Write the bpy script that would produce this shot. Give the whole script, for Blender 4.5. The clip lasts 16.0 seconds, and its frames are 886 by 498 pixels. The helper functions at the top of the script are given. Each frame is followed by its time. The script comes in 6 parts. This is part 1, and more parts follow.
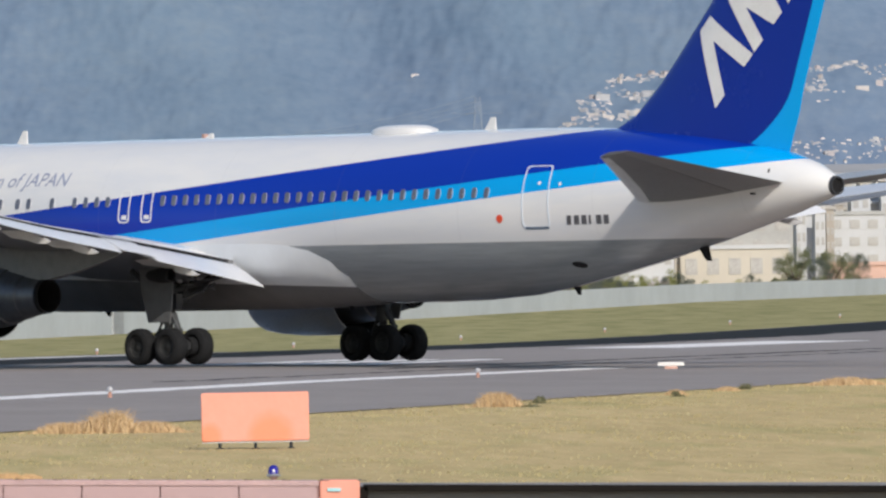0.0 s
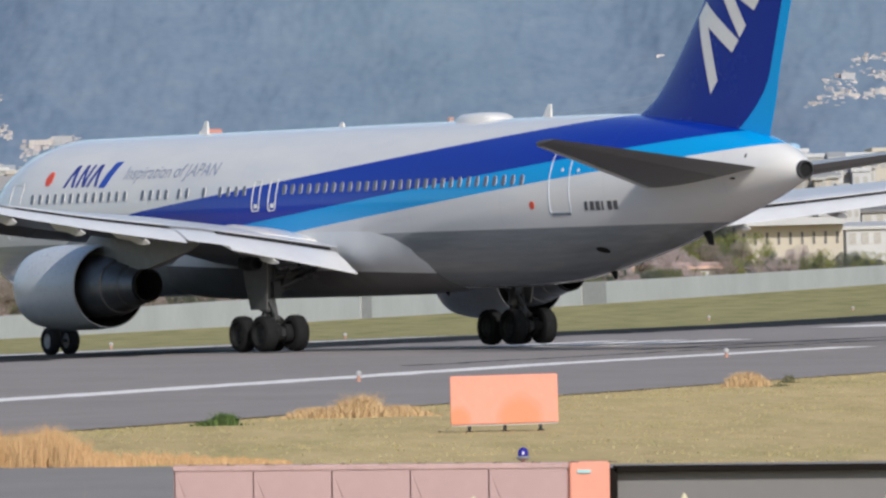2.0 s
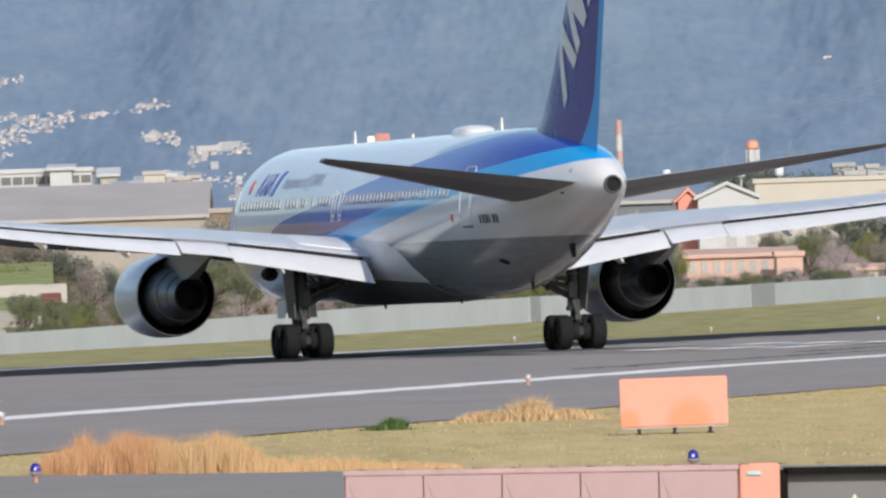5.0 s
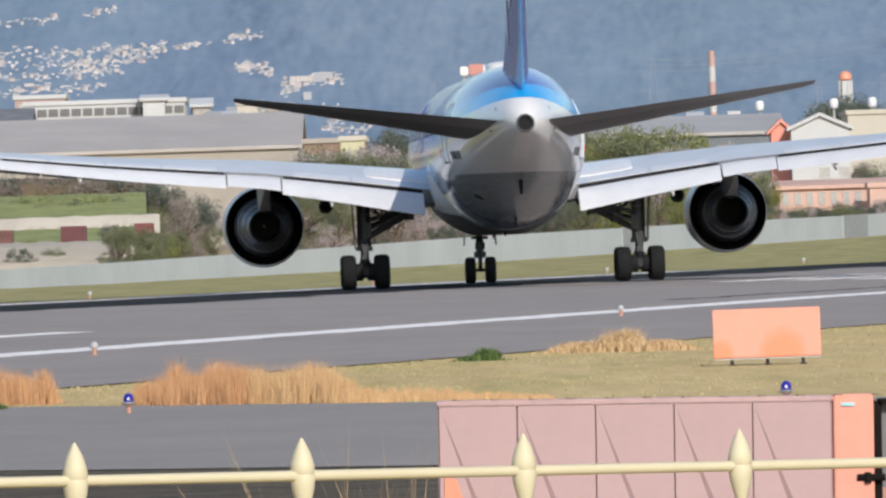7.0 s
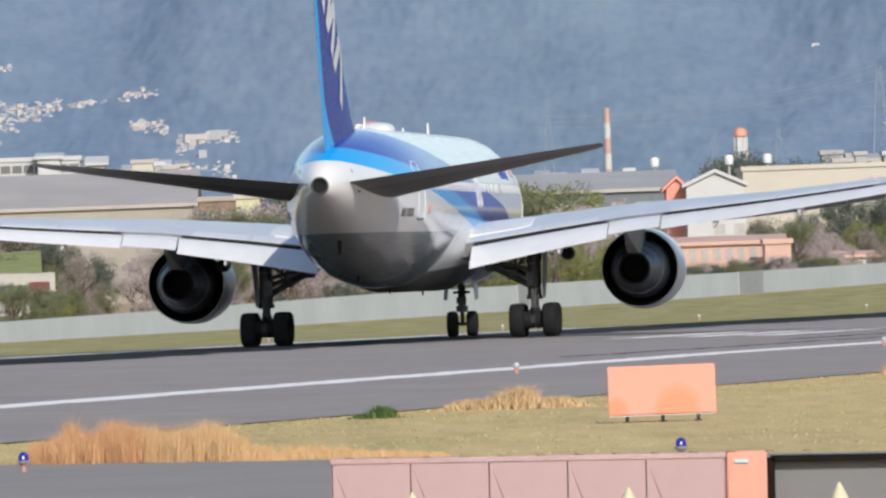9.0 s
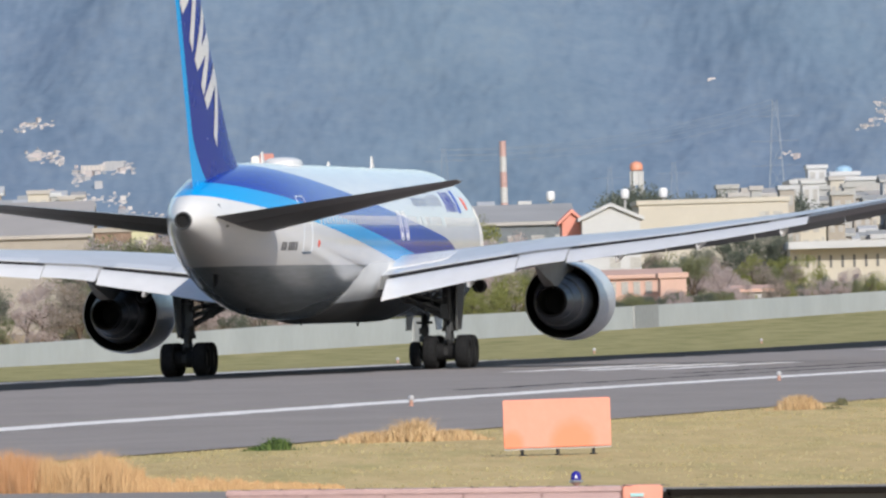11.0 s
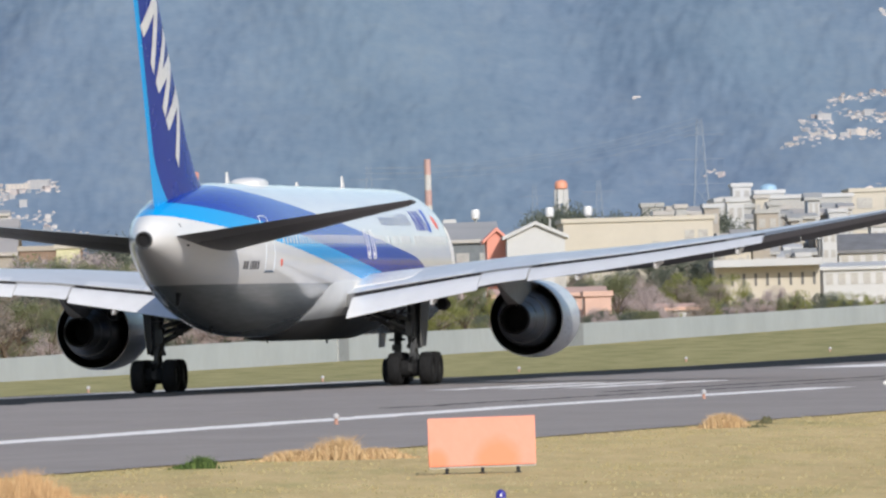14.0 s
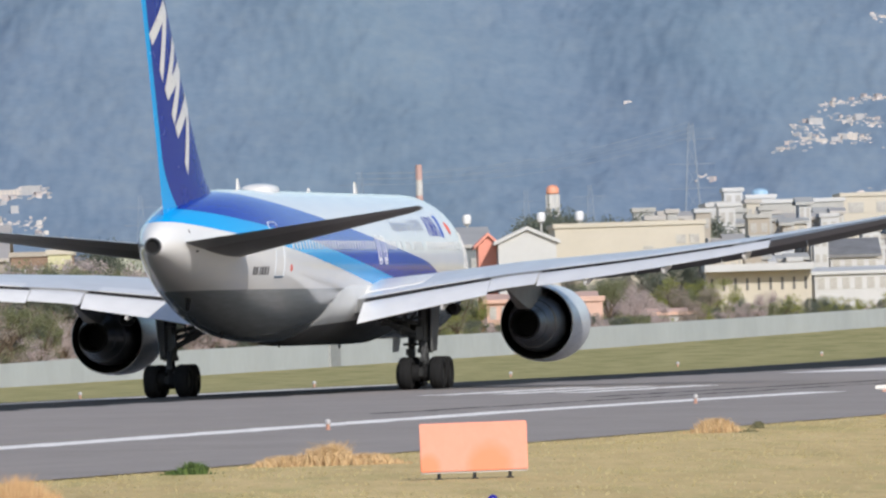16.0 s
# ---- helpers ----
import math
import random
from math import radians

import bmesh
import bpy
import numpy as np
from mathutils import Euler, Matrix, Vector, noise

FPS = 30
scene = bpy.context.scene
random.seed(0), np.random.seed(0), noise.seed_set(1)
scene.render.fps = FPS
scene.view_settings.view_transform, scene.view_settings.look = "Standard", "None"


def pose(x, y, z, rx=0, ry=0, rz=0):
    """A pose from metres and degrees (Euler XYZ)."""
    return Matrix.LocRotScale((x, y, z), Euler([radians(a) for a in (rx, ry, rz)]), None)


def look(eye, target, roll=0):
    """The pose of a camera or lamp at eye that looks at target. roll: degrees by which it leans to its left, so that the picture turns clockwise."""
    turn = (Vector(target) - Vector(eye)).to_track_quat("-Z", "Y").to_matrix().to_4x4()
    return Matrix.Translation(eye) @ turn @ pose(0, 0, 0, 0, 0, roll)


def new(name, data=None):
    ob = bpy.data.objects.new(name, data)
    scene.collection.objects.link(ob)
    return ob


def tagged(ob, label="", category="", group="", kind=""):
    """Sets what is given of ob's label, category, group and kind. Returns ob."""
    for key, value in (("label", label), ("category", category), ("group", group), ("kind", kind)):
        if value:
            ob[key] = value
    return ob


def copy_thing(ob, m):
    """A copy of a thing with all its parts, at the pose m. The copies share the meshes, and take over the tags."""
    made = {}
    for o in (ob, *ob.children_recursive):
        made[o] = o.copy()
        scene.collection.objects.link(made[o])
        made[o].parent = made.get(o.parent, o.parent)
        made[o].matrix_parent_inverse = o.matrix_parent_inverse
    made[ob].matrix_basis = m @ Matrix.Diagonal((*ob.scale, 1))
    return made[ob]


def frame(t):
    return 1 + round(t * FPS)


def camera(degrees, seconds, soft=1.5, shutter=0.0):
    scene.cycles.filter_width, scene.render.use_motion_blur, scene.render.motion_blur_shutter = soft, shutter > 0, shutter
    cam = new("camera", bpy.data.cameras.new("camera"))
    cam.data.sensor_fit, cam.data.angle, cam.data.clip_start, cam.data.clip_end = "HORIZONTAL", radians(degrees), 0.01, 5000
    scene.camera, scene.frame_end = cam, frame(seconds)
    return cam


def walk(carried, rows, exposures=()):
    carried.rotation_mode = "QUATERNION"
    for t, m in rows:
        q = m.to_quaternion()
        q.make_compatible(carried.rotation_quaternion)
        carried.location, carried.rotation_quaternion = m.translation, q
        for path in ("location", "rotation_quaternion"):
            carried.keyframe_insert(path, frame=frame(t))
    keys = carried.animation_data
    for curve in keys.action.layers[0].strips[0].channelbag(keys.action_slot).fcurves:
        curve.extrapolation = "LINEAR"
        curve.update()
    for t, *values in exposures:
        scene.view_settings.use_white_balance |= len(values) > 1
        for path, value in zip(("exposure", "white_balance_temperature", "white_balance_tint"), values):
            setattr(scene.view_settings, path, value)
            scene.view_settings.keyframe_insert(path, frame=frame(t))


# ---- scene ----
# The eye stands at the airfield's edge and pans with a very long lens.
EYE = (0.0, 0.0, 1.655)
CAM_ROWS = [
    (0, 2.356, 0.275, 0.857),
    (0.5, 2.021, 0.280, 1.049),
    (1, 1.709, 0.269, 1.151),
    (1.5, 1.461, 0.216, 1.317),
    (2, 1.215, 0.215, 1.513),
    (2.5, 1.009, 0.234, 1.521),
    (3, 0.867, 0.204, 1.650),
    (3.2, 0.807, 0.195, 1.606),
    (5.3, 0.408, 0.258, 1.930),
    (5.5, 0.358, 0.224, 1.767),
    (6, 0.213, 0.128, 1.771),
    (6.5, 0.050, 0.013, 1.774),
    (7, -0.000, -0.051, 1.848),
    (7.5, 0.080, -0.017, 1.915),
    (8, 0.251, 0.039, 1.919),
    (8.5, 0.401, 0.105, 1.969),
    (9, 0.493, 0.198, 2.022),
    (9.5, 0.576, 0.252, 2.067),
    (10, 0.709, 0.230, 1.999),
    (10.2, 0.763, 0.243, 1.930),
    (12.3, 1.185, 0.423, 1.645),
    (12.5, 1.206, 0.418, 1.678),
    (13, 1.266, 0.436, 1.702),
    (13.5, 1.315, 0.443, 1.771),
    (14, 1.327, 0.407, 1.744),
    (14.5, 1.317, 0.384, 1.781),
    (15, 1.357, 0.403, 1.737),
    (15.5, 1.402, 0.404, 1.809),
    (16, 1.367, 0.430, 1.853),
]
cam = camera(4.083, 16.0, soft=2.5)


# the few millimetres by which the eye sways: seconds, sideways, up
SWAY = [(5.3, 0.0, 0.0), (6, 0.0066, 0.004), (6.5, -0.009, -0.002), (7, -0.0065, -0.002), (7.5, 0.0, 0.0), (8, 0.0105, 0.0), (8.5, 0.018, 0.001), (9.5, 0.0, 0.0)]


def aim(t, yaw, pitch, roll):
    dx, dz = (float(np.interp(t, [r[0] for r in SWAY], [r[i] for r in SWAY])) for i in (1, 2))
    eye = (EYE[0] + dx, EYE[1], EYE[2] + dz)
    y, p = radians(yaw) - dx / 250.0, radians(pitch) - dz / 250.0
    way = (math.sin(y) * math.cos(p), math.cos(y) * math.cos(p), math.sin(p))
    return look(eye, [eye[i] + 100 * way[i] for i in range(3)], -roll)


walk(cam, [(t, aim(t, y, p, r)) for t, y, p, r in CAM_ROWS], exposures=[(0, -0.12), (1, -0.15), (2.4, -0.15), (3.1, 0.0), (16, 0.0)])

# ---- light: early spring sun from behind the eye, over the right shoulder ----
SUN_AZ, SUN_EL = 162.0, 29.0
world = bpy.data.worlds.new("sky")
scene.world = world
world.use_nodes = True
wt = world.node_tree
sky = wt.nodes.new("ShaderNodeTexSky")
sky.sky_type, sky.sun_disc = "NISHITA", False
sky.sun_elevation, sky.sun_rotation = radians(SUN_EL), radians(SUN_AZ)
sky.dust_density, sky.ozone_density = 1.0, 2.0
wt.nodes["Background"].inputs[1].default_value = 0.14
wt.links.new(sky.outputs[0], wt.nodes["Background"].inputs[0])
sun_data = bpy.data.lights.new("sun", "SUN")
sun_data.energy, sun_data.angle, sun_data.color = 3.9, radians(0.53), (1.0, 0.93, 0.83)
sun = new("sun", sun_data)
sa, se = radians(SUN_AZ), radians(SUN_EL)
sun.matrix_world = look((900 * math.sin(sa) * math.cos(se), 900 * math.cos(sa) * math.cos(se), 900 * math.sin(se)), (0, 0, 0))


# ---- materials ----
class Net:
    """A node material; short calls for arithmetic on its sockets."""

    def __init__(self, name):
        self.mat = bpy.data.materials.new(name)
        self.mat.use_nodes = True
        self.t = self.mat.node_tree
        self.b = self.t.nodes["Principled BSDF"]
        self.xyz = None

    def node(self, kind, **kw):
        n = self.t.nodes.new(kind)
        for k, v in kw.items():
            n.inputs[k].default_value = v
        return n

    def put(self, sock, v):
        if isinstance(v, bpy.types.NodeSocket):
            self.t.links.new(v, sock)
        else:
            sock.default_value = v

    def m(self, op, a, b=0.0, clamp=False):
        n = self.t.nodes.new("ShaderNodeMath")
        n.operation, n.use_clamp = op, clamp
        self.put(n.inputs[0], a)
        self.put(n.inputs[1], b)
        return n.outputs[0]

    def coords(self, kind="Object"):
        tc = self.t.nodes.new("ShaderNodeTexCoord")
        return tc.outputs[kind]

    def split(self, v):
        n = self.t.nodes.new("ShaderNodeSeparateXYZ")
        self.t.links.new(v, n.inputs[0])
        return n.outputs

    def noise(self, scale, detail=4.0, rough=0.55, stretch=(1, 1, 1), kind="Object", dist=0.0):
        mp = self.t.nodes.new("ShaderNodeMapping")
        mp.inputs["Scale"].default_value = stretch
        self.t.links.new(self.coords(kind), mp.inputs[0])
        n = self.node("ShaderNodeTexNoise", Scale=scale, Detail=detail, Roughness=rough, Distortion=dist)
        self.t.links.new(mp.outputs[0], n.inputs["Vector"])
        return n.outputs["Fac"]

    def ramp(self, fac, stops):
        n = self.t.nodes.new("ShaderNodeValToRGB")
        while len(n.color_ramp.elements) < len(stops):
            n.color_ramp.elements.new(0.5)
        for e, (p, c) in zip(n.color_ramp.elements, stops):
            e.position, e.color = p, (*c, 1)
        self.put(n.inputs[0], fac)
        return n.outputs[0]

    def mix(self, fac, a, b, how="MIX"):
        n = self.t.nodes.new("ShaderNodeMix")
        n.data_type, n.blend_type = "RGBA", how
        self.put(n.inputs[0], fac)
        for s, v in ((n.inputs[6], a), (n.inputs[7], b)):
            self.put(s, v if isinstance(v, bpy.types.NodeSocket) else (*v, 1))
        return n.outputs[2]

    def out(self, color, rough=0.5, metal=0.0, bump=None, depth=0.01, coat=0.0, spec=0.5, sheen=0.0, tint=(1, 1, 1)):
        self.put(self.b.inputs["Base Color"], color if isinstance(color, bpy.types.NodeSocket) else (*color, 1))
        self.put(self.b.inputs["Roughness"], rough)
        self.put(self.b.inputs["Metallic"], metal)
        self.b.inputs["Coat Weight"].default_value = coat
        self.b.inputs["Coat Roughness"].default_value = 0.08
        self.b.inputs["Specular IOR Level"].default_value = spec
        self.b.inputs["Sheen Weight"].default_value = sheen
        self.b.inputs["Sheen Roughness"].default_value = 0.5
        self.b.inputs["Sheen Tint"].default_value = (*tint, 1)
        if bump is not None:
            n = self.node("ShaderNodeBump", Strength=1.0, Distance=depth)
            self.t.links.new(bump, n.inputs["Height"])
            self.t.links.new(n.outputs[0], self.b.inputs["Normal"])
        return self.mat


def simple(name, color, rough=0.5, metal=0.0, vary=0.18, scale=3.0, coat=0.0, spec=0.5, relief=0.004):
    """A plain surface with slight mottling and grime."""
    k = Net(name)
    lo = tuple(c * (1 - vary) for c in color)
    hi = tuple(min(1, c * (1 + vary)) for c in color)
    a = k.noise(scale, 5)
    b = k.noise(scale * 9, 3)
    f = k.m("ADD", k.m("MULTIPLY", a, 0.7), k.m("MULTIPLY", b, 0.3))
    return k.out(k.ramp(f, [(0.3, lo), (0.7, hi)]), k.m("ADD", k.m("MULTIPLY", b, 0.2), rough - 0.1, True), metal, b, relief, coat, spec)


def foliage(name, stops):
    """Leaves that differ from one to the next and let some light through."""
    mat = random_tint(name, stops)
    t = mat.node_tree
    b = t.nodes["Principled BSDF"]
    thin = t.nodes.new("ShaderNodeBsdfTranslucent")
    both = t.nodes.new("ShaderNodeMixShader")
    both.inputs[0].default_value = 0.42
    t.links.new(b.inputs["Base Color"].links[0].from_socket, thin.inputs[0])
    t.links.new(b.outputs[0], both.inputs[1])
    t.links.new(thin.outputs[0], both.inputs[2])
    t.links.new(both.outputs[0], t.nodes["Material Output"].inputs[0])
    return mat


def random_tint(name, stops, rough=0.8, island=True, spec=0.3):
    """Colour that differs from piece to piece."""
    k = Net(name)
    if island:
        r = k.t.nodes.new("ShaderNodeNewGeometry").outputs["Random Per Island"]
    else:
        r = k.t.nodes.new("ShaderNodeObjectInfo").outputs["Random"]
    n = k.noise(2.0, 3)
    f = k.m("ADD", k.m("MULTIPLY", r, 0.75), k.m("MULTIPLY", n, 0.25))
    return k.out(k.ramp(f, stops), rough, spec=spec)


WHITE, NAVY, CYAN = (0.745, 0.732, 0.72), (0.003, 0.032, 0.36), (0.0, 0.345, 0.78)


def livery():
    """White top, navy and light-blue bands that climb to the tail, grey belly."""
    k = Net("fuselage_paint")
    x, y, z = k.split(k.coords())
    s = k.m("SUBTRACT", 30.1, y)
    top = k.m("ADD", k.m("MULTIPLY", s, 0.0872), 3.155)
    bend = k.m("MULTIPLY", k.m("POWER", k.m("MAXIMUM", k.m("SUBTRACT", 18.0, s), 0.0), 2.0), 0.03)
    top = k.m("SUBTRACT", top, bend)
    mid = k.m("ADD", k.m("MULTIPLY", s, 0.0860), 2.01)
    low = k.m("ADD", k.m("MULTIPLY", s, 0.0850), 1.46)
    edge = lambda a, b: k.m("GREATER_THAN", a, b)
    grime = k.noise(0.8, 5, 0.6, (1, 0.35, 2.0))
    streak = k.noise(3.0, 4, 0.6, (1.0, 0.15, 2.5))
    white = k.ramp(grime, [(0.3, (0.675, 0.68, 0.70)), (0.65, WHITE)])
    grey = k.ramp(streak, [(0.3, (0.25, 0.268, 0.283)), (0.7, (0.312, 0.333, 0.349))])
    c = k.mix(edge(z, low), white, CYAN)
    c = k.mix(edge(z, mid), c, NAVY)
    c = k.mix(edge(z, top), c, white)
    c = k.mix(edge(z, 3.70), grey, c)
    # frame joints round the barrel
    ring = k.m("LESS_THAN", k.m("ABSOLUTE", k.m("SUBTRACT", k.m("MODULO", s, 5.6), 2.0)), 0.012)
    c = k.mix(k.m("MULTIPLY", ring, 0.12), c, (0.2, 0.2, 0.22))
    return k.out(c, k.m("ADD", k.m("MULTIPLY", streak, 0.10), 0.08), 0.0, k.noise(0.9, 2, 0.5, (1, 0.5, 1)), 0.003, 0.08, 0.32)


def fin_paint():
    k = Net("fin_paint")
    x, y, z = k.split(k.coords())
    s = k.m("SUBTRACT", 30.1, y)
    te = k.m("ADD", k.m("MULTIPLY", z, 0.368), 51.08)
    low = k.m("MAXIMUM", k.m("SUBTRACT", 8.3, z), 0.0)
    wide = k.m("ADD", 0.48, k.m("MULTIPLY", k.m("POWER", low, 2.0), 0.36))
    c = k.mix(k.m("GREATER_THAN", s, k.m("SUBTRACT", te, wide)), (0.003, 0.026, 0.27), CYAN)
    c = k.mix(k.m("LESS_THAN", z, k.m("ADD", k.m("MULTIPLY", s, 0.086), 2.01)), c, CYAN)
    n = k.noise(1.0, 4)
    return k.out(c, k.m("ADD", k.m("MULTIPLY", n, 0.15), 0.18), 0.0, n, 0.003, 0.0, 0.22)


M_LIVERY, M_FIN = livery(), fin_paint()
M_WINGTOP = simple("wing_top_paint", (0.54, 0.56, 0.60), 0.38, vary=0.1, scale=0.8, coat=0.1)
# wing grey darkened for the shade beneath; slats and outboard aileron share it
M_WING = simple("wing_shaded_grey", (0.17, 0.175, 0.185), 0.45, vary=0.1, scale=0.8, coat=0.1)
M_FLAP = simple("flap_white_paint", (0.66, 0.67, 0.70), 0.36, vary=0.07, scale=1.2, coat=0.1)
# tailplane grey is darkened for the shade on its underside
M_STAB = simple("stabiliser_shaded_grey", (0.13, 0.13, 0.132), 0.42, vary=0.12, scale=0.8)
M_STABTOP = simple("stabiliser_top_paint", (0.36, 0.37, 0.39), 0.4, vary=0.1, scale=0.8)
M_WHITE = simple("white_gloss_paint", WHITE, 0.3, vary=0.06, scale=1.5, coat=0.2)
M_NAC = simple("nacelle_paint", (0.53, 0.55, 0.585), 0.3, vary=0.07, scale=1.0, coat=0.1)
M_METAL = simple("bare_metal", (0.13, 0.137, 0.155), 0.36, 0.5, 0.25, 3.0)
M_HOT = simple("burnt_nozzle_metal", (0.062, 0.064, 0.07), 0.55, 0.6, 0.3, 4.0)
# near-black for soot, and for shade in the fan ducts and flap slots
M_DARK = simple("soot_and_shade_black", (0.009, 0.009, 0.0105), 0.75, 0, 0.3, 3.0, spec=0.25)
M_GEAR = simple("gear_grey_steel", (0.06, 0.064, 0.07), 0.5, 0.2, 0.25, 6.0, spec=0.3)
M_BEAM = simple("oily_dark_steel", (0.03, 0.031, 0.033), 0.55, 0.2, 0.3, 6.0, spec=0.25)
M_TYRE = simple("tyre_rubber", (0.016, 0.0165, 0.018), 0.85, 0, 0.3, 8.0, spec=0.12)
M_HUB = simple("wheel_hub_metal", (0.03, 0.03, 0.03), 0.5, 0.3, 0.3, 9.0)
M_PANE = simple("dark_window_pane", (0.12, 0.13, 0.17), 0.2, 0, 0.2, 5.0)
M_NAVY = simple("navy_lettering", (0.01, 0.025, 0.25), 0.35, vary=0.05)
M_GREYINK = simple("grey_lettering", (0.29, 0.32, 0.44), 0.4, vary=0.05)
M_RED = simple("red_paint", (0.75, 0.08, 0.03), 0.4, vary=0.08)
M_BLACK = simple("black_marking", (0.09, 0.09, 0.10), 0.5)


# ---- mesh tools ----
def mesh_of(name, bm, mat, smooth=True):
    bmesh.ops.recalc_face_normals(bm, faces=bm.faces)
    me = bpy.data.meshes.new(name)
    bm.to_mesh(me)
    bm.free()
    me.materials.append(mat)
    if smooth:
        me.polygons.foreach_set("use_smooth", [True] * len(me.polygons))
        me.set_sharp_from_angle(angle=radians(38))
    return me


def part(name, bm, mat, parent=None, label="", m=None, smooth=True):
    ob = new(name, mesh_of(name, bm, mat, smooth))
    if parent is not None:
        ob.parent = parent
    if m is not None:
        ob.matrix_basis = m
    if label:
        tagged(ob, label)
    return ob


def again(ob, m, parent):
    """One more object on the same mesh."""
    o = new(ob.name.split(".")[0], ob.data)
    o.parent = parent
    o.matrix_basis = m
    return o


def raw(name, verts, faces, mat, parent=None, label="", smooth=False):
    me = bpy.data.meshes.new(name)
    me.from_pydata(verts, [], faces)
    me.materials.append(mat)
    if smooth:
        me.polygons.foreach_set("use_smooth", [True] * len(me.polygons))
    ob = new(name, me)
    if parent is not None:
        ob.parent = parent
    if label:
        tagged(ob, label)
    return ob


def loft(bm, rings, cap=True, closed=True):
    vs = [[bm.verts.new(p) for p in r] for r in rings]
    n = len(vs[0])
    for a, b in zip(vs, vs[1:]):
        for i in range(n if closed else n - 1):
            j = (i + 1) % n
            bm.faces.new((a[i], a[j], b[j], b[i]))
    if cap:
        bm.faces.new(vs[0][::-1])
        bm.faces.new(vs[-1])
    return vs


def box(bm, c, size, rz=0.0, bevel=0.0, taper=1.0):
    """A box that stands on z = c[2]."""
    x, y, z = size[0] / 2, size[1] / 2, size[2]
    cs, sn = math.cos(rz), math.sin(rz)
    ring = lambda k, zz: [(c[0] + cs * a * k - sn * b * k, c[1] + sn * a * k + cs * b * k, c[2] + zz) for a, b in ((-x, -y), (x, -y), (x, y), (-x, y))]
    vs = loft(bm, [ring(1, 0), ring(taper, z)])
    if bevel:
        es = list({e for r in vs for v in r for e in v.link_edges})
        bmesh.ops.bevel(bm, geom=es, offset=bevel, segments=2, affect="EDGES")


def tube(bm, p, q, r0, r1=None, n=10):
    r1 = r0 if r1 is None else r1
    p, q = Vector(p), Vector(q)
    m = (q - p).to_track_quat("Z", "Y").to_matrix()
    ring = lambda c, r: [c + m @ Vector((r * math.cos(2 * math.pi * i / n), r * math.sin(2 * math.pi * i / n), 0)) for i in range(n)]
    loft(bm, [ring(p, r0), ring(q, r1)])


def revolve(bm, profile, n=32, axis="y", c=(0, 0, 0), cap=False):
    """Spin (along, radius) pairs round an axis through c."""
    rings = []
    for a, r in profile:
        ring = []
        for i in range(n):
            t = 2 * math.pi * i / n
            p, q = r * math.cos(t), r * math.sin(t)
            o = (p, a, q) if axis == "y" else (a, p, q) if axis == "x" else (p, q, a)
            ring.append((c[0] + o[0], c[1] + o[1], c[2] + o[2]))
        rings.append(ring)
    loft(bm, rings, cap)


def interp(x, table, col):
    xs = [r[0] for r in table]
    return float(np.interp(x, xs, [r[col] for r in table]))


# ---- the field: u across the runway (towards the eye), v along it ----
RW = radians(11.9)
NX, NY, DX, DY = math.cos(RW), -math.sin(RW), math.sin(RW), math.cos(RW)
PROFILE = [(-60, -0.02), (-48, -0.02), (-25, -0.15), (-12, -0.08), (0, 0.0), (12, -0.10), (25, -0.30), (40, -0.45), (60, -0.55)]

RISE = [(470, 0.0), (560, 0.0), (610, 0.12), (660, 0.32), (760, 0.82), (840, 1.34), (910, 1.82), (1200, 3.0)]
# the near shoulder dips towards the camera's end
SAG = [(110, -0.06), (140, -0.08), (200, -0.14), (260, -0.05), (330, 0.045), (400, 0.03), (470, 0.0)]
ACROSS = [(12, 0.0), (25, 1.0), (32, 1.0), (40, 0.0)]


def height(u, v):
    return interp(u, PROFILE, 1) + interp(v, RISE, 1) + interp(v, SAG, 1) * interp(u, ACROSS, 1)


def xy(u, v):
    return NX * (u - 86.8) + DX * v, NY * (u - 86.8) + DY * v


def uv(x, y):
    return NX * x + NY * y + 86.8, DX * x + DY * y


def field(u, v, lift=0.0):
    x, y = xy(u, v)
    return (x, y, height(u, v) + lift)


def on_ground(x, y):
    return height(*uv(x, y))


def sheet(name, us, vs, mat, lift, label, kind="structure", rag=0.0):
    edge = lambda u, v: u if u not in (us[0], us[-1]) else u + rag * noise.noise(Vector((v * 0.23, u, 0.0))) + rag * noise.noise(Vector((v * 0.9, u, 4.0)))
    verts = [field(edge(u, v), v, lift) for u in us for v in vs]
    n = len(vs)
    faces = [(i * n + j, i * n + j + 1, (i + 1) * n + j + 1, (i + 1) * n + j) for i in range(len(us) - 1) for j in range(n - 1)]
    return tagged(raw(name, verts, faces, mat, None, label), label, "", "", kind)


def grass_ground():
    k = Net("dry_spring_turf")
    a = k.noise(0.3, 5, 0.6, (1, 0.1, 1))
    b = k.noise(1.6, 6, 0.65, (1, 0.1, 1))
    c = k.noise(7.0, 4, 0.6, (1, 0.15, 1))
    f = k.m("ADD", k.m("MULTIPLY", a, 0.25), k.m("ADD", k.m("MULTIPLY", b, 0.45), k.m("MULTIPLY", c, 0.30)))
    tan = k.ramp(f, [(0.34, (0.36, 0.265, 0.12)), (0.44, (0.47, 0.35, 0.165)), (0.55, (0.56, 0.42, 0.205)), (0.68, (0.66, 0.50, 0.265))])
    green = k.ramp(f, [(0.36, (0.25, 0.235, 0.08)), (0.66, (0.40, 0.35, 0.14))])
    patch = k.m("MULTIPLY", k.m("SUBTRACT", k.noise(0.45, 5, 0.65, (1, 0.1, 1), dist=0.4), 0.5, True), 4.0, True)
    return k.out(k.mix(patch, tan, green), 0.9, 0, c, 0.05, spec=0.1, sheen=0.1, tint=(1.0, 0.82, 0.5))


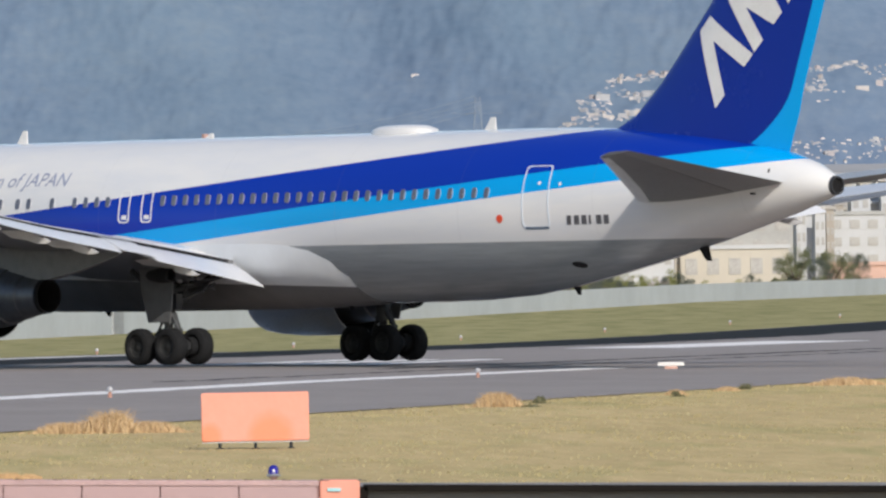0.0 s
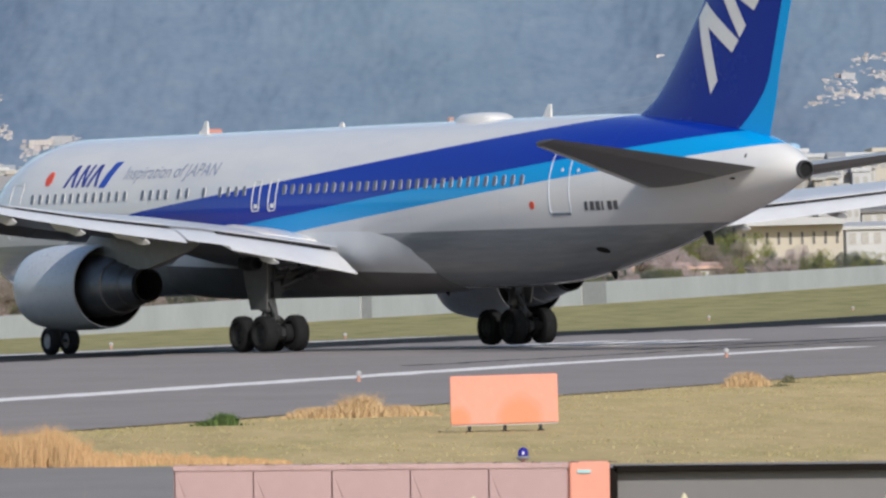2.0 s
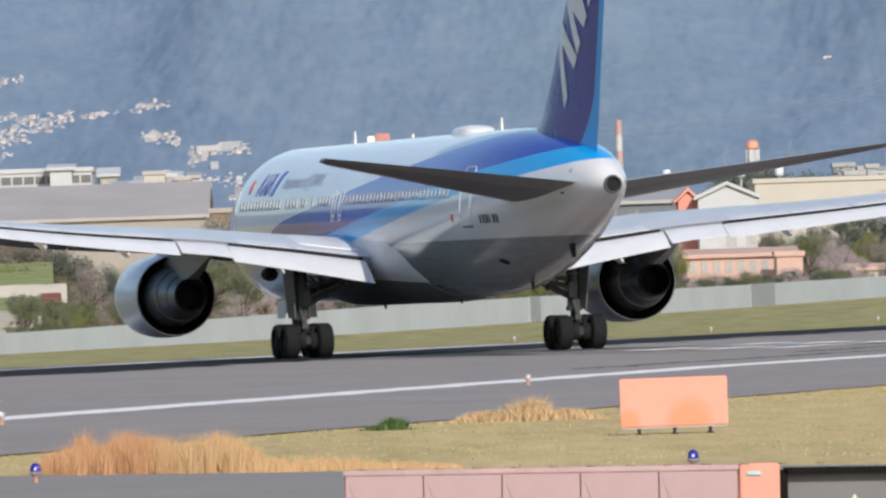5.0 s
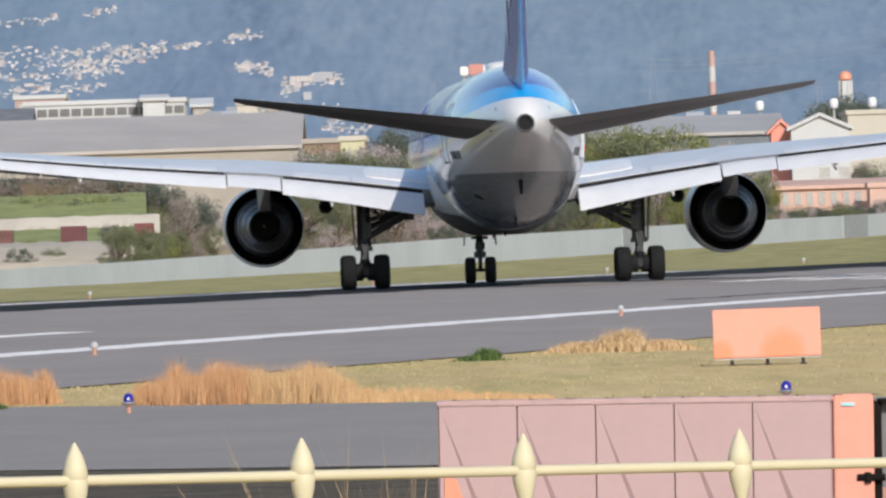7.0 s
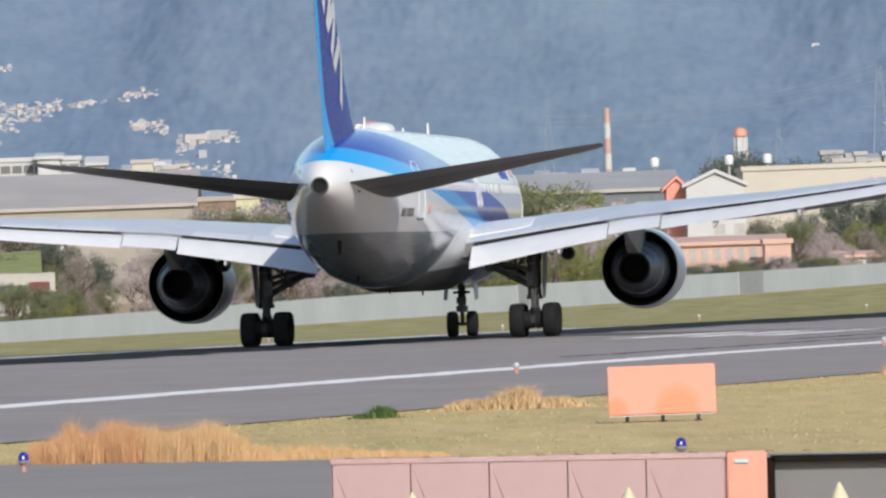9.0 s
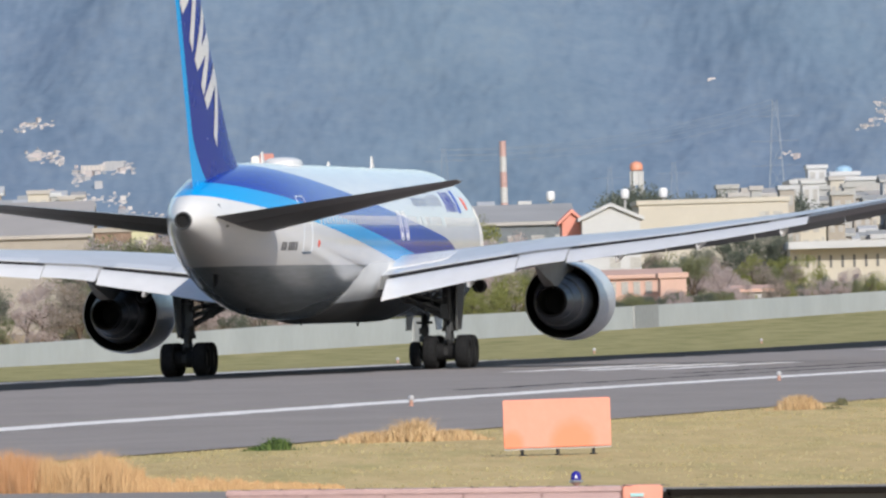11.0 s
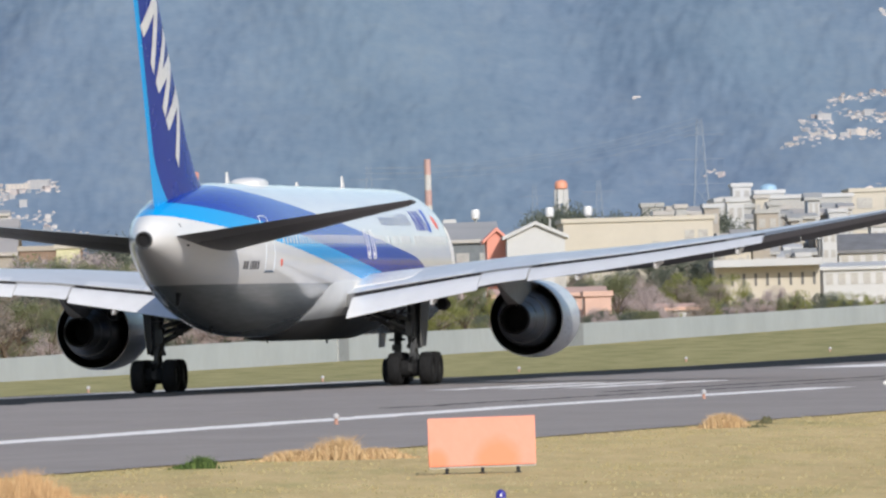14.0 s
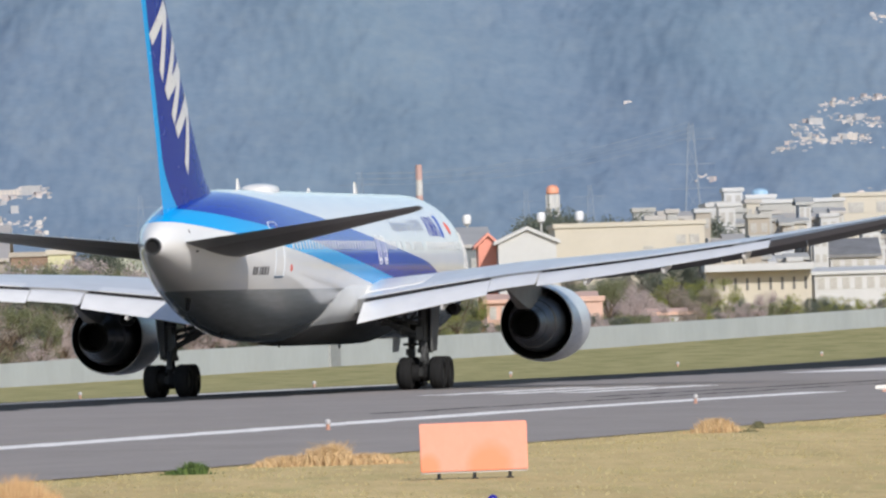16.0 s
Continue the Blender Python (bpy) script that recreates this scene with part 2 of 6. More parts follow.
def asphalt(name, base, warm=0.0, sheen=0.15):
    k = Net(name)
    a = k.noise(0.09, 5, 0.6)
    b = k.noise(0.7, 5, 0.6, (1.0, 0.25, 1.0))
    c = k.noise(40.0, 3, 0.7)
    f = k.m("ADD", k.m("MULTIPLY", a, 0.4), k.m("ADD", k.m("MULTIPLY", b, 0.35), k.m("MULTIPLY", c, 0.25)))
    lo, hi = base * 0.78, base * 1.22
    return k.out(k.ramp(f, [(0.32, (lo * (1 + warm), lo, lo * (1 - 0.2 * warm))), (0.68, (hi * (1 + warm), hi, hi * (1 - 0.2 * warm)))]), 0.85, 0, c, 0.003, spec=0.1, sheen=sheen, tint=(1.0, 0.94, 0.90))


M_TURF = grass_ground()
M_RUNWAY = asphalt("runway_asphalt", 0.168, 0.17, 0.14)
M_TAXI = asphalt("taxiway_asphalt", 0.15, 0.12)
M_RUBBER = asphalt("rubber_stained_asphalt", 0.021, 0.0, 0.0)
M_LINE = simple("white_marking_paint", (0.83, 0.795, 0.775), 0.8, vary=0.14, scale=2.0, spec=0.12)

span = lambda a, b, st: list(np.arange(a, b, st)) + [b]
sheet("ground", [-6000, -2500, -1000, -500, -250, -120, -80, -60, -48, -36, -25, -18, -12, -6, 0, 6, 12, 18, 25, 32, 40, 50, 60, 75, 95, 120, 200, 700, 3000], [-600, -200, 0, 40, 80] + span(110, 470, 10) + [560, 610, 660, 760, 840, 910, 1200, 1500, 2500, 5200], M_TURF, 0.0, "mown dry yellow-green airfield turf")
sheet("road", [-14, -12, -6, 0, 6, 12, 18, 25, 32, 40, 42], span(90, 1200, 10), M_RUNWAY, 0.02, "grey asphalt runway and shoulder")
sheet("line", [26.8, 28.3], span(100, 383, 0.5), M_LINE, 0.026, "white painted runway edge line", rag=0.16)
sheet("line", [-11.4, -9.0], span(300, 512, 1.0), M_LINE, 0.026, "white painted runway edge line", rag=0.5)
for bar in (11.5, 13.7, 15.9):
    sheet("line", [bar, bar + 1.2], span(400, 428, 0.5), M_LINE, 0.028, "white painted runway bar", rag=0.25)
sheet("line", [7.6, 12.4], span(500, 560, 10), M_LINE, 0.028, "broad white aiming bar on the runway")
sheet("line", [19.6, 20.6], span(180, 275.5, 10), M_LINE, 0.028, "white painted runway bar")
sheet("rubber_marks", [-7.0, -3, 0, 3.6], span(300, 1100, 1.0), M_RUBBER, 0.024, "black tyre rubber along the runway's centre", rag=1.1)
k = Net("far_green_turf")
kn = k.noise(0.5, 6, 0.6, (1, 0.3, 1))
far_turf = k.out(k.ramp(kn, [(0.35, (0.22, 0.215, 0.085)), (0.5, (0.32, 0.29, 0.13)), (0.65, (0.40, 0.345, 0.17))]), 0.95, 0, kn, 0.05, spec=0.1)
sheet("ground_far", [-47.9, -40, -32, -25, -18, -14.05], span(250, 1200, 10), far_turf, 0.03, "olive-green turf between runway and wall")
sheet("ground_far", [-14.06, -10.5, -7.4], span(514, 1200, 10), far_turf, 0.034, "olive-green turf up to the dark runway edge")
sheet("rubber_marks", [20.6, 21.1], span(380, 640, 1.0), M_RUBBER, 0.024, "thin dark tyre streak on the runway", rag=0.3)
sheet("rubber_marks", [23.3, 23.7], span(330, 520, 1.0), M_RUBBER, 0.024, "thin dark tyre streak on the runway", rag=0.3)
# taxiway before the grass strip
tw = []
for k in range(41):
    x = -60 + 3.0 * k
    near, far = 119.5 - 0.9 * x, 163.0 - 1.09 * x
    tw.append((x, near, far))
verts, faces = [], []
for i, (x, a, b) in enumerate(tw):
    for q in range(5):
        y = a + (b - a) * q / 4
        verts.append((x, y, on_ground(x, y) + 0.02))
    if i:
        faces += [((i - 1) * 5 + q, (i - 1) * 5 + q + 1, i * 5 + q + 1, i * 5 + q) for q in range(4)]
tagged(raw("road", verts, faces, M_TAXI), "grey asphalt taxiway with faint seams", "", "", "structure")
# dark soil between the taxiway and the railing
verts, faces = [], []
for i in range(41):
    x = -60 + 3.0 * i
    a, b = 62.0 - 0.5 * x, 119.4 - 0.9 * x
    for q in range(5):
        y = a + (b - a) * q / 4
        verts.append((x, y, on_ground(x, y) + 0.012))
    if i:
        faces += [((i - 1) * 5 + q, (i - 1) * 5 + q + 1, i * 5 + q + 1, i * 5 + q) for q in range(4)]
k = Net("dark_weedy_soil")
kn, km = k.noise(1.2, 6, 0.65), k.noise(9.0, 4, 0.6)
tagged(raw("ground_verge", verts, faces, k.out(k.ramp(k.m("ADD", k.m("MULTIPLY", kn, 0.6), k.m("MULTIPLY", km, 0.4)), [(0.35, (0.055, 0.045, 0.038)), (0.52, (0.10, 0.085, 0.065)), (0.68, (0.22, 0.175, 0.11))]), 0.95, 0, km, 0.03, spec=0.1)), "dark weedy soil verge before the taxiway", "", "", "structure")
# perimeter wall beyond the runway
WALL_TOP = [(540, 0.87), (590, 1.13), (650, 1.42), (710, 1.46), (840, 1.38)]


def wall_d(az):
    """How far off the perimeter wall stands at a bearing."""
    return 134.8 / (0.2062 - 0.9785 * math.tan(radians(az)))


def wall():
    bm = bmesh.new()
    vs = span(300, 1500, 10)
    loft(bm, [[field(-48.0, v, -0.3), field(-48.25, v, -0.3), field(-48.25, v, interp(v, WALL_TOP, 1)), field(-48.0, v, interp(v, WALL_TOP, 1))] for v in vs])
    w = part("wall_perimeter", bm, simple("wall_concrete", (0.455, 0.485, 0.50), 0.8, vary=0.12, scale=0.15), None, smooth=False)
    tagged(w, "pale grey perimeter wall behind the runway", "", "", "structure")
    # grey steel gates in it
    for az0, az1 in ((0.825, 0.872), (1.845, 1.955)):
        vs = [DX * wall_d(a) * math.tan(radians(a)) + DY * wall_d(a) for a in (az0, az1)]
        bm = bmesh.new()
        loft(bm, [[field(-47.9, v, -0.1), field(-48.0, v, -0.1), field(-48.0, v, interp(v, WALL_TOP, 1) + 0.03), field(-47.9, v, interp(v, WALL_TOP, 1) + 0.03)] for v in vs])
        part("gate", bm, simple("gate_steel", (0.30, 0.31, 0.32), 0.6), w, "darker grey steel gate", smooth=False)


wall()


# ---- the hillside ----
def spot(az, d):
    return d * math.tan(radians(az)), d


def hill_el(az, q):
    """Angle above the eye of the hillside at a bearing; q runs from foot (0) to top (1)."""
    base = 0.42 + 2.9 * q ** 1.1
    fold = 0.20 * q * math.sin(az * 1.9 + 0.8) + 0.12 * q * math.sin(az * 4.3 + 2.0 + 3 * q)
    rough = 0.065 * noise.noise(Vector((az * 2.2, q * 9.0, 1.3))) + 0.010 * noise.noise(Vector((az * 9, q * 34.0, 4.1))) + 0.007 * noise.noise(Vector((az * 30, q * 90.0, 7.7)))
    return base + fold + rough


def hill_point(az, q):
    d = 3400 + 1400 * q
    x, y = (spot(az, d) if abs(az) < 8 else (d * math.sin(radians(az)), d * math.cos(radians(az))))
    return (x, y, EYE[2] + d * math.tan(radians(hill_el(az, q))))


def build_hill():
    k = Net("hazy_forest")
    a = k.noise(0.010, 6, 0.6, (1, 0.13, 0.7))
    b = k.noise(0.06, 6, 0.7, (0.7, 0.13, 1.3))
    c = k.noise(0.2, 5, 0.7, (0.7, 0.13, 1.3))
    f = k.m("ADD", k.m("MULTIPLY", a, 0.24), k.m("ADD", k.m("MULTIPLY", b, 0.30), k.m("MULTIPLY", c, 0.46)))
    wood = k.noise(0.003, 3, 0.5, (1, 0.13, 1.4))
    # distance haze is mixed into the forest colours as blue-grey
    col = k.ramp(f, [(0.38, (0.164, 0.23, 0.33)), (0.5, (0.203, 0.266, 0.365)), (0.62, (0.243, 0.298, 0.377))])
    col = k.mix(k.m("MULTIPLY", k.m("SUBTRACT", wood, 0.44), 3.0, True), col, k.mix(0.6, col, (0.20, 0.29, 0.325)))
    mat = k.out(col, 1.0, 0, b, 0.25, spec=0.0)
    na, nq = 800, 240
    verts = [hill_point(-4.5 + 12.0 * i / na, j / nq) for i in range(na + 1) for j in range(nq + 1)]
    n = nq + 1
    faces = [(i * n + j, (i + 1) * n + j, (i + 1) * n + j + 1, i * n + j + 1) for i in range(na) for j in range(nq)]
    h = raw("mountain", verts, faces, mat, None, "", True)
    # unseen side ridges, added to keep bright sky out of the reflections
    for a0, a1 in ((-75.0, -4.5), (7.5, 75.0)):
        na, nq = 120, 30
        verts = [hill_point(a0 + (a1 - a0) * i / na, j / nq) for i in range(na + 1) for j in range(nq + 1)]
        n = nq + 1
        faces = [(i * n + j, (i + 1) * n + j, (i + 1) * n + j + 1, i * n + j + 1) for i in range(na) for j in range(nq)]
        tagged(raw("unseen_mountain_flank", verts, faces, mat, None, "", True), "hazy forested ridge added out of view at the side, for reflections", "mountain", "", "structure")
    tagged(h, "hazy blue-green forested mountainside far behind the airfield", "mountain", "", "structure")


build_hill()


# ---- the airliner: twin-engined wide-body, 52 m long; stations run aft from the nose ----
plane = new("airliner")
tagged(plane, "white and blue twin-engine airliner turning onto the runway", "airplane")
MG = 30.1  # station of the main gear, over the thing's origin
# station, keel height, crown height, half width
BODY = [(3.6, 3.62, 3.72, 0.04), (3.8, 3.12, 4.20, 0.50), (4.3, 2.72, 4.80, 0.95), (5.0, 2.38, 5.45, 1.38), (6.2, 2.06, 6.35, 1.94),
        (7.8, 1.90, 6.95, 2.34), (9.3, 1.86, 7.20, 2.49), (10, 1.86, 7.25, 2.515), (14, 1.86, 7.25, 2.515), (20, 1.86, 7.25, 2.515),
        (26, 1.86, 7.25, 2.515), (32, 1.86, 7.25, 2.515), (36, 1.86, 7.25, 2.515), (38, 1.86, 7.25, 2.515), (40, 1.90, 7.25, 2.50), (42, 2.02, 7.25, 2.44),
        (44, 2.29, 7.23, 2.32), (46, 2.66, 7.17, 2.13), (48, 3.06, 7.05, 1.88), (50, 3.50, 6.86, 1.57), (52, 3.98, 6.58, 1.21),
        (53.5, 4.36, 6.28, 0.92), (54.6, 4.68, 5.95, 0.64), (55.2, 4.86, 5.65, 0.40), (55.4, 4.93, 5.53, 0.30)]


def skin(s, z, side, lift=0.0):
    """A point of the fuselage's skin at a station and height."""
    zb, zt, w = (interp(s, BODY, i) for i in (1, 2, 3))
    q = max(0.0, 1 - ((z - (zb + zt) / 2) / ((zt - zb) / 2)) ** 2)
    return (side * (w * math.sqrt(q) + lift), MG - s, z)


def ring_at(s, n=48, grow=0.0):
    zb, zt, w = (interp(s, BODY, i) for i in (1, 2, 3))
    return [((w + grow) * math.sin(2 * math.pi * i / n), MG - s, (zb + zt) / 2 + ((zt - zb) / 2 + grow) * math.cos(2 * math.pi * i / n)) for i in range(n)]


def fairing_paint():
    """Pale above; belly grey below, darkened further for the shade under the wing."""
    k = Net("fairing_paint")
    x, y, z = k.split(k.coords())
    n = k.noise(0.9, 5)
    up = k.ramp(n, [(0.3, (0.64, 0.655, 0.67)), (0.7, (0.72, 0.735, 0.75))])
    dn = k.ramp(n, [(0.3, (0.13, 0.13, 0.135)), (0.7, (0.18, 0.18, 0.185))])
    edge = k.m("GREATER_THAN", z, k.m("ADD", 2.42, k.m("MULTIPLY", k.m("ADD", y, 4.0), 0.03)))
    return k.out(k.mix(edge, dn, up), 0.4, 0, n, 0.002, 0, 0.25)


def build_fuselage():
    bm = bmesh.new()
    st = sorted({r[0] for r in BODY} | {7.0, 12, 17, 23, 29, 34, 39, 41, 43, 45, 47, 49, 51, 52.8, 54.1, 55.0})
    loft(bm, [ring_at(s) for s in st])
    body = part("fuselage", bm, M_LIVERY, plane, "white, navy and light-blue painted fuselage with grey belly")
    # wing-body fairing: a second skin round the belly
    bm = bmesh.new()
    rings = []
    for st, top, grow, flat in ((17.6, 2.35, 0.01, 1.86), (18.6, 2.9, 0.10, 1.80), (20.5, 3.45, 0.22, 1.73), (24, 3.75, 0.27, 1.70), (28, 3.8, 0.27, 1.70), (31.5, 3.8, 0.24, 1.71), (33.0, 3.75, 0.19, 1.75), (34.2, 3.55, 0.13, 1.80), (35.0, 3.2, 0.07, 1.85), (35.5, 2.7, 0.02, 1.90)):
        zb, zt, w = (interp(st, BODY, i) for i in (1, 2, 3))
        zc, hh = (zb + zt) / 2, (zt - zb) / 2
        a0 = math.acos(max(-1, min(1, (top - zc) / hh)))
        ring = []
        for i in range(33):
            a = a0 + (2 * math.pi - 2 * a0) * i / 32
            g = grow * min(1.0, min(i, 32 - i) / 4.0)
            ring.append(((w + g) * math.sin(a), MG - st, max(flat, zc + (hh + g) * math.cos(a))))
        for i in range(32, -1, -1):
            a = a0 + (2 * math.pi - 2 * a0) * i / 32
            ring.append(((w - 0.1) * math.sin(a), MG - st, zc + (hh - 0.1) * math.cos(a)))
        rings.append(ring)
    loft(bm, rings)
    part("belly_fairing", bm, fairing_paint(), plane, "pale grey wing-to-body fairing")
    # cabin windows
    rows = [(10.3, 13), (17.95, 4), (20.42, 2), (22.1, 1), (23.2, 4), (27.45, 29)]
    pane = None
    for side in (-1, 1):
        for s0, n in rows:
            for i in range(n):
                s = s0 + i * 0.535
                x, y, z = skin(s, 5.24, side, 0.006)
                m = pose(x, y, z, 0, 0, 0) @ Matrix.Rotation(side * radians(-11.5), 4, "Y")
                if pane is None:
                    bm = bmesh.new()
                    vs = [(0.0, 0.098 * math.copysign(abs(math.cos(a)) ** 0.6, math.cos(a)), 0.16 * math.copysign(abs(math.sin(a)) ** 0.6, math.sin(a))) for a in [2 * math.pi * k / 16 for k in range(16)]]
                    loft(bm, [[(-0.02, v[1] * 1.1, v[2] * 1.08) for v in vs], [(0.008, v[1] * 1.05, v[2] * 1.03) for v in vs], [(0.014, v[1] * 0.62 + 0.025, v[2] * 0.8) for v in vs]])
                    pane = part("window", bm, M_PANE, body, "small oval cabin window, one side of its rim painted pale as sunlit", m)
                    pane.data.materials.append(simple("sunlit_rim_grey", (0.50, 0.51, 0.53), 0.4))
                    # only the aft half of the rim is coloured pale, as sunlit
                    for p in pane.data.polygons:
                        p.material_index = 1 if len(p.vertices) == 4 and p.center[1] < 0.0 and abs(p.center[2]) < 0.16 else 0
                    pane.parent = body
                else:
                    again(pane, m, body)
    # doors: raised rims on the skin
    def rim(name, s0, s1, z0, z1, side, mat, thick, label):
        bm = bmesh.new()
        pts = []
        r = 0.13
        for cx, cz, a0 in ((s1 - r, z1 - r, 0), (s0 + r, z1 - r, 90), (s0 + r, z0 + r, 180), (s1 - r, z0 + r, 270)):
            for k in range(4):
                a = radians(a0 + 30 * k)
                pts.append((cx + r * math.cos(a), cz + r * math.sin(a)))
        dense = []
        for (a, b), (c, d) in zip(pts, pts[1:] + pts[:1]):
            for k in range(5):
                dense.append((a + (c - a) * k / 5, b + (d - b) * k / 5))
        cs, cz = (s0 + s1) / 2, (z0 + z1) / 2
        outer = [skin(a, b, side, 0.004) for a, b in dense]
        top = [skin(a, b, side, 0.018) for a, b in dense]
        inn = [skin(cs + (a - cs) * (1 - 2 * thick / (s1 - s0)), cz + (b - cz) * (1 - 2 * thick / (z1 - z0)), side, 0.018) for a, b in dense]
        inn2 = [skin(cs + (a - cs) * (1 - 2 * thick / (s1 - s0)), cz + (b - cz) * (1 - 2 * thick / (z1 - z0)), side, 0.0) for a, b in dense]
        loft(bm, [outer, top, inn, inn2], cap=False)
        return part(name, bm, mat, body, label)
    rimpaint = simple("door_rim_paint", (0.62, 0.68, 0.76), 0.35, vary=0.05)
    for side in (-1, 1):
        rim("cabin_door", 43.95, 45.05, 4.12, 6.05, side, rimpaint, 0.035, "rear cabin door outlined in pale paint")
        rim("cabin_door", 8.4, 9.4, 3.9, 5.8, side, M_WHITE, 0.03, "front cabin door outlined in pale paint")
        for a in (25.36, 26.44):
            rim("overwing_exit", a, a + 0.52, 4.55, 5.6, side, M_WHITE, 0.045, "white outlined overwing exit")
            bm = bmesh.new()
            p = [skin(a + x, z, side, 0.016) for x, z in ((0.17, 4.66), (0.39, 4.66), (0.39, 4.80), (0.17, 4.80))]
            q = [skin(a + x, z, side, 0.0) for x, z in ((0.17, 4.66), (0.39, 4.66), (0.39, 4.80), (0.17, 4.80))]
            loft(bm, [q, p])
            part("exit_handle", bm, M_WHITE, body)
        bm = bmesh.new()
        p = [(44.05, 4.08), (44.98, 4.08), (44.98, 4.15), (44.05, 4.15)]
        loft(bm, [[skin(a, b, side, 0) for a, b in p], [skin(a, b, side, 0.02) for a, b in p]])
        part("door_sill", bm, simple("dark_sill", (0.10, 0.14, 0.2), 0.5), body, "dark sill under the rear door")
    # markings on the skin
    def patch(name, poly, side, mat, label="", lift=0.012):
        bm = bmesh.new()
        pts = []
        for (a, b), (c, d) in zip(poly, poly[1:] + poly[:1]):
            k = max(1, int(math.hypot(c - a, d - b) / 0.12))
            pts += [(a + (c - a) * i / k, b + (d - b) * i / k) for i in range(k)]
        cx, cz = sum(q[0] for q in poly) / len(poly), sum(q[1] for q in poly) / len(poly)
        rings = [[bm.verts.new(skin(a, b, side, -0.01)) for a, b in pts]]
        for f in (1.0, 0.66, 0.33):
            rings.append([bm.verts.new(skin(cx + (a - cx) * f, cz + (b - cz) * f, side, lift)) for a, b in pts])
        n = len(pts)
        for r0, r1 in zip(rings, rings[1:]):
            for i in range(n):
                bm.faces.new((r0[i], r0[(i + 1) % n], r1[(i + 1) % n], r1[i]))
        bm.faces.new(rings[-1])
        return part(name, bm, mat, body, label, smooth=False)
    for side in (-1, 1):
        circle = lambda c, z, r: [(c + r * math.cos(k * math.pi / 10), z + r * math.sin(k * math.pi / 10)) for k in range(20)]
        patch("red_disc", circle(11.06, 5.92, 0.24), side, M_RED, "red painted disc")
        patch("red_disc", circle(43.0, 4.42, 0.13), side, M_RED, "small red painted disc")
        # plain white dots by the rear door
        for c, z in ((44.62, 5.5), (45.48, 5.46)):
            patch("white_dot", circle(c, z, 0.055), side, M_WHITE)
        patch("vent", [(53.37, 5.66), (53.43, 5.66), (53.43, 5.78), (53.37, 5.78)], side, M_DARK)
        patch("vent", [(52.75, 5.0), (52.95, 5.0), (52.95, 5.06), (52.75, 5.06)], side, M_DARK)
        # airline mark as plain slanted strokes
        d = 1 if side < 0 else -1
        base = 12.2 if side < 0 else 15.6
        S = lambda t: base + d * t
        for strokes in ([(0.0, 0.0), (0.16, 0.0), (0.62, 0.74), (0.44, 0.74)], [(0.44, 0.74), (0.64, 0.74), (0.74, 0.0), (0.58, 0.0)],
                        [(0.86, 0.0), (1.0, 0.0), (1.22, 0.74), (1.08, 0.74)], [(1.10, 0.74), (1.24, 0.74), (1.44, 0.0), (1.30, 0.0)], [(1.32, 0.0), (1.46, 0.0), (1.70, 0.74), (1.56, 0.74)],
                        [(1.60, 0.0), (1.76, 0.0), (2.20, 0.74), (2.02, 0.74)], [(2.02, 0.74), (2.22, 0.74), (2.34, 0.0), (2.18, 0.0)]):
            patch("mark_stroke", [(S(a), 5.60 + b) for a, b in strokes], side, M_NAVY)
        patch("mark_bar", [(S(a), 5.56 + b) for a, b in ((2.5, 0.0), (2.95, 0.0), (3.45, 0.84), (3.0, 0.84))], side, simple("mark_blue", (0.01, 0.06, 0.42), 0.35), "blue slanted bar of the airline mark")
        # registration as plain bars
        for i, w in enumerate((0.2, 0.24, 0.24, 0.1, 0.24, 0.24)):
            a = 45.72 + i * 0.285
            patch("registration_bar", [(a, 4.20), (a + w * 0.8, 4.20), (a + w * 0.8 + 0.05, 4.48), (a + 0.05, 4.48)], side, M_BLACK)
        # slogan
        cu = bpy.data.curves.new("slogan", "FONT")
        cu.body, cu.size, cu.shear = "Inspiration of JAPAN", 0.66, 0.18
        tmp = new("slogan", cu)
        bpy.context.view_layer.update()
        me = bpy.data.meshes.new_from_object(tmp.evaluated_get(bpy.context.evaluated_depsgraph_get()))
        bpy.data.objects.remove(tmp)
        wide = max(v.co.x for v in me.vertices)
        for v in me.vertices:
            a = v.co.x / wide * 6.4
            s = 16.2 + a if side < 0 else 22.6 - a
            v.co = skin(s, 5.80 + v.co.y * 0.95, side, 0.012)
        me.materials.append(M_GREYINK)
        tx = new("slogan", me)
        tx.parent = body
        tagged(tx, "grey slanted slogan lettering reading Inspiration of JAPAN")
    # satellite dome, blade aerials, drain masts, skid
    bm = bmesh.new()
    rings = []
    for s, h, w in ((34.95, 0.02, 0.15), (35.1, 0.20, 0.42), (35.4, 0.29, 0.55), (36.2, 0.32, 0.6), (37.0, 0.29, 0.55), (37.4, 0.18, 0.4), (37.6, 0.02, 0.15)):
        rings.append([(w * math.cos(a), MG - s, 7.15 + (h * 0.74 + 0.10) * max(0.0, math.sin(a)) ** 0.45) for a in [math.pi * i / 12 for i in range(13)]])
    loft(bm, rings, closed=True)
    part("satellite_dome", bm, M_WHITE, plane, "white satellite antenna hump")
    def blade(s, z, h, c, up=1, mat=M_WHITE, name="blade_aerial"):
        bm = bmesh.new()
        t = 0.035
        loft(bm, [[(-t, MG - s + c / 2, z), (t, MG - s + c / 2, z), (t, MG - s - c / 2, z), (-t, MG - s - c / 2, z)],
                  [(-t / 2, MG - s - c * 0.12, z + up * h), (t / 2, MG - s - c * 0.12, z + up * h), (t / 2, MG - s - c * 0.5, z + up * h), (-t / 2, MG - s - c * 0.5, z + up * h)]])
        part(name, bm, mat, plane)
    blade(40.15, 7.2, 0.44, 0.5)
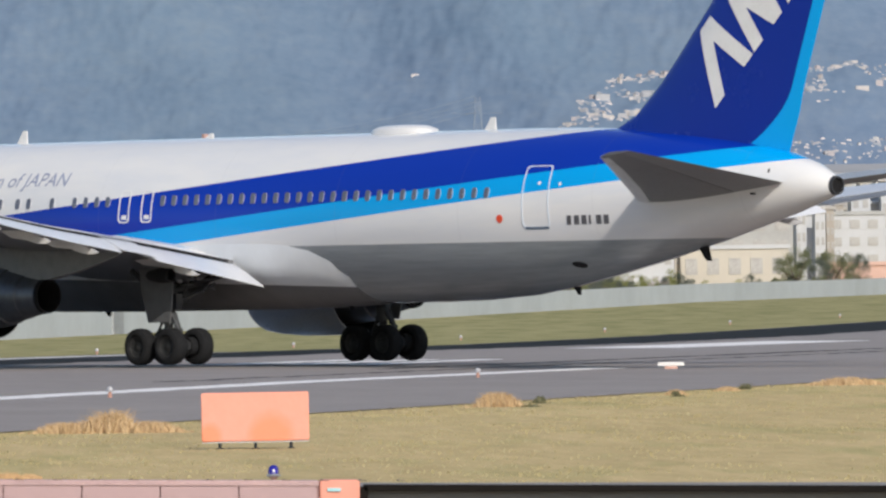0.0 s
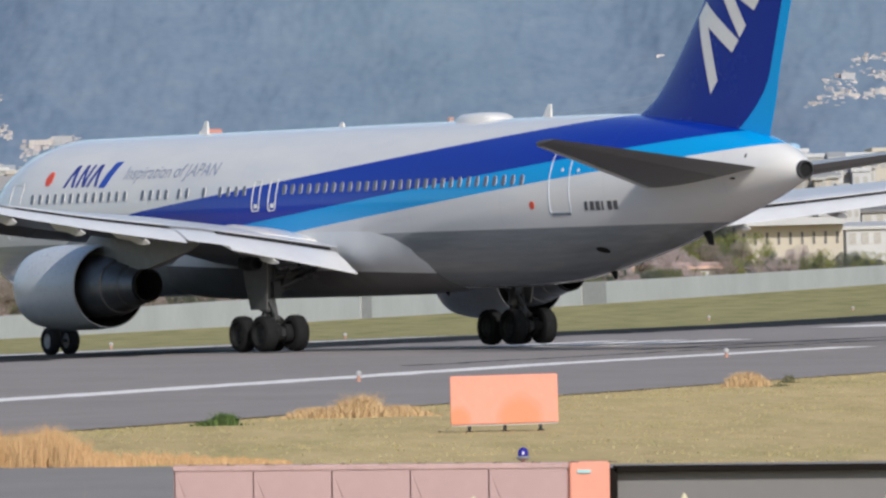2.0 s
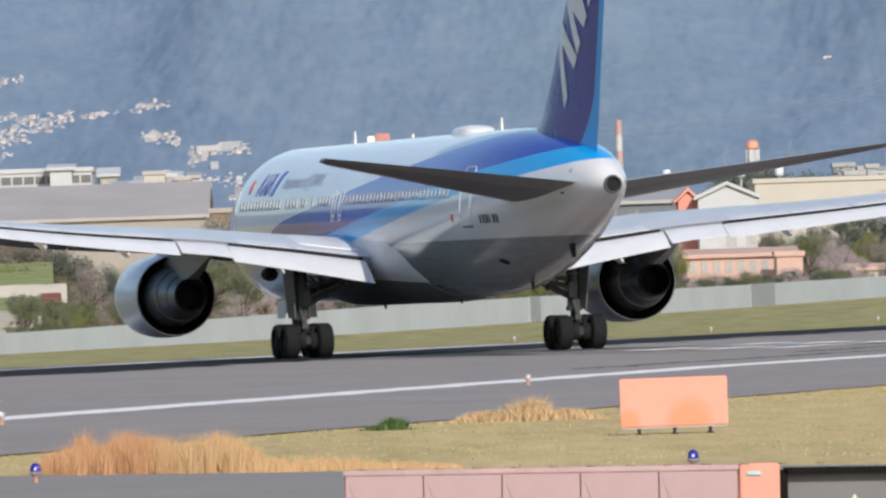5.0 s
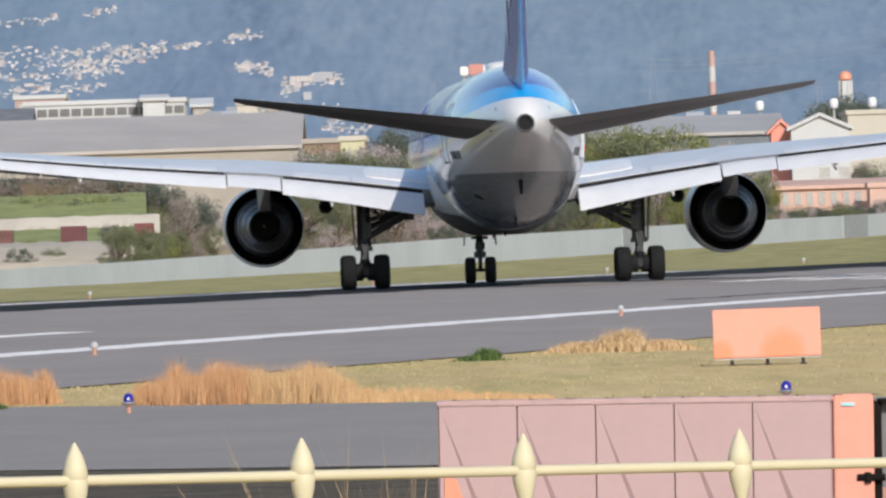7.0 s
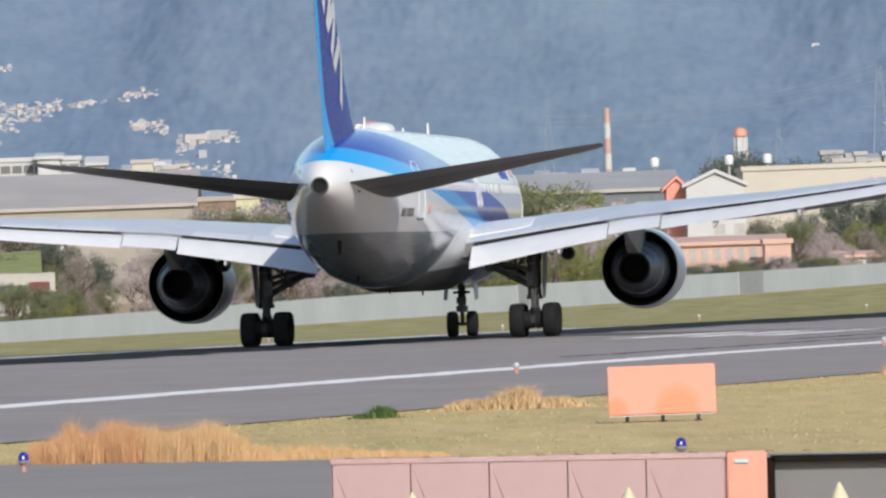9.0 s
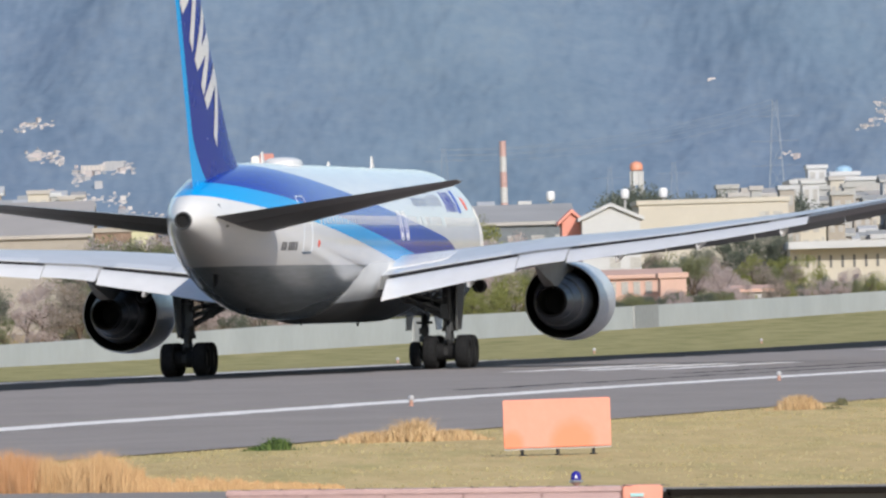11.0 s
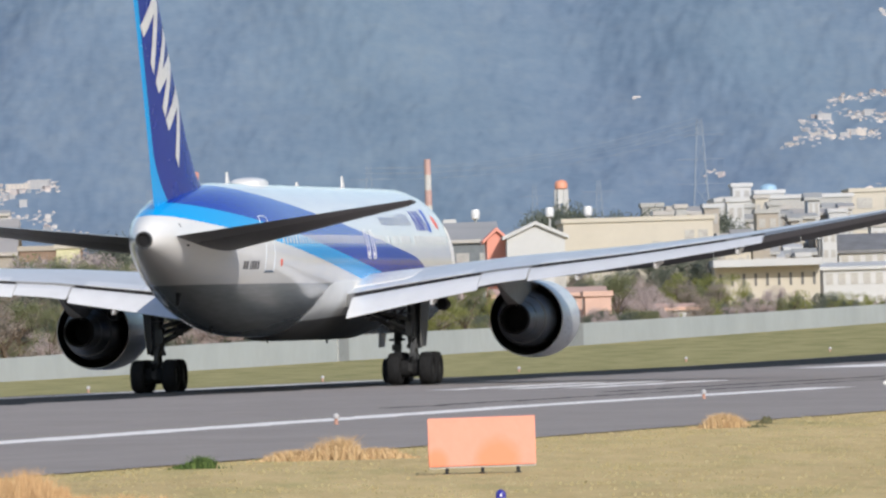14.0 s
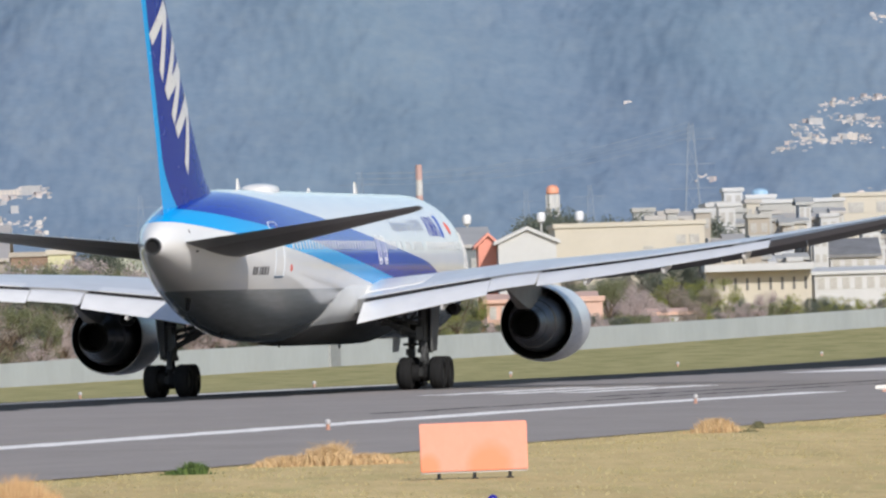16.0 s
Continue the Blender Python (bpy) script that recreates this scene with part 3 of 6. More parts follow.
    blade(17.9, 7.2, 0.46, 0.5)
    blade(27.0, 7.2, 0.2, 0.4)
    blade(44.0, 2.28, 0.26, 0.3, -1, M_DARK, "drain_mast")
    blade(33.6, 1.85, 0.2, 0.2, -1, M_DARK, "drain_mast")
    blade(22.0, 1.73, 0.17, 0.25, -1, M_DARK, "drain_mast")
    bm = bmesh.new()
    loft(bm, [[(-0.07, MG - 49.5, 3.4), (0.07, MG - 49.5, 3.4), (0.07, MG - 49.8, 3.5), (-0.07, MG - 49.8, 3.5)], [(-0.05, MG - 49.78, 3.02), (0.05, MG - 49.78, 3.02), (0.05, MG - 49.95, 3.0), (-0.05, MG - 49.95, 3.0)]])
    part("tail_skid", bm, M_DARK, plane, "dark tail skid")
    # vents low on the flanks
    for side in (-1, 1):
        for s, z, w in ((45.4, 2.95, 0.25), (35.2, 2.25, 0.2))[(0 if side < 0 else 1):]:
            bm = bmesh.new()
            p = [(s + w * math.cos(k * math.pi / 6), z + w * 0.4 * math.sin(k * math.pi / 6)) for k in range(12)]
            loft(bm, [[skin(a, b, side, -0.02) for a, b in p], [skin(a, b, side, 0.012) for a, b in p]])
            part("vent", bm, M_DARK, plane)
    # auxiliary exhaust
    bm = bmesh.new()
    revolve(bm, [(0.35, 0.34), (0.0, 0.30), (-0.12, 0.28), (-0.12, 0.235), (-0.01, 0.23)], 28, "y", (0, MG - 55.4, 5.23))
    part("exhaust_ring", bm, M_HOT, plane, "scorched exhaust ring in the tail cone")
    bm = bmesh.new()
    revolve(bm, [(-0.006, 0.01), (-0.006, 0.236), (-0.014, 0.234), (-0.014, 0.01)], 24, "y", (0, MG - 55.4, 5.23), True)
    part("exhaust_bore", bm, M_DARK, plane)
    # cockpit panes
    for side in (-1, 1):
        for a, b in ((5.4, 5.9), (6.05, 6.6)):
            poly = [(a, 5.05), (b, 5.1), (b + 0.1, 5.75), (a + 0.25, 5.6)]
            patch("cockpit_pane", poly, side, M_PANE)
    return body


def thick(x):
    return 5 * (0.2969 * math.sqrt(x) - 0.126 * x - 0.3516 * x * x + 0.2843 * x ** 3 - 0.1036 * x ** 4)


def foil(le, te, x0, x1, tc, n=10, camber=0.0):
    """Section from x0 to x1 of the chord; le and te are points; thickness along the up vector z."""
    le, te = Vector(le), Vector(te)
    c = (te - le).length
    xs = [x0 + (x1 - x0) * (1 - math.cos(math.pi * i / n)) / 2 for i in range(n + 1)]
    up = [le + (te - le) * x + Vector((0, 0, c * (tc * thick(x) + camber * math.sin(math.pi * x)))) for x in xs]
    dn = [le + (te - le) * x - Vector((0, 0, c * (tc * thick(x) * 0.85 - camber * 0.5 * math.sin(math.pi * x)))) for x in xs[::-1]]
    return up + dn


# span, leading edge, trailing edge of the clean wing, height of the flap's trailing edge
WING = [(1.6, 20.9, 32.4, 2.38), (2.5, 21.5, 32.5, 2.52), (5.0, 23.2, 32.55, 2.98), (8.0, 25.25, 32.8, 3.48), (9.2, 26.05, 33.2, 3.60), (13.0, 28.65, 34.75, 3.98), (17.4, 31.65, 36.5, 4.52), (21.0, 34.1, 37.75, 5.09), (23.4, 35.75, 38.5, 5.48), (23.78, 36.6, 38.7, 5.54)]
HINGE = 0.835


def wing_frame(y, droop):
    """Leading edge, hinge point and trailing edge at a span; the flap hangs by droop degrees."""
    le, te, zt = (interp(y, WING, i) for i in (1, 2, 3))
    c = te - le
    f = (1 - HINGE) * c
    zh = zt + f * math.sin(radians(17.0)) * 1.0
    h = (MG - (le + HINGE * c), zh)
    l = (MG - le, zh + HINGE * c * math.sin(radians(2.6 - 2.9 * min(1.0, max(0.0, (y - 9.0) / 13.0)))))
    t = (h[0] - f * math.cos(radians(droop)), zh - f * math.sin(radians(droop)))
    return l, h, t, c


def build_wing(side):
    name = "wing"
    bm = bmesh.new()
    rings = []
    for y in (1.6, 2.5, 3.8, 5.0, 6.5, 8.0, 9.2, 11, 13.0, 15, 17.4, 19, 21.0, 22.4, 23.4, 23.7):
        l, h, t, c = wing_frame(y, 17)
        k = 1.0 / HINGE
        te = (h[0] + (h[0] - l[0]) * (k - 1), h[1] + (h[1] - l[1]) * (k - 1))
        rings.append(foil((side * y, l[0], l[1]), (side * y, te[0], te[1]), 0.0, HINGE, 0.125 - 0.03 * y / 24, 12, 0.004))
    loft(bm, rings)
    w = part(name, bm, M_WING, plane, "swept wing with flaps lowered, shade painted grey into its underside")
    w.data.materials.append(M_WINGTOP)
    # upward faces take the pale top colour, the rest the painted-in shade
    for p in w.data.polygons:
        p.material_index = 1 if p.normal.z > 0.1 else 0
    def surface(nm, y0, y1, droop, mat, gap=0.035, label=""):
        bm = bmesh.new()
        rings = []
        for i in range(7):
            y = y0 + (y1 - y0) * i / 6
            l, h, t, c = wing_frame(y, droop)
            f = (1 - HINGE) * c
            d = Vector((0, t[0] - h[0], t[1] - h[1])).normalized()
            a = Vector((side * y, h[0], h[1])) + d * 0.03 - Vector((0, 0, gap))
            e = Vector((side * y, t[0], t[1]))
            hh = c * (0.125 - 0.03 * y / 24) * thick(HINGE)
            nrm = Vector((0, -d.z, d.y))
            if nrm.z < 0:
                nrm = -nrm
            prof = [(0.0, 0.5, -0.5), (0.03, 0.72, -0.6), (0.12, 0.88, -0.68), (0.5, 0.66, -0.45), (1.0, 0.06, -0.06)]
            L = e - a
            rings.append([a + L * q + nrm * hh * u for q, u, v in prof] + [a + L * q + nrm * hh * v for q, u, v in prof[::-1]])
        loft(bm, rings)
        return part(nm, bm, mat, w, label)
    surface("flap", 2.62, 7.4, 21, M_FLAP, 0.022, "lowered inboard flap")
    surface("aileron", 7.45, 9.25, 16, M_FLAP, 0.0, "inboard aileron")
    surface("flap", 9.3, 18.25, 20, M_FLAP, 0.022, "lowered outboard flap")
    surface("aileron", 18.33, 22.9, 3, M_WING, 0.0, "outboard aileron")
    surface("wing_edge", 22.95, 23.68, 3, M_WING, 0.0)
    # black strip ahead of each flap, put there for the slot's shade
    for y0, y1 in ((2.65, 7.35), (9.35, 18.2)):
        bm = bmesh.new()
        rings = []
        for i in range(5):
            y = y0 + (y1 - y0) * i / 4
            l, h, t, c = wing_frame(y, 20)
            hh = c * (0.125 - 0.03 * y / 24) * thick(HINGE)
            rings.append([(side * y, h[0] + 0.03, h[1] + hh * 0.98), (side * y, h[0] - 0.012, h[1] + hh * 0.98), (side * y, h[0] - 0.012, h[1] - hh * 0.6), (side * y, h[0] + 0.03, h[1] - hh * 0.6)])
        loft(bm, rings)
        part("flap_slot_shade", bm, M_DARK, w)
    # flap track fairings: slim wedges that end in a point behind the flap
    for y, ln in ((5.75, 1.5), (11.2, 1.4), (14.2, 1.2), (17.3, 1.0)):
        l, h, t, c = wing_frame(y, 20)
        f = (1 - HINGE) * c
        bm = bmesh.new()
        rings = []
        for q, dp, wd in ((-ln, 0.04, 0.03), (-0.6 * ln, 0.24, 0.10), (0.0, 0.32, 0.11), (0.5 * f, 0.27, 0.09), (0.85 * f, 0.17, 0.06), (1.03 * f, 0.08, 0.03), (1.14 * f, 0.01, 0.006)):
            zt = h[1] - 0.12 - max(0.0, q) * math.tan(radians(19))
            rings.append([(side * y - wd, h[0] - q, zt), (side * y + wd, h[0] - q, zt), (side * y + wd * 0.6, h[0] - q, zt - dp), (side * y - wd * 0.6, h[0] - q, zt - dp)])
        loft(bm, rings)
        part("flap_fairing", bm, M_WHITE, w)
    # slats lowered along the leading edge
    for y0, y1 in ((3.4, 7.3), (8.7, 12.0), (12.05, 15.5), (15.55, 19.0), (19.05, 22.6)):
        bm = bmesh.new()
        rings = []
        for y in (y0, (y0 + y1) / 2, y1):
            l, h, t, c = wing_frame(y, 17)
            cc = min(c, 6.0)
            rings.append([(side * y, l[0] + p * cc, l[1] + q * cc) for p, q in ((-0.03, 0.032), (0.03, 0.0), (0.07, -0.055), (0.075, -0.08), (0.06, -0.085), (0.02, -0.06), (-0.02, -0.035))])
        loft(bm, rings)
        part("slat", bm, M_WING, w)
    # spoiler panel seams: slightly proud panels on the upper skin
    for y0, y1 in ((3.0, 5.0), (5.1, 7.0), (9.6, 11.4), (11.5, 13.3), (13.4, 15.2), (15.3, 17.0)):
        bm = bmesh.new()
        rings = []
        for y in (y0, y1):
            l, h, t, c = wing_frame(y, 17)
            hh = c * (0.125 - 0.03 * y / 24) * thick(HINGE)
            d = Vector((0, l[0] - h[0], l[1] - h[1])).normalized()
            b = Vector((side * y, h[0] + 0.02, h[1] + hh + 0.004 * c * 0.7))
            f = b + d * 0.11 * c + Vector((0, 0, 0.035 * c * 0.35))
            rings.append([b, f, f + Vector((0, 0, 0.015)), b + Vector((0, 0, 0.02))])
        loft(bm, rings)
        part("spoiler", bm, M_FLAP, w)
    # white root panel on the upper skin beside the body
    def top(y, x):
        l, h, t, c = wing_frame(y, 17)
        k = 1.0 / HINGE
        dy, dz = (h[0] - l[0]) * k, (h[1] - l[1]) * k
        cc = math.hypot(dy, dz)
        return Vector((side * y, l[0] + dy * x, l[1] + dz * x + cc * ((0.125 - 0.03 * y / 24) * thick(x) + 0.004 * math.sin(math.pi * x))))
    bm = bmesh.new()
    rings = []
    for y, f0, f1, hh in ((2.2, 0.40, 0.72, 0.10), (3.2, 0.41, 0.715, 0.09), (4.3, 0.42, 0.70, 0.07), (4.55, 0.46, 0.67, 0.0)):
        fs = [f0 + (f1 - f0) * i / 6 for i in range(7)]
        rings.append([top(y, f) + Vector((0, 0, 0.012 + hh * (0.25 if i in (0, 6) else 1.0))) for i, f in enumerate(fs)] + [top(y, f) - Vector((0, 0, 0.02)) for f in fs[::-1]])
    loft(bm, rings)
    part("root_panel", bm, M_WHITE, w, "white fairing panel at the wing root")
    # dark hollow end of the flap drive beside the gear
    l, h, t, c = wing_frame(5.9, 20)
    bm = bmesh.new()
    revolve(bm, [(0.9, 0.05), (0.7, 0.17), (0.2, 0.24), (-0.25, 0.22), (-0.27, 0.17), (0.0, 0.15)], 16, "y", (side * 5.95, h[0] - 0.25, h[1] - 0.72), True)
    part("flap_drive", bm, M_DARK, w, "dark rounded flap drive housing")
    return w


def build_engine(side):
    c = (side * 7.95, MG - 1.2, 2.24)
    eng = new("engine")
    eng.parent = plane
    tagged(eng, "high-bypass turbofan engine with pale cowl and dark core")
    bm = bmesh.new()
    revolve(bm, [(-22.4, 1.02), (-20.45, 1.04), (-20.05, 1.12), (-19.95, 1.2), (-20.1, 1.27), (-20.7, 1.35), (-21.6, 1.40), (-22.6, 1.405), (-23.5, 1.39), (-24.28, 1.345), (-24.29, 1.315), (-23.4, 1.27), (-22.3, 1.18)], 48, "y", c)
    part("cowl", bm, M_NAC, eng, "pale grey engine cowl")
    bm = bmesh.new()
    revolve(bm, [(-24.26, 1.311), (-23.4, 1.265), (-22.4, 1.17), (-22.3, 0.6), (-22.25, 0.05)], 40, "y", c)
    # the duct's deep shade is put in as near-black colour
    part("fan_duct", bm, M_DARK, eng, "fan duct, its inside shade painted near-black")
    bm = bmesh.new()
    revolve(bm, [(-22.3, 0.92), (-23.3, 1.02), (-24.2, 1.03), (-24.75, 0.97), (-25.2, 0.89), (-25.22, 0.84), (-26.0, 0.69), (-26.02, 0.66), (-26.85, 0.535), (-26.85, 0.50)], 40, "y", c)
    part("core_cowl", bm, M_METAL, eng, "bare metal core cowl")
    bm = bmesh.new()
    revolve(bm, [(-26.78, 0.562), (-26.9, 0.54), (-26.91, 0.49), (-26.0, 0.475), (-25.4, 0.42), (-25.3, 0.02)], 36, "y", c)
    part("nozzle", bm, M_DARK, eng, "sooty exhaust nozzle")
    # pylon
    bm = bmesh.new()
    l, h, t, cc = wing_frame(7.97, 16)
    ring = lambda s, z0, z1, w: [(c[0] - w, c[1] - s, z0), (c[0] + w, c[1] - s, z0), (c[0] + w, c[1] - s, z1), (c[0] - w, c[1] - s, z1)]
    loft(bm, [ring(21.4, 3.45, 3.6, 0.06), ring(22.4, 3.4, 3.9, 0.18), ring(24.5, 3.05, 4.25, 0.22), ring(26.0, 2.70, 4.2, 0.22), ring(27.2, 2.78, 3.8, 0.2), ring(28.6, 3.05, 3.62, 0.14), ring(29.6, 3.3, 3.6, 0.08), ring(30.3, 3.5, 3.58, 0.03)])
    # pylon grey is darkened for the wing's shade on it
    part("pylon", bm, simple("pylon_shaded_grey", (0.22, 0.225, 0.235), 0.45), eng, "engine pylon")
    # strake
    bm = bmesh.new()
    a = radians(40)
    x0, z0 = c[0] - side * 1.38 * math.sin(a), c[2] + 1.38 * math.cos(a)
    loft(bm, [[(x0, c[1] - 21.0, z0), (x0, c[1] - 22.6, z0 - 0.02), (x0 + 0.02, c[1] - 22.6, z0 - 0.02)], [(x0 - side * 0.2, c[1] - 22.1, z0 + 0.28), (x0 - side * 0.2, c[1] - 22.6, z0 + 0.28), (x0 - side * 0.2 + 0.02, c[1] - 22.6, z0 + 0.28)]])
    part("strake", bm, M_NAC, eng)


FIN = [(6.2, 44.6, 53.43), (6.9, 45.4, 53.69), (7.2, 46.0, 53.81), (7.55, 46.75, 53.94), (8.0, 47.3, 54.05), (8.53, 47.9, 54.22), (9.3, 48.65, 54.5), (11.1, 50.3, 55.15), (13.5, 52.3, 56.05), (15.3, 53.8, 56.75), (15.8, 54.4, 56.9)]


def fin_x(s, z):
    le, te = interp(z, FIN, 1), interp(z, FIN, 2)
    q = min(1, max(0, (s - le) / (te - le)))
    return (te - le) * 0.10 * thick(q)


def build_tail():
    bm = bmesh.new()
    rings = []
    for z, le, te in FIN:
        xs = [(1 - math.cos(math.pi * i / 14)) / 2 for i in range(15)]
        c = te - le
        rings.append([(c * 0.10 * thick(x), MG - le - c * x, z) for x in xs] + [(-c * 0.10 * thick(x), MG - le - c * x, z) for x in xs[::-1]])
    loft(bm, rings)
    fin = part("fin", bm, M_FIN, plane, "navy fin with light-blue trailing edge")
    # pale leading edge strip
    bm = bmesh.new()
    loft(bm, [[(0.05, MG - le - 0.02, z), (0.0, MG - le + 0.035, z), (-0.05, MG - le - 0.02, z)] for z, le, te in FIN[2:]])
    part("leading_edge", bm, simple("edge_metal", (0.55, 0.58, 0.62), 0.3, 0.7), fin, "polished leading edge")
    # tail mark as plain slanted strokes along the fin
    e, p, o = (0.70, 0.714), (-0.66, 0.75), (50.60, 7.72)
    def stroke(poly, side):
        poly = [(x + dx, y) for (x, y), dx in zip(poly, (-0.06, 0.10, 0.10, -0.06))]
        bm = bmesh.new()
        at = lambda a, b, lift: (lambda s, z: (side * (fin_x(s, z) + lift), MG - s, z))(o[0] + e[0] * a * 0.86 + p[0] * b, o[1] + e[1] * a * 0.86 + p[1] * b)
        n = 8
        grid = []
        for i in range(n + 1):
            q = i / n
            l = [poly[0][k] * (1 - q) + poly[3][k] * q for k in (0, 1)]
            r = [poly[1][k] * (1 - q) + poly[2][k] * q for k in (0, 1)]
            grid.append([bm.verts.new(at(l[0] + (r[0] - l[0]) * j / 4, l[1] + (r[1] - l[1]) * j / 4, 0.02)) for j in range(5)])
        for i in range(n):
            for j in range(4):
                bm.faces.new((grid[i][j], grid[i][j + 1], grid[i + 1][j + 1], grid[i + 1][j]))
        part("mark_stroke", bm, M_WHITE, fin, smooth=False)
    for side in (-1, 1):
        for w, x0 in ((2.45, 0.0), (2.45, 5.1)):
            stroke([(x0, 0), (x0 + 0.5, 0), (x0 + 0.95 * w * 0.62 + 0.35, 2.2), (x0 + 0.5 * w, 2.2)], side)
            stroke([(x0 + 0.50 * w + 0.1, 2.2), (x0 + 0.62 * w + 0.3, 2.2), (x0 + w + 0.05, 0), (x0 + w - 0.42, 0)], side)
        stroke([(2.75, 0), (3.2, 0), (3.55, 2.2), (3.1, 2.2)], side)
        stroke([(3.1, 2.2), (3.55, 2.2), (4.55, 0), (4.1, 0)], side)
        stroke([(4.1, 0), (4.55, 0), (4.9, 2.2), (4.45, 2.2)], side)
    for side in (-1, 1):
        bm = bmesh.new()
        rings, tails = [], []
        for y, le, te, z in ((0.5, 47.47, 53.92, 5.31), (0.85, 47.76, 54.0, 5.35), (1.6, 48.37, 54.18, 5.44), (4.0, 50.34, 54.73, 5.71), (7.0, 52.8, 55.43, 6.05), (8.9, 54.35, 55.87, 6.26), (9.25, 54.9, 55.95, 6.3)):
            rings.append(foil((side * y, MG - le, z - 0.085 * (te - le)), (side * y, MG - te, z), 0.0, 0.69, 0.09, 12))
            tails.append(foil((side * y, MG - le, z - 0.085 * (te - le)), (side * y, MG - te, z), 0.697, 1.0, 0.088, 6))
        loft(bm, rings)
        st = part("stabiliser", bm, M_STAB, plane, "tailplane half, pale above, shade painted dark grey below")
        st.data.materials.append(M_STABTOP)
        # pale colour on upward faces, painted shade on all others
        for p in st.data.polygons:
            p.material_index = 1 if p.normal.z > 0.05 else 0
        bm = bmesh.new()
        loft(bm, tails[1:])
        el = part("elevator", bm, simple("elevator_shaded_grey", (0.19, 0.19, 0.195), 0.42, vary=0.12, scale=0.8), st, "mid-grey elevator along the trailing edge")
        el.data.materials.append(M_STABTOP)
        # elevator is split alike: pale top, shade-dark underside
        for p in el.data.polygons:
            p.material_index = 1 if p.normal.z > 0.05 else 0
        bm = bmesh.new()
        loft(bm, [foil((side * y, MG - le + 0.012, z - 0.085 * (te - le)), (side * y, MG - te, z), 0.0, 0.075 + 0.02 * y, 0.105, 6) for y, le, te, z in ((1.3, 48.12, 54.1, 5.405), (4.0, 50.34, 54.73, 5.71), (7.0, 52.8, 55.43, 6.05), (8.9, 54.35, 55.87, 6.26))])
        part("leading_edge", bm, simple("stab_edge", (0.62, 0.63, 0.64), 0.35, 0.3), st, "pale leading edge")


R_MAIN, R_NOSE = 0.585, 0.47


def wheel_mesh(r, w):
    bm = bmesh.new()
    revolve(bm, [(-w * 0.36, r * 0.56), (-w * 0.5, r * 0.66), (-w * 0.5, r * 0.82), (-w * 0.38, r * 0.96), (-w * 0.18, r), (-w * 0.16, r * 0.985), (-w * 0.13, r), (w * 0.13, r), (w * 0.16, r * 0.985), (w * 0.18, r), (w * 0.38, r * 0.96), (w * 0.5, r * 0.82), (w * 0.5, r * 0.66), (w * 0.36, r * 0.56)], 32, "x")
    hub = bmesh.new()
    revolve(hub, [(-w * 0.30, 0.02), (-w * 0.30, r * 0.2), (-w * 0.22, r * 0.3), (-w * 0.26, r * 0.5), (-w * 0.34, r * 0.57), (w * 0.34, r * 0.57), (w * 0.26, r * 0.5), (w * 0.22, r * 0.3), (w * 0.30, r * 0.2), (w * 0.30, 0.02)], 24, "x")
    for k in range(8):
        a = k * math.pi / 4
        for sx in (-1, 1):
            tube(hub, (sx * w * 0.2, r * 0.4 * math.cos(a), r * 0.4 * math.sin(a)), (sx * w * 0.3, r * 0.4 * math.cos(a), r * 0.4 * math.sin(a)), 0.03, n=6)
    return mesh_of("tyre", bm, M_TYRE), mesh_of("hub", hub, M_HUB)


WHEELS = []


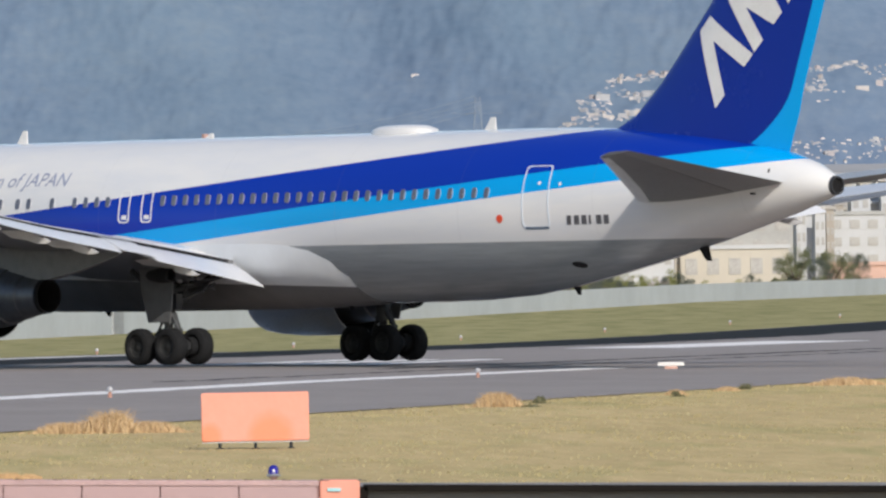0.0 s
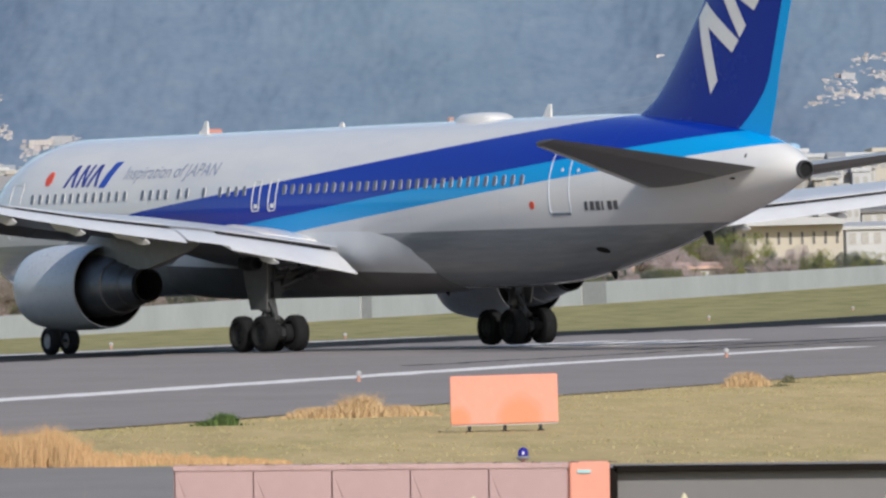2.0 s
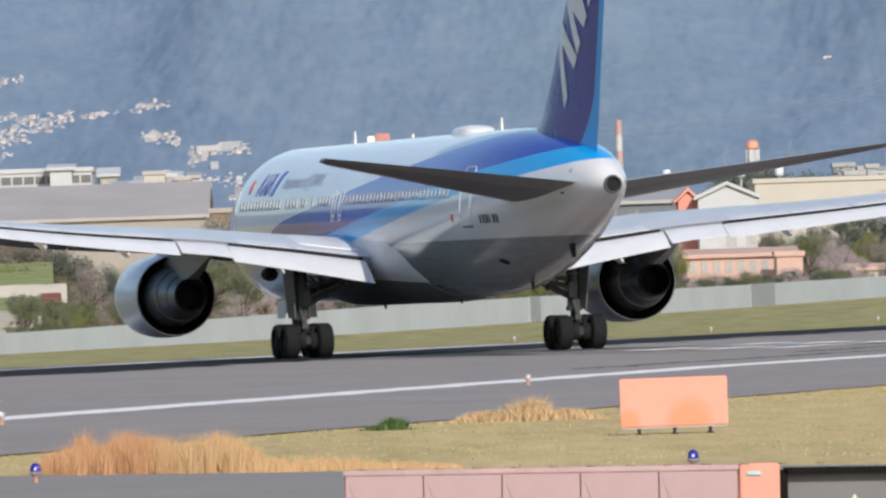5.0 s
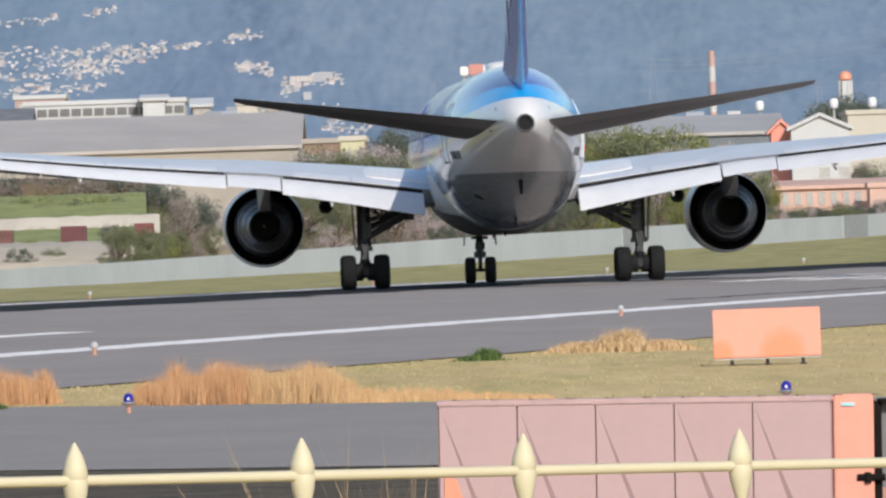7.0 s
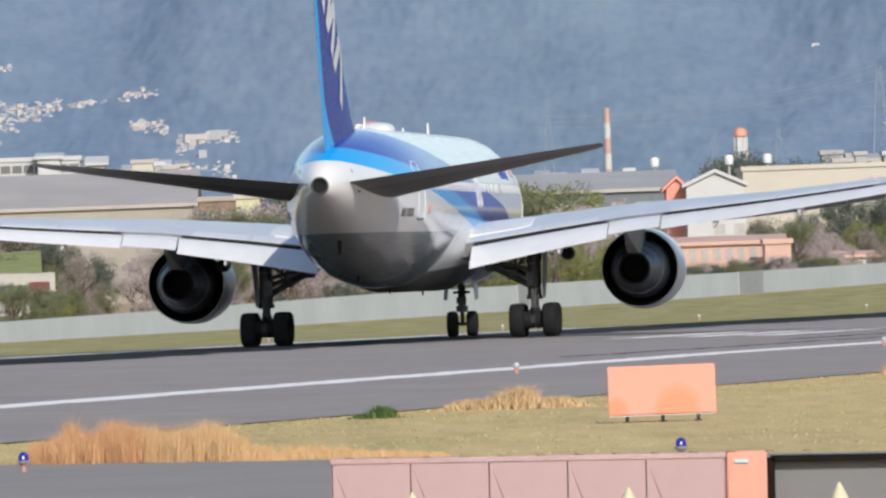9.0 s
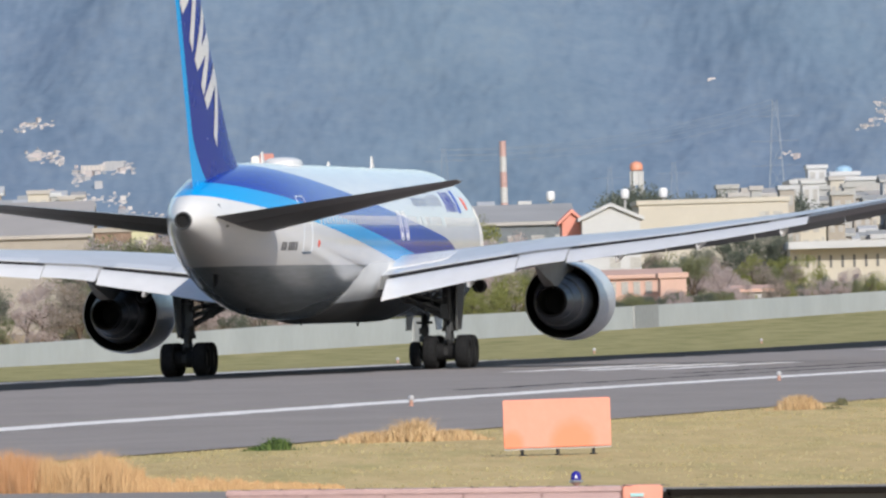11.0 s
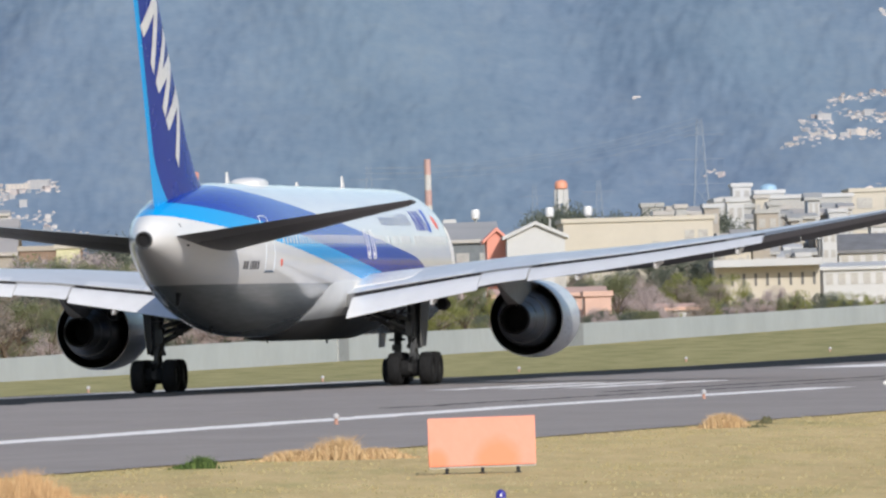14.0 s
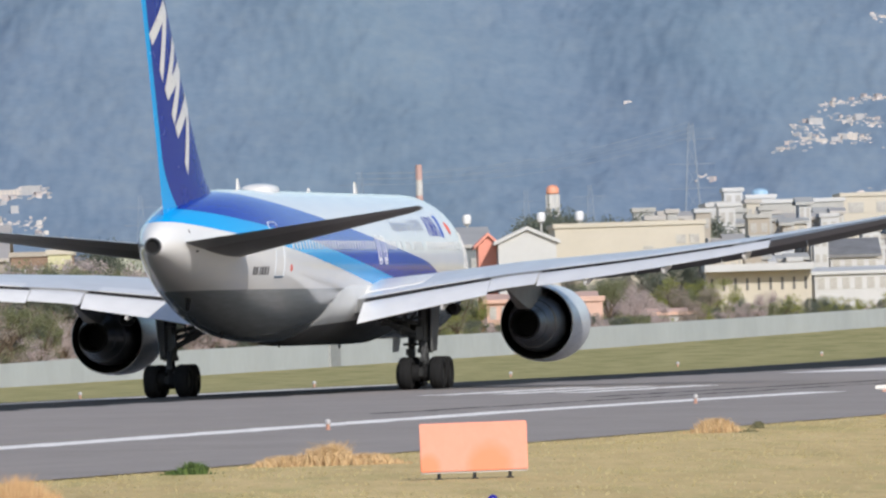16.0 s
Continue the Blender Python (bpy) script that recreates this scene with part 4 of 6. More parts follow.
def build_gear():
    tyre, hub = wheel_mesh(R_MAIN, 0.50)
    ntyre, nhub = wheel_mesh(R_NOSE, 0.38)

    nhub.materials[0] = simple("nose_hub_paint", (0.26, 0.27, 0.28), 0.45)

    def wheel(x, y, r, a, b, label):
        w = new("wheel")
        w.parent = plane
        tagged(w, label)
        for nm, me in (("tyre", a), ("hub", b)):
            o = new(nm, me)
            o.parent = w
        w.matrix_basis = pose(x, y, r)
        WHEELS.append((w, x, y, r))

    for side in (-1, 1):
        cx = side * 4.65
        for dx in (-0.57, 0.57):
            for dy in (-0.71, 0.71):
                wheel(cx + dx, dy, R_MAIN, tyre, hub, "main landing gear wheel with worn black tyre")
        g = new("main_gear")
        g.parent = plane
        tagged(g, "grey four-wheel main landing gear leg")
        bm = bmesh.new()
        tube(bm, (cx, 0.95, R_MAIN + 0.02), (cx, -0.95, R_MAIN + 0.02), 0.13, n=12)
        for dy in (-0.71, 0.71):
            tube(bm, (cx - 0.55, dy, R_MAIN), (cx + 0.55, dy, R_MAIN), 0.085)
            tube(bm, (cx - 0.3, dy, R_MAIN), (cx + 0.3, dy, R_MAIN), 0.22, n=14)
        part("bogie_beam", bm, M_BEAM, g)
        bm = bmesh.new()
        tube(bm, (cx, 0, 0.45), (cx, 0, 1.75), 0.14, n=14)
        tube(bm, (cx, 0, 1.35), (cx, 0.05, 3.4), 0.235, n=14)
        tube(bm, (cx, 0, 1.3), (cx, 0, 1.45), 0.28, n=14)
        part("strut", bm, M_GEAR, g, "oleo strut")
        bm = bmesh.new()
        tube(bm, (cx, 0.0, 1.7), (cx - side * 2.0, 0.25, 2.75), 0.11)
        tube(bm, (cx, 0.0, 2.3), (cx - side * 2.1, -0.2, 2.8), 0.09)
        tube(bm, (cx, 0.0, 1.9), (cx + side * 0.1, 1.6, 3.0), 0.10)
        tube(bm, (cx - side * 0.9, 0.1, 2.17), (cx - side * 0.3, 0.1, 2.75), 0.05)
        tube(bm, (cx - side * 1.3, 0.15, 2.4), (cx - side * 1.1, -0.1, 2.9), 0.05)
        box(bm, (cx - side * 0.12, -0.28, 1.75), (0.26, 0.2, 0.5))
        box(bm, (cx + side * 0.05, 0.3, 2.0), (0.3, 0.3, 0.6))
        part("side_brace", bm, M_GEAR, g)
        bm = bmesh.new()
        for sgn in (1,):
            tube(bm, (cx - 0.08, -0.20, 1.62), (cx, -0.52, 1.08), 0.07)
            tube(bm, (cx + 0.08, -0.20, 1.62), (cx, -0.52, 1.08), 0.07)
            tube(bm, (cx, -0.52, 1.08), (cx, -0.16, 0.62), 0.08)
            box(bm, (cx, -0.5, 1.0), (0.2, 0.12, 0.16))
            tube(bm, (cx, 0.18, 1.5), (cx, 0.72, 0.75), 0.04)
        part("torsion_link", bm, M_GEAR, g)
        bm = bmesh.new()
        for k in (-0.1, 0.12):
            tube(bm, (cx + k, -0.16, 2.9), (cx + k, -0.15, 0.75), 0.022, n=6)
            tube(bm, (cx + k, -0.15, 0.75), (cx + k, -0.7, 0.8), 0.02, n=6)
        part("brake_hose", bm, M_DARK, g)
        # retraction gear, pipes and bay fittings round the leg's head
        bm = bmesh.new()
        tube(bm, (cx - side * 0.1, 0.35, 2.1), (cx - side * 1.7, 1.0, 2.6), 0.09)
        tube(bm, (cx - side * 0.15, -0.3, 2.0), (cx - side * 1.5, -0.55, 2.55), 0.05)
        tube(bm, (cx - side * 0.55, 0.1, 1.98), (cx - side * 0.62, -0.35, 2.75), 0.04)
        box(bm, (cx - side * 0.75, 0.1, 2.0), (0.3, 0.26, 0.34), 0.3)
        box(bm, (cx - side * 1.5, 0.3, 2.3), (0.34, 0.5, 0.36), 0.2)
        part("retraction_brace", bm, M_GEAR, g)
        rnd = random.Random(5)
        for k in range(11):
            bm = bmesh.new()
            a, b = rnd.uniform(-0.3, 2.0), rnd.uniform(-0.9, 0.9)
            tube(bm, (cx - side * a, b, rnd.uniform(2.5, 2.7)), (cx - side * (a + rnd.uniform(-0.7, 0.7)), b + rnd.uniform(-0.5, 0.5), rnd.uniform(2.2, 2.75)), rnd.uniform(0.02, 0.05), n=6)
            part("hydraulic_pipe", bm, M_METAL, g)
        for dx in (-0.24, 0.24):
            for dy in (-0.71, 0.71):
                bm = bmesh.new()
                revolve(bm, [(-0.13, 0.30), (0.13, 0.30)], 14, "x", (cx + dx * 0.9, dy, R_MAIN), True)
                part("brake_unit", bm, M_TYRE, g)
                bm = bmesh.new()
                tube(bm, (cx + dx, dy, R_MAIN + 0.1), (cx + dx * 0.6, dy * 0.35, R_MAIN + 0.34), 0.035, n=6)
                tube(bm, (cx + dx * 0.6, dy * 0.35, R_MAIN + 0.34), (cx + dx * 0.3, 0, 1.25), 0.03, n=6)
                part("brake_rod", bm, M_GEAR, g)
        bm = bmesh.new()
        o = cx + side * 0.30
        loft(bm, [[(o - 0.02, 0.62, 1.35), (o + 0.02, 0.62, 1.35), (o + 0.02, -0.42, 1.35), (o - 0.02, -0.42, 1.35)], [(o - 0.02 + side * 0.06, 0.85, 2.3), (o + 0.02 + side * 0.06, 0.85, 2.3), (o + 0.02 + side * 0.06, -0.62, 2.3), (o - 0.02 + side * 0.06, -0.62, 2.3)], [(o - 0.02 + side * 0.1, 0.9, 3.1), (o + 0.02 + side * 0.1, 0.9, 3.1), (o + 0.02 + side * 0.1, -0.7, 3.1), (o - 0.02 + side * 0.1, -0.7, 3.1)]])
        part("gear_door", bm, simple("gear_door_paint", (0.12, 0.123, 0.128), 0.45), g, "grey gear door on the leg")
    g = new("nose_gear")
    g.parent = plane
    tagged(g, "grey two-wheel nose landing gear leg")
    ny = MG - 7.5
    for dx in (-0.36, 0.36):
        wheel(dx, ny, R_NOSE, ntyre, nhub, "nose landing gear wheel with black tyre")
    bm = bmesh.new()
    tube(bm, (0, ny, 0.4), (0, ny + 0.1, 1.5), 0.075, n=12)
    tube(bm, (0, ny, 1.0), (0, ny + 0.15, 2.2), 0.14, n=12)
    tube(bm, (0, ny, 0.92), (0, ny + 0.02, 1.12), 0.22, n=14)
    box(bm, (0, ny - 0.15, 1.2), (0.34, 0.2, 0.24))
    tube(bm, (-0.3, ny, R_NOSE), (0.3, ny, R_NOSE), 0.06)
    tube(bm, (0, ny + 0.05, 1.2), (0, ny + 1.3, 2.1), 0.06)
    tube(bm, (-0.3, ny - 0.02, 1.62), (0.3, ny - 0.02, 1.62), 0.05)
    part("strut", bm, M_GEAR, g)
    bm = bmesh.new()
    tube(bm, (0, ny - 0.12, 1.1), (0, ny - 0.34, 0.8), 0.035)
    tube(bm, (0, ny - 0.34, 0.8), (0, ny - 0.08, 0.5), 0.035)
    part("torsion_link", bm, M_GEAR, g)
    for sx in (-1, 1):
        bm = bmesh.new()
        loft(bm, [[(sx * 0.5, ny - 0.9, 1.95), (sx * 0.53, ny - 0.9, 1.95), (sx * 0.53, ny + 0.6, 1.95), (sx * 0.5, ny + 0.6, 1.95)], [(sx * 0.56, ny - 0.8, 1.35), (sx * 0.59, ny - 0.8, 1.35), (sx * 0.59, ny + 0.4, 1.35), (sx * 0.56, ny + 0.4, 1.35)]])
        part("gear_door", bm, simple("nose_door_paint", (0.4, 0.41, 0.42), 0.45), g)


build_fuselage()
for side in (-1, 1):
    build_wing(side)
    build_engine(side)
build_tail()
build_gear()


# ---- foreground things ----
def stand(name, x, y, label, category, group="", lift=0.0):
    e = new(name)
    e.matrix_basis = pose(x, y, on_ground(x, y) + lift)
    return tagged(e, label, category, group)


M_SIGN = simple("faded_orange_panel", (0.74, 0.305, 0.225), 0.5, vary=0.08, scale=2.0, relief=0.001)


def stained_panel():
    """Faded orange, deeper where the bleaching stopped: two soft blots at the foot."""
    k = Net("stained_orange_panel")
    x, y, z = k.split(k.coords())
    n = k.noise(5.0, 4, 0.6)
    fine = k.noise(18.0, 3)
    blot = None
    for cx, rx, rz in ((0.24, 0.42, 0.44), (-0.72, 0.22, 0.26)):
        dx = k.m("DIVIDE", k.m("SUBTRACT", x, cx), rx)
        dz = k.m("DIVIDE", k.m("SUBTRACT", z, 0.20), rz)
        d = k.m("SQRT", k.m("ADD", k.m("POWER", dx, 2.0), k.m("POWER", dz, 2.0)))
        f = k.m("MULTIPLY", k.m("SUBTRACT", k.m("SUBTRACT", 1.15, d), k.m("MULTIPLY", n, 0.3)), 2.2, True)
        blot = f if blot is None else k.m("MAXIMUM", blot, f)
    base = k.ramp(k.m("ADD", k.m("MULTIPLY", n, 0.7), k.m("MULTIPLY", fine, 0.3)), [(0.3, (0.71, 0.295, 0.215)), (0.7, (0.78, 0.325, 0.245))])
    return k.out(k.mix(k.m("MULTIPLY", blot, 0.85), base, (0.77, 0.245, 0.125)), 0.5, 0, fine, 0.001)


M_SIGNSPOT = simple("fresh_orange_patch", (0.74, 0.27, 0.17), 0.5, vary=0.06, scale=3.0, relief=0.001)
M_ORANGE = simple("orange_enamel", (0.46, 0.25, 0.19), 0.45, vary=0.1, scale=5.0)
M_PINK = simple("sun_bleached_pink_panel", (0.43, 0.29, 0.29), 0.55, vary=0.07, scale=1.6, relief=0.0008)
M_GREYPANEL = simple("taxiway_grey_panel", (0.165, 0.162, 0.168), 0.45, vary=0.08, scale=1.5, relief=0.0006)
M_FRAME = simple("black_frame", (0.014, 0.012, 0.011), 0.9, spec=0.03)
M_CREAM = simple("cream_fence_paint", (0.56, 0.51, 0.36), 0.5, vary=0.06, scale=2.0, spec=0.3, relief=0.0008)
M_STEEL = simple("galvanised_steel", (0.45, 0.45, 0.45), 0.5, 0.6, 0.15, 6.0)


def blob(bm, pts):
    vs = [bm.verts.new(p) for p in pts]
    bm.faces.new(vs)


def back_of_sign():
    s = stand("guidance_sign", 5.05, 195.6, "blank back of an orange taxiway sign on short legs", "sign")
    tilt = Matrix.Rotation(radians(-0.25), 4, "Y")
    bm = bmesh.new()
    box(bm, (0, 0, 0.125), (1.69, 0.16, 0.765), bevel=0.012)
    part("panel", bm, stained_panel(), s, "faded orange sign panel with deeper orange blots", tilt)
    bm = bmesh.new()
    box(bm, (0, 0, 0.10), (1.68, 0.1, 0.03))
    part("bottom_rail", bm, M_STEEL, s, "", tilt)
    for x in (-0.56, 0.0, 0.56):
        bm = bmesh.new()
        tube(bm, (x, 0, 0), (x, 0, 0.12), 0.028)
        tube(bm, (x, 0, 0), (x, 0, 0.02), 0.06)
        part("leg", bm, M_BEAM, s)


def taxi_light():
    glass = simple("blue_glass", (0.02, 0.014, 0.27), 0.12, vary=0.2, scale=30, spec=0.8)
    first = None
    for x, y in ((4.23, 155.4), (-4.13, 160.7), (-13.5, 178.0)):
        if first:
            copy_thing(first, pose(x, y, on_ground(x, y)))
            continue
        first = stand("taxiway_light", x, y, "blue-domed taxiway edge light on an orange stem", "light", "taxiway edge lights")
        bm = bmesh.new()
        revolve(bm, [(0.0, 0.075), (0.015, 0.075), (0.02, 0.035), (0.11, 0.032), (0.115, 0.06), (0.135, 0.062)], 16, "z", cap=True)
        part("stem", bm, M_ORANGE, first)
        bm = bmesh.new()
        revolve(bm, [(0.135, 0.085), (0.155, 0.09), (0.165, 0.078)], 16, "z", cap=True)
        part("collar", bm, M_STEEL, first)
        bm = bmesh.new()
        revolve(bm, [(0.165, 0.066), (0.21, 0.068), (0.245, 0.058), (0.268, 0.036), (0.278, 0.01)], 16, "z", cap=True)
        part("dome", bm, glass, first, "blue glass dome")
        # flat white patch on the dome's front
        bm = bmesh.new()
        loft(bm, [[(-0.016, -0.066, 0.19), (0.016, -0.066, 0.19), (0.006, -0.064, 0.225), (-0.006, -0.064, 0.225)], [(-0.016, -0.074, 0.19), (0.016, -0.074, 0.19), (0.006, -0.07, 0.225), (-0.006, -0.07, 0.225)]])
        part("dome_patch", bm, M_WHITE, first, "small white patch on the dome")


def runway_lights():
    glass = simple("clear_lens", (0.42, 0.41, 0.42), 0.15, vary=0.1, scale=20)
    first = None
    spots = [(30.0, 236.2 + 53.6 * k) for k in range(-1, 3)] + [(-15.5, 425 + 47.1 * k) for k in range(0, 9)]
    for u, v in spots:
        x, y, z = field(u, v)
        if first:
            copy_thing(first, pose(x, y, z))
            continue
        first = new("runway_light")
        first.matrix_basis = pose(x, y, z)
        tagged(first, "clear runway edge light on an orange stem", "light", "runway edge lights")
        bm = bmesh.new()
        revolve(bm, [(0.0, 0.09), (0.02, 0.09), (0.03, 0.05), (0.16, 0.045), (0.18, 0.085)], 14, "z", cap=True)
        part("stem", bm, M_ORANGE, first)
        bm = bmesh.new()
        revolve(bm, [(0.16, 0.08), (0.19, 0.085), (0.25, 0.075), (0.28, 0.045), (0.29, 0.01)], 14, "z", cap=True)
        part("lens", bm, glass, first, "clear glass lens")


def marker_board():
    x, y, z = field(30.3, 378)
    b = new("marker_board")
    b.matrix_basis = pose(x, y, z, 0, 0, -3)
    tagged(b, "low white marker board with an orange foot on the asphalt", "marker")
    bm = bmesh.new()
    box(bm, (0, 0, 0.10), (0.82, 0.12, 0.12), bevel=0.02)
    part("board", bm, M_WHITE, b)
    bm = bmesh.new()
    box(bm, (0, 0, 0), (0.44, 0.2, 0.10), bevel=0.01, taper=0.8)
    part("foot", bm, M_ORANGE, b)


def cabinet_sign():
    """A long bleached sign cabinet by the taxiway, and its dark-framed neighbour."""
    y = 70.0
    g = on_ground(1, y)
    s = new("sign_cabinet")
    s.matrix_basis = pose(-0.081, y, g, 0, 1.0, 0)
    tagged(s, "long sun-bleached pink and orange sign cabinet beside the taxiway", "sign")
    top, foot = 1.286, 0.17
    bm = bmesh.new()
    box(bm, (1.115, 0.17, foot), (2.23, 0.30, top - foot - 0.012))
    part("body", bm, simple("cabinet_back", (0.4, 0.24, 0.23), 0.6), s)
    first = None
    for k in range(5):
        w = 0.442
        if first is None:
            bm = bmesh.new()
            pts = [(0.004, 0.0, 0), (w - 0.004, 0.0, 0), (w - 0.004, 0.0, top - foot - 0.035), (0.004, 0.0, top - foot - 0.035)]
            v = [bm.verts.new(p) for p in pts] + [bm.verts.new((w * 0.85, 0.032, 0.0))]
            bm.faces.new((v[0], v[4], v[3]))
            bm.faces.new((v[4], v[1], v[3]))
            bm.faces.new((v[1], v[2], v[3]))
            bm.faces.new((v[0], v[1], v[4]))
            first = part("face_panel", bm, M_PINK, s, "bleached pink creased panel", pose(0.0, -0.022, foot), False)
        else:
            again(first, pose(k * w, -0.022, foot), s)
    for k in range(6):
        bm = bmesh.new()
        box(bm, (k * 0.442, 0.008, foot), (0.012, 0.02, top - foot - 0.03))
        part("joint_strip", bm, simple("joint", (0.34, 0.20, 0.20), 0.6), s)
    bm = bmesh.new()
    box(bm, (1.105, 0.145, top - 0.034), (2.23, 0.35, 0.034), bevel=0.006)
    part("top_cap", bm, simple("bleached_cap", (0.44, 0.295, 0.29), 0.5), s, "bleached top cap")
    bolt = None
    for k in range(13):
        m = pose(0.10 + k * 0.215, 0.0, top)
        if bolt is None:
            bm = bmesh.new()
            box(bm, (0, 0, 0), (0.055, 0.03, 0.004), bevel=0.001)
            tube(bm, (-0.012, 0, 0.003), (-0.012, 0, 0.008), 0.006, n=8)
            bolt = part("clamp", bm, simple("dull_clamp", (0.10, 0.085, 0.08), 0.6), s, "", m)
        else:
            again(bolt, m, s)
    bm = bmesh.new()
    box(bm, (2.337, 0.15, foot), (0.225, 0.34, top - foot + 0.004), bevel=0.008)
    part("end_panel", bm, M_SIGN, s, "orange end panel")
    bm = bmesh.new()
    box(bm, (2.305, -0.026, top - 0.06), (0.075, 0.012, 0.018))
    part("label_plate", bm, simple("pale_blue_plate", (0.35, 0.62, 0.66), 0.4), s)
    bm = bmesh.new()
    blob(bm, [(0.02, -0.03, 0.2), (0.36, -0.03, 0.2), (0.27, -0.03, 0.52), (0.16, -0.03, 0.62), (0.10, -0.03, 0.84), (0.03, -0.03, 0.86)])
    part("stain", bm, M_SIGNSPOT, s, "orange patch where the bleaching stopped", smooth=False)
    for x in (0.2, 1.1, 2.0):
        bm = bmesh.new()
        tube(bm, (x, 0.15, 0), (x, 0.15, foot), 0.04)
        part("leg", bm, M_STEEL, s)
    f = new("framed_sign")
    f.matrix_basis = pose(2.372, y, g + 0.018, 0, 1.0, 0)
    tagged(f, "dark frame with orange lower part, grey panel standing for the taxiway behind", "sign")
    w = 3.6
    for c, size in (((0.022, 0.12, 0.1), (0.044, 0.2, 1.09)), ((w, 0.12, 0.1), (0.044, 0.2, 1.09)), ((w / 2, 0.12, 1.168), (w - 0.05, 0.2, 0.034)), ((w / 2, 0.12, 0.1), (w - 0.05, 0.2, 0.04))):
        bm = bmesh.new()
        box(bm, c, size)
        part("frame", bm, M_FRAME, f, "black frame bar")
    # added grey panel stands in for the taxiway seen through the frame
    bm = bmesh.new()
    box(bm, (w / 2, 0.13, 0.70), (w - 0.05, 0.05, 0.47))
    part("upper_panel", bm, M_GREYPANEL, f, "grey panel standing for the taxiway seen through")
    bm = bmesh.new()
    box(bm, (w / 2, 0.13, 0.14), (w - 0.05, 0.06, 0.56))
    part("lower_panel", bm, M_ORANGE, f, "orange lower panel")
    bm = bmesh.new()
    tube(bm, (-0.10, -0.02, 0.76), (0.06, -0.02, 0.76), 0.02, n=8)
    tube(bm, (-0.04, -0.03, 0.73), (-0.04, -0.03, 0.79), 0.02, n=8)
    part("latch", bm, M_FRAME, f)
    for x in (0.4, 1.8, 3.2):
        bm = bmesh.new()
        tube(bm, (x, 0.12, -0.09), (x, 0.12, 0.12), 0.04)
        part("leg", bm, M_STEEL, f)


def fence():
    f = new("fence")
    g = on_ground(0, 26)
    f.matrix_basis = pose(-0.790, 26.0, g, 0, 0, 35.2)
    fall = 0.0187
    tagged(f, "cream-painted railing with spear finials", "fence")
    zr = 1.170 - g
    bm = bmesh.new()
    tube(bm, (-2.6, 0, zr + 2.6 * fall), (6.4, 0, zr - 6.4 * fall), 0.0115, n=12)
    part("rail", bm, M_CREAM, f)
    bm = bmesh.new()
    tube(bm, (-2.6, 0, 0.25 + 2.6 * fall), (6.4, 0, 0.25 - 6.4 * fall), 0.0115, n=12)
    part("rail", bm, M_CREAM, f)
    fin = pic = None
    for k in range(-4, 12):
        m = pose(k * 0.577, 0, -k * 0.577 * fall)
        if fin is None:
            bm = bmesh.new()
            revolve(bm, [(zr - 0.085, 0.008), (zr - 0.06, 0.016), (zr - 0.03, 0.024), (zr - 0.004, 0.027), (zr + 0.002, 0.024), (zr + 0.01, 0.027), (zr + 0.025, 0.0255), (zr + 0.05, 0.018), (zr + 0.068, 0.009), (zr + 0.08, 0.002)], 12, "z", cap=True)
            fin = part("finial", bm, M_CREAM, f, "spear-shaped finial", m)
            bm = bmesh.new()
            tube(bm, (0, 0, -0.1), (0, 0, zr - 0.08), 0.008, n=8)
            pic = part("picket", bm, M_CREAM, f, "", m)
        else:
            again(fin, m, f)
            again(pic, m, f)


# ---- grasses ----
def blades(name, spots, mat, label, seed, category="grass", kind="", taper=True):
    """spots: (x, y, count, spread x, spread y, height, width, lean)."""
    rnd = random.Random(seed)
    verts, faces = [], []
    for x, y, n, sx, sy, h, w, lean in spots:
        for _ in range(n):
            px, py = x + rnd.gauss(0, sx * 0.42), y + rnd.gauss(0, sy * 0.42)
            fall = max(0.12, 1 - 0.75 * min(1.0, ((px - x) / (sx + 1e-6)) ** 2 * 1.2))
            hh = h * fall * rnd.uniform(0.45, 1.1)
            a = rnd.uniform(0, 2 * math.pi)
            lx, ly = math.cos(a) * lean * hh * rnd.random(), math.sin(a) * lean * hh * rnd.random()
            ww = w * rnd.uniform(0.6, 1.4) / 2
            b = rnd.uniform(-0.7, 0.7)
            cx, cy = math.cos(b) * ww, math.sin(b) * ww
            z = on_ground(px, py) - 0.01
            i = len(verts)
            verts += [(px - cx, py - cy, z), (px + cx, py + cy, z), (px + lx * 0.35 + cx * 0.7, py + ly * 0.35 + cy * 0.7, z + hh * 0.55), (px + lx * 0.35 - cx * 0.7, py + ly * 0.35 - cy * 0.7, z + hh * 0.55), (px + lx, py + ly, z + hh * (1 - 0.25 * lean * 0.5))]
            faces += [(i, i + 1, i + 2, i + 3), (i + 3, i + 2, i + 4)]
    ob = raw(name, verts, faces, mat)
    return tagged(ob, label, category, "", kind or "stuff")


M_STRAW = random_tint("dry_straw", [(0.1, (0.34, 0.22, 0.115)), (0.45, (0.49, 0.335, 0.185)), (0.85, (0.64, 0.465, 0.27))])
M_REED = random_tint("rusty_dry_reed", [(0.1, (0.40, 0.21, 0.10)), (0.45, (0.48, 0.26, 0.13)), (0.85, (0.58, 0.34, 0.185))])
M_PALEREED = random_tint("pale_dry_reed", [(0.1, (0.44, 0.27, 0.135)), (0.45, (0.51, 0.32, 0.165)), (0.85, (0.60, 0.405, 0.215))])
M_GREENLEAF = random_tint("fresh_green_leaf", [(0.1, (0.035, 0.06, 0.018)), (0.5, (0.065, 0.11, 0.03)), (0.9, (0.12, 0.175, 0.05))])
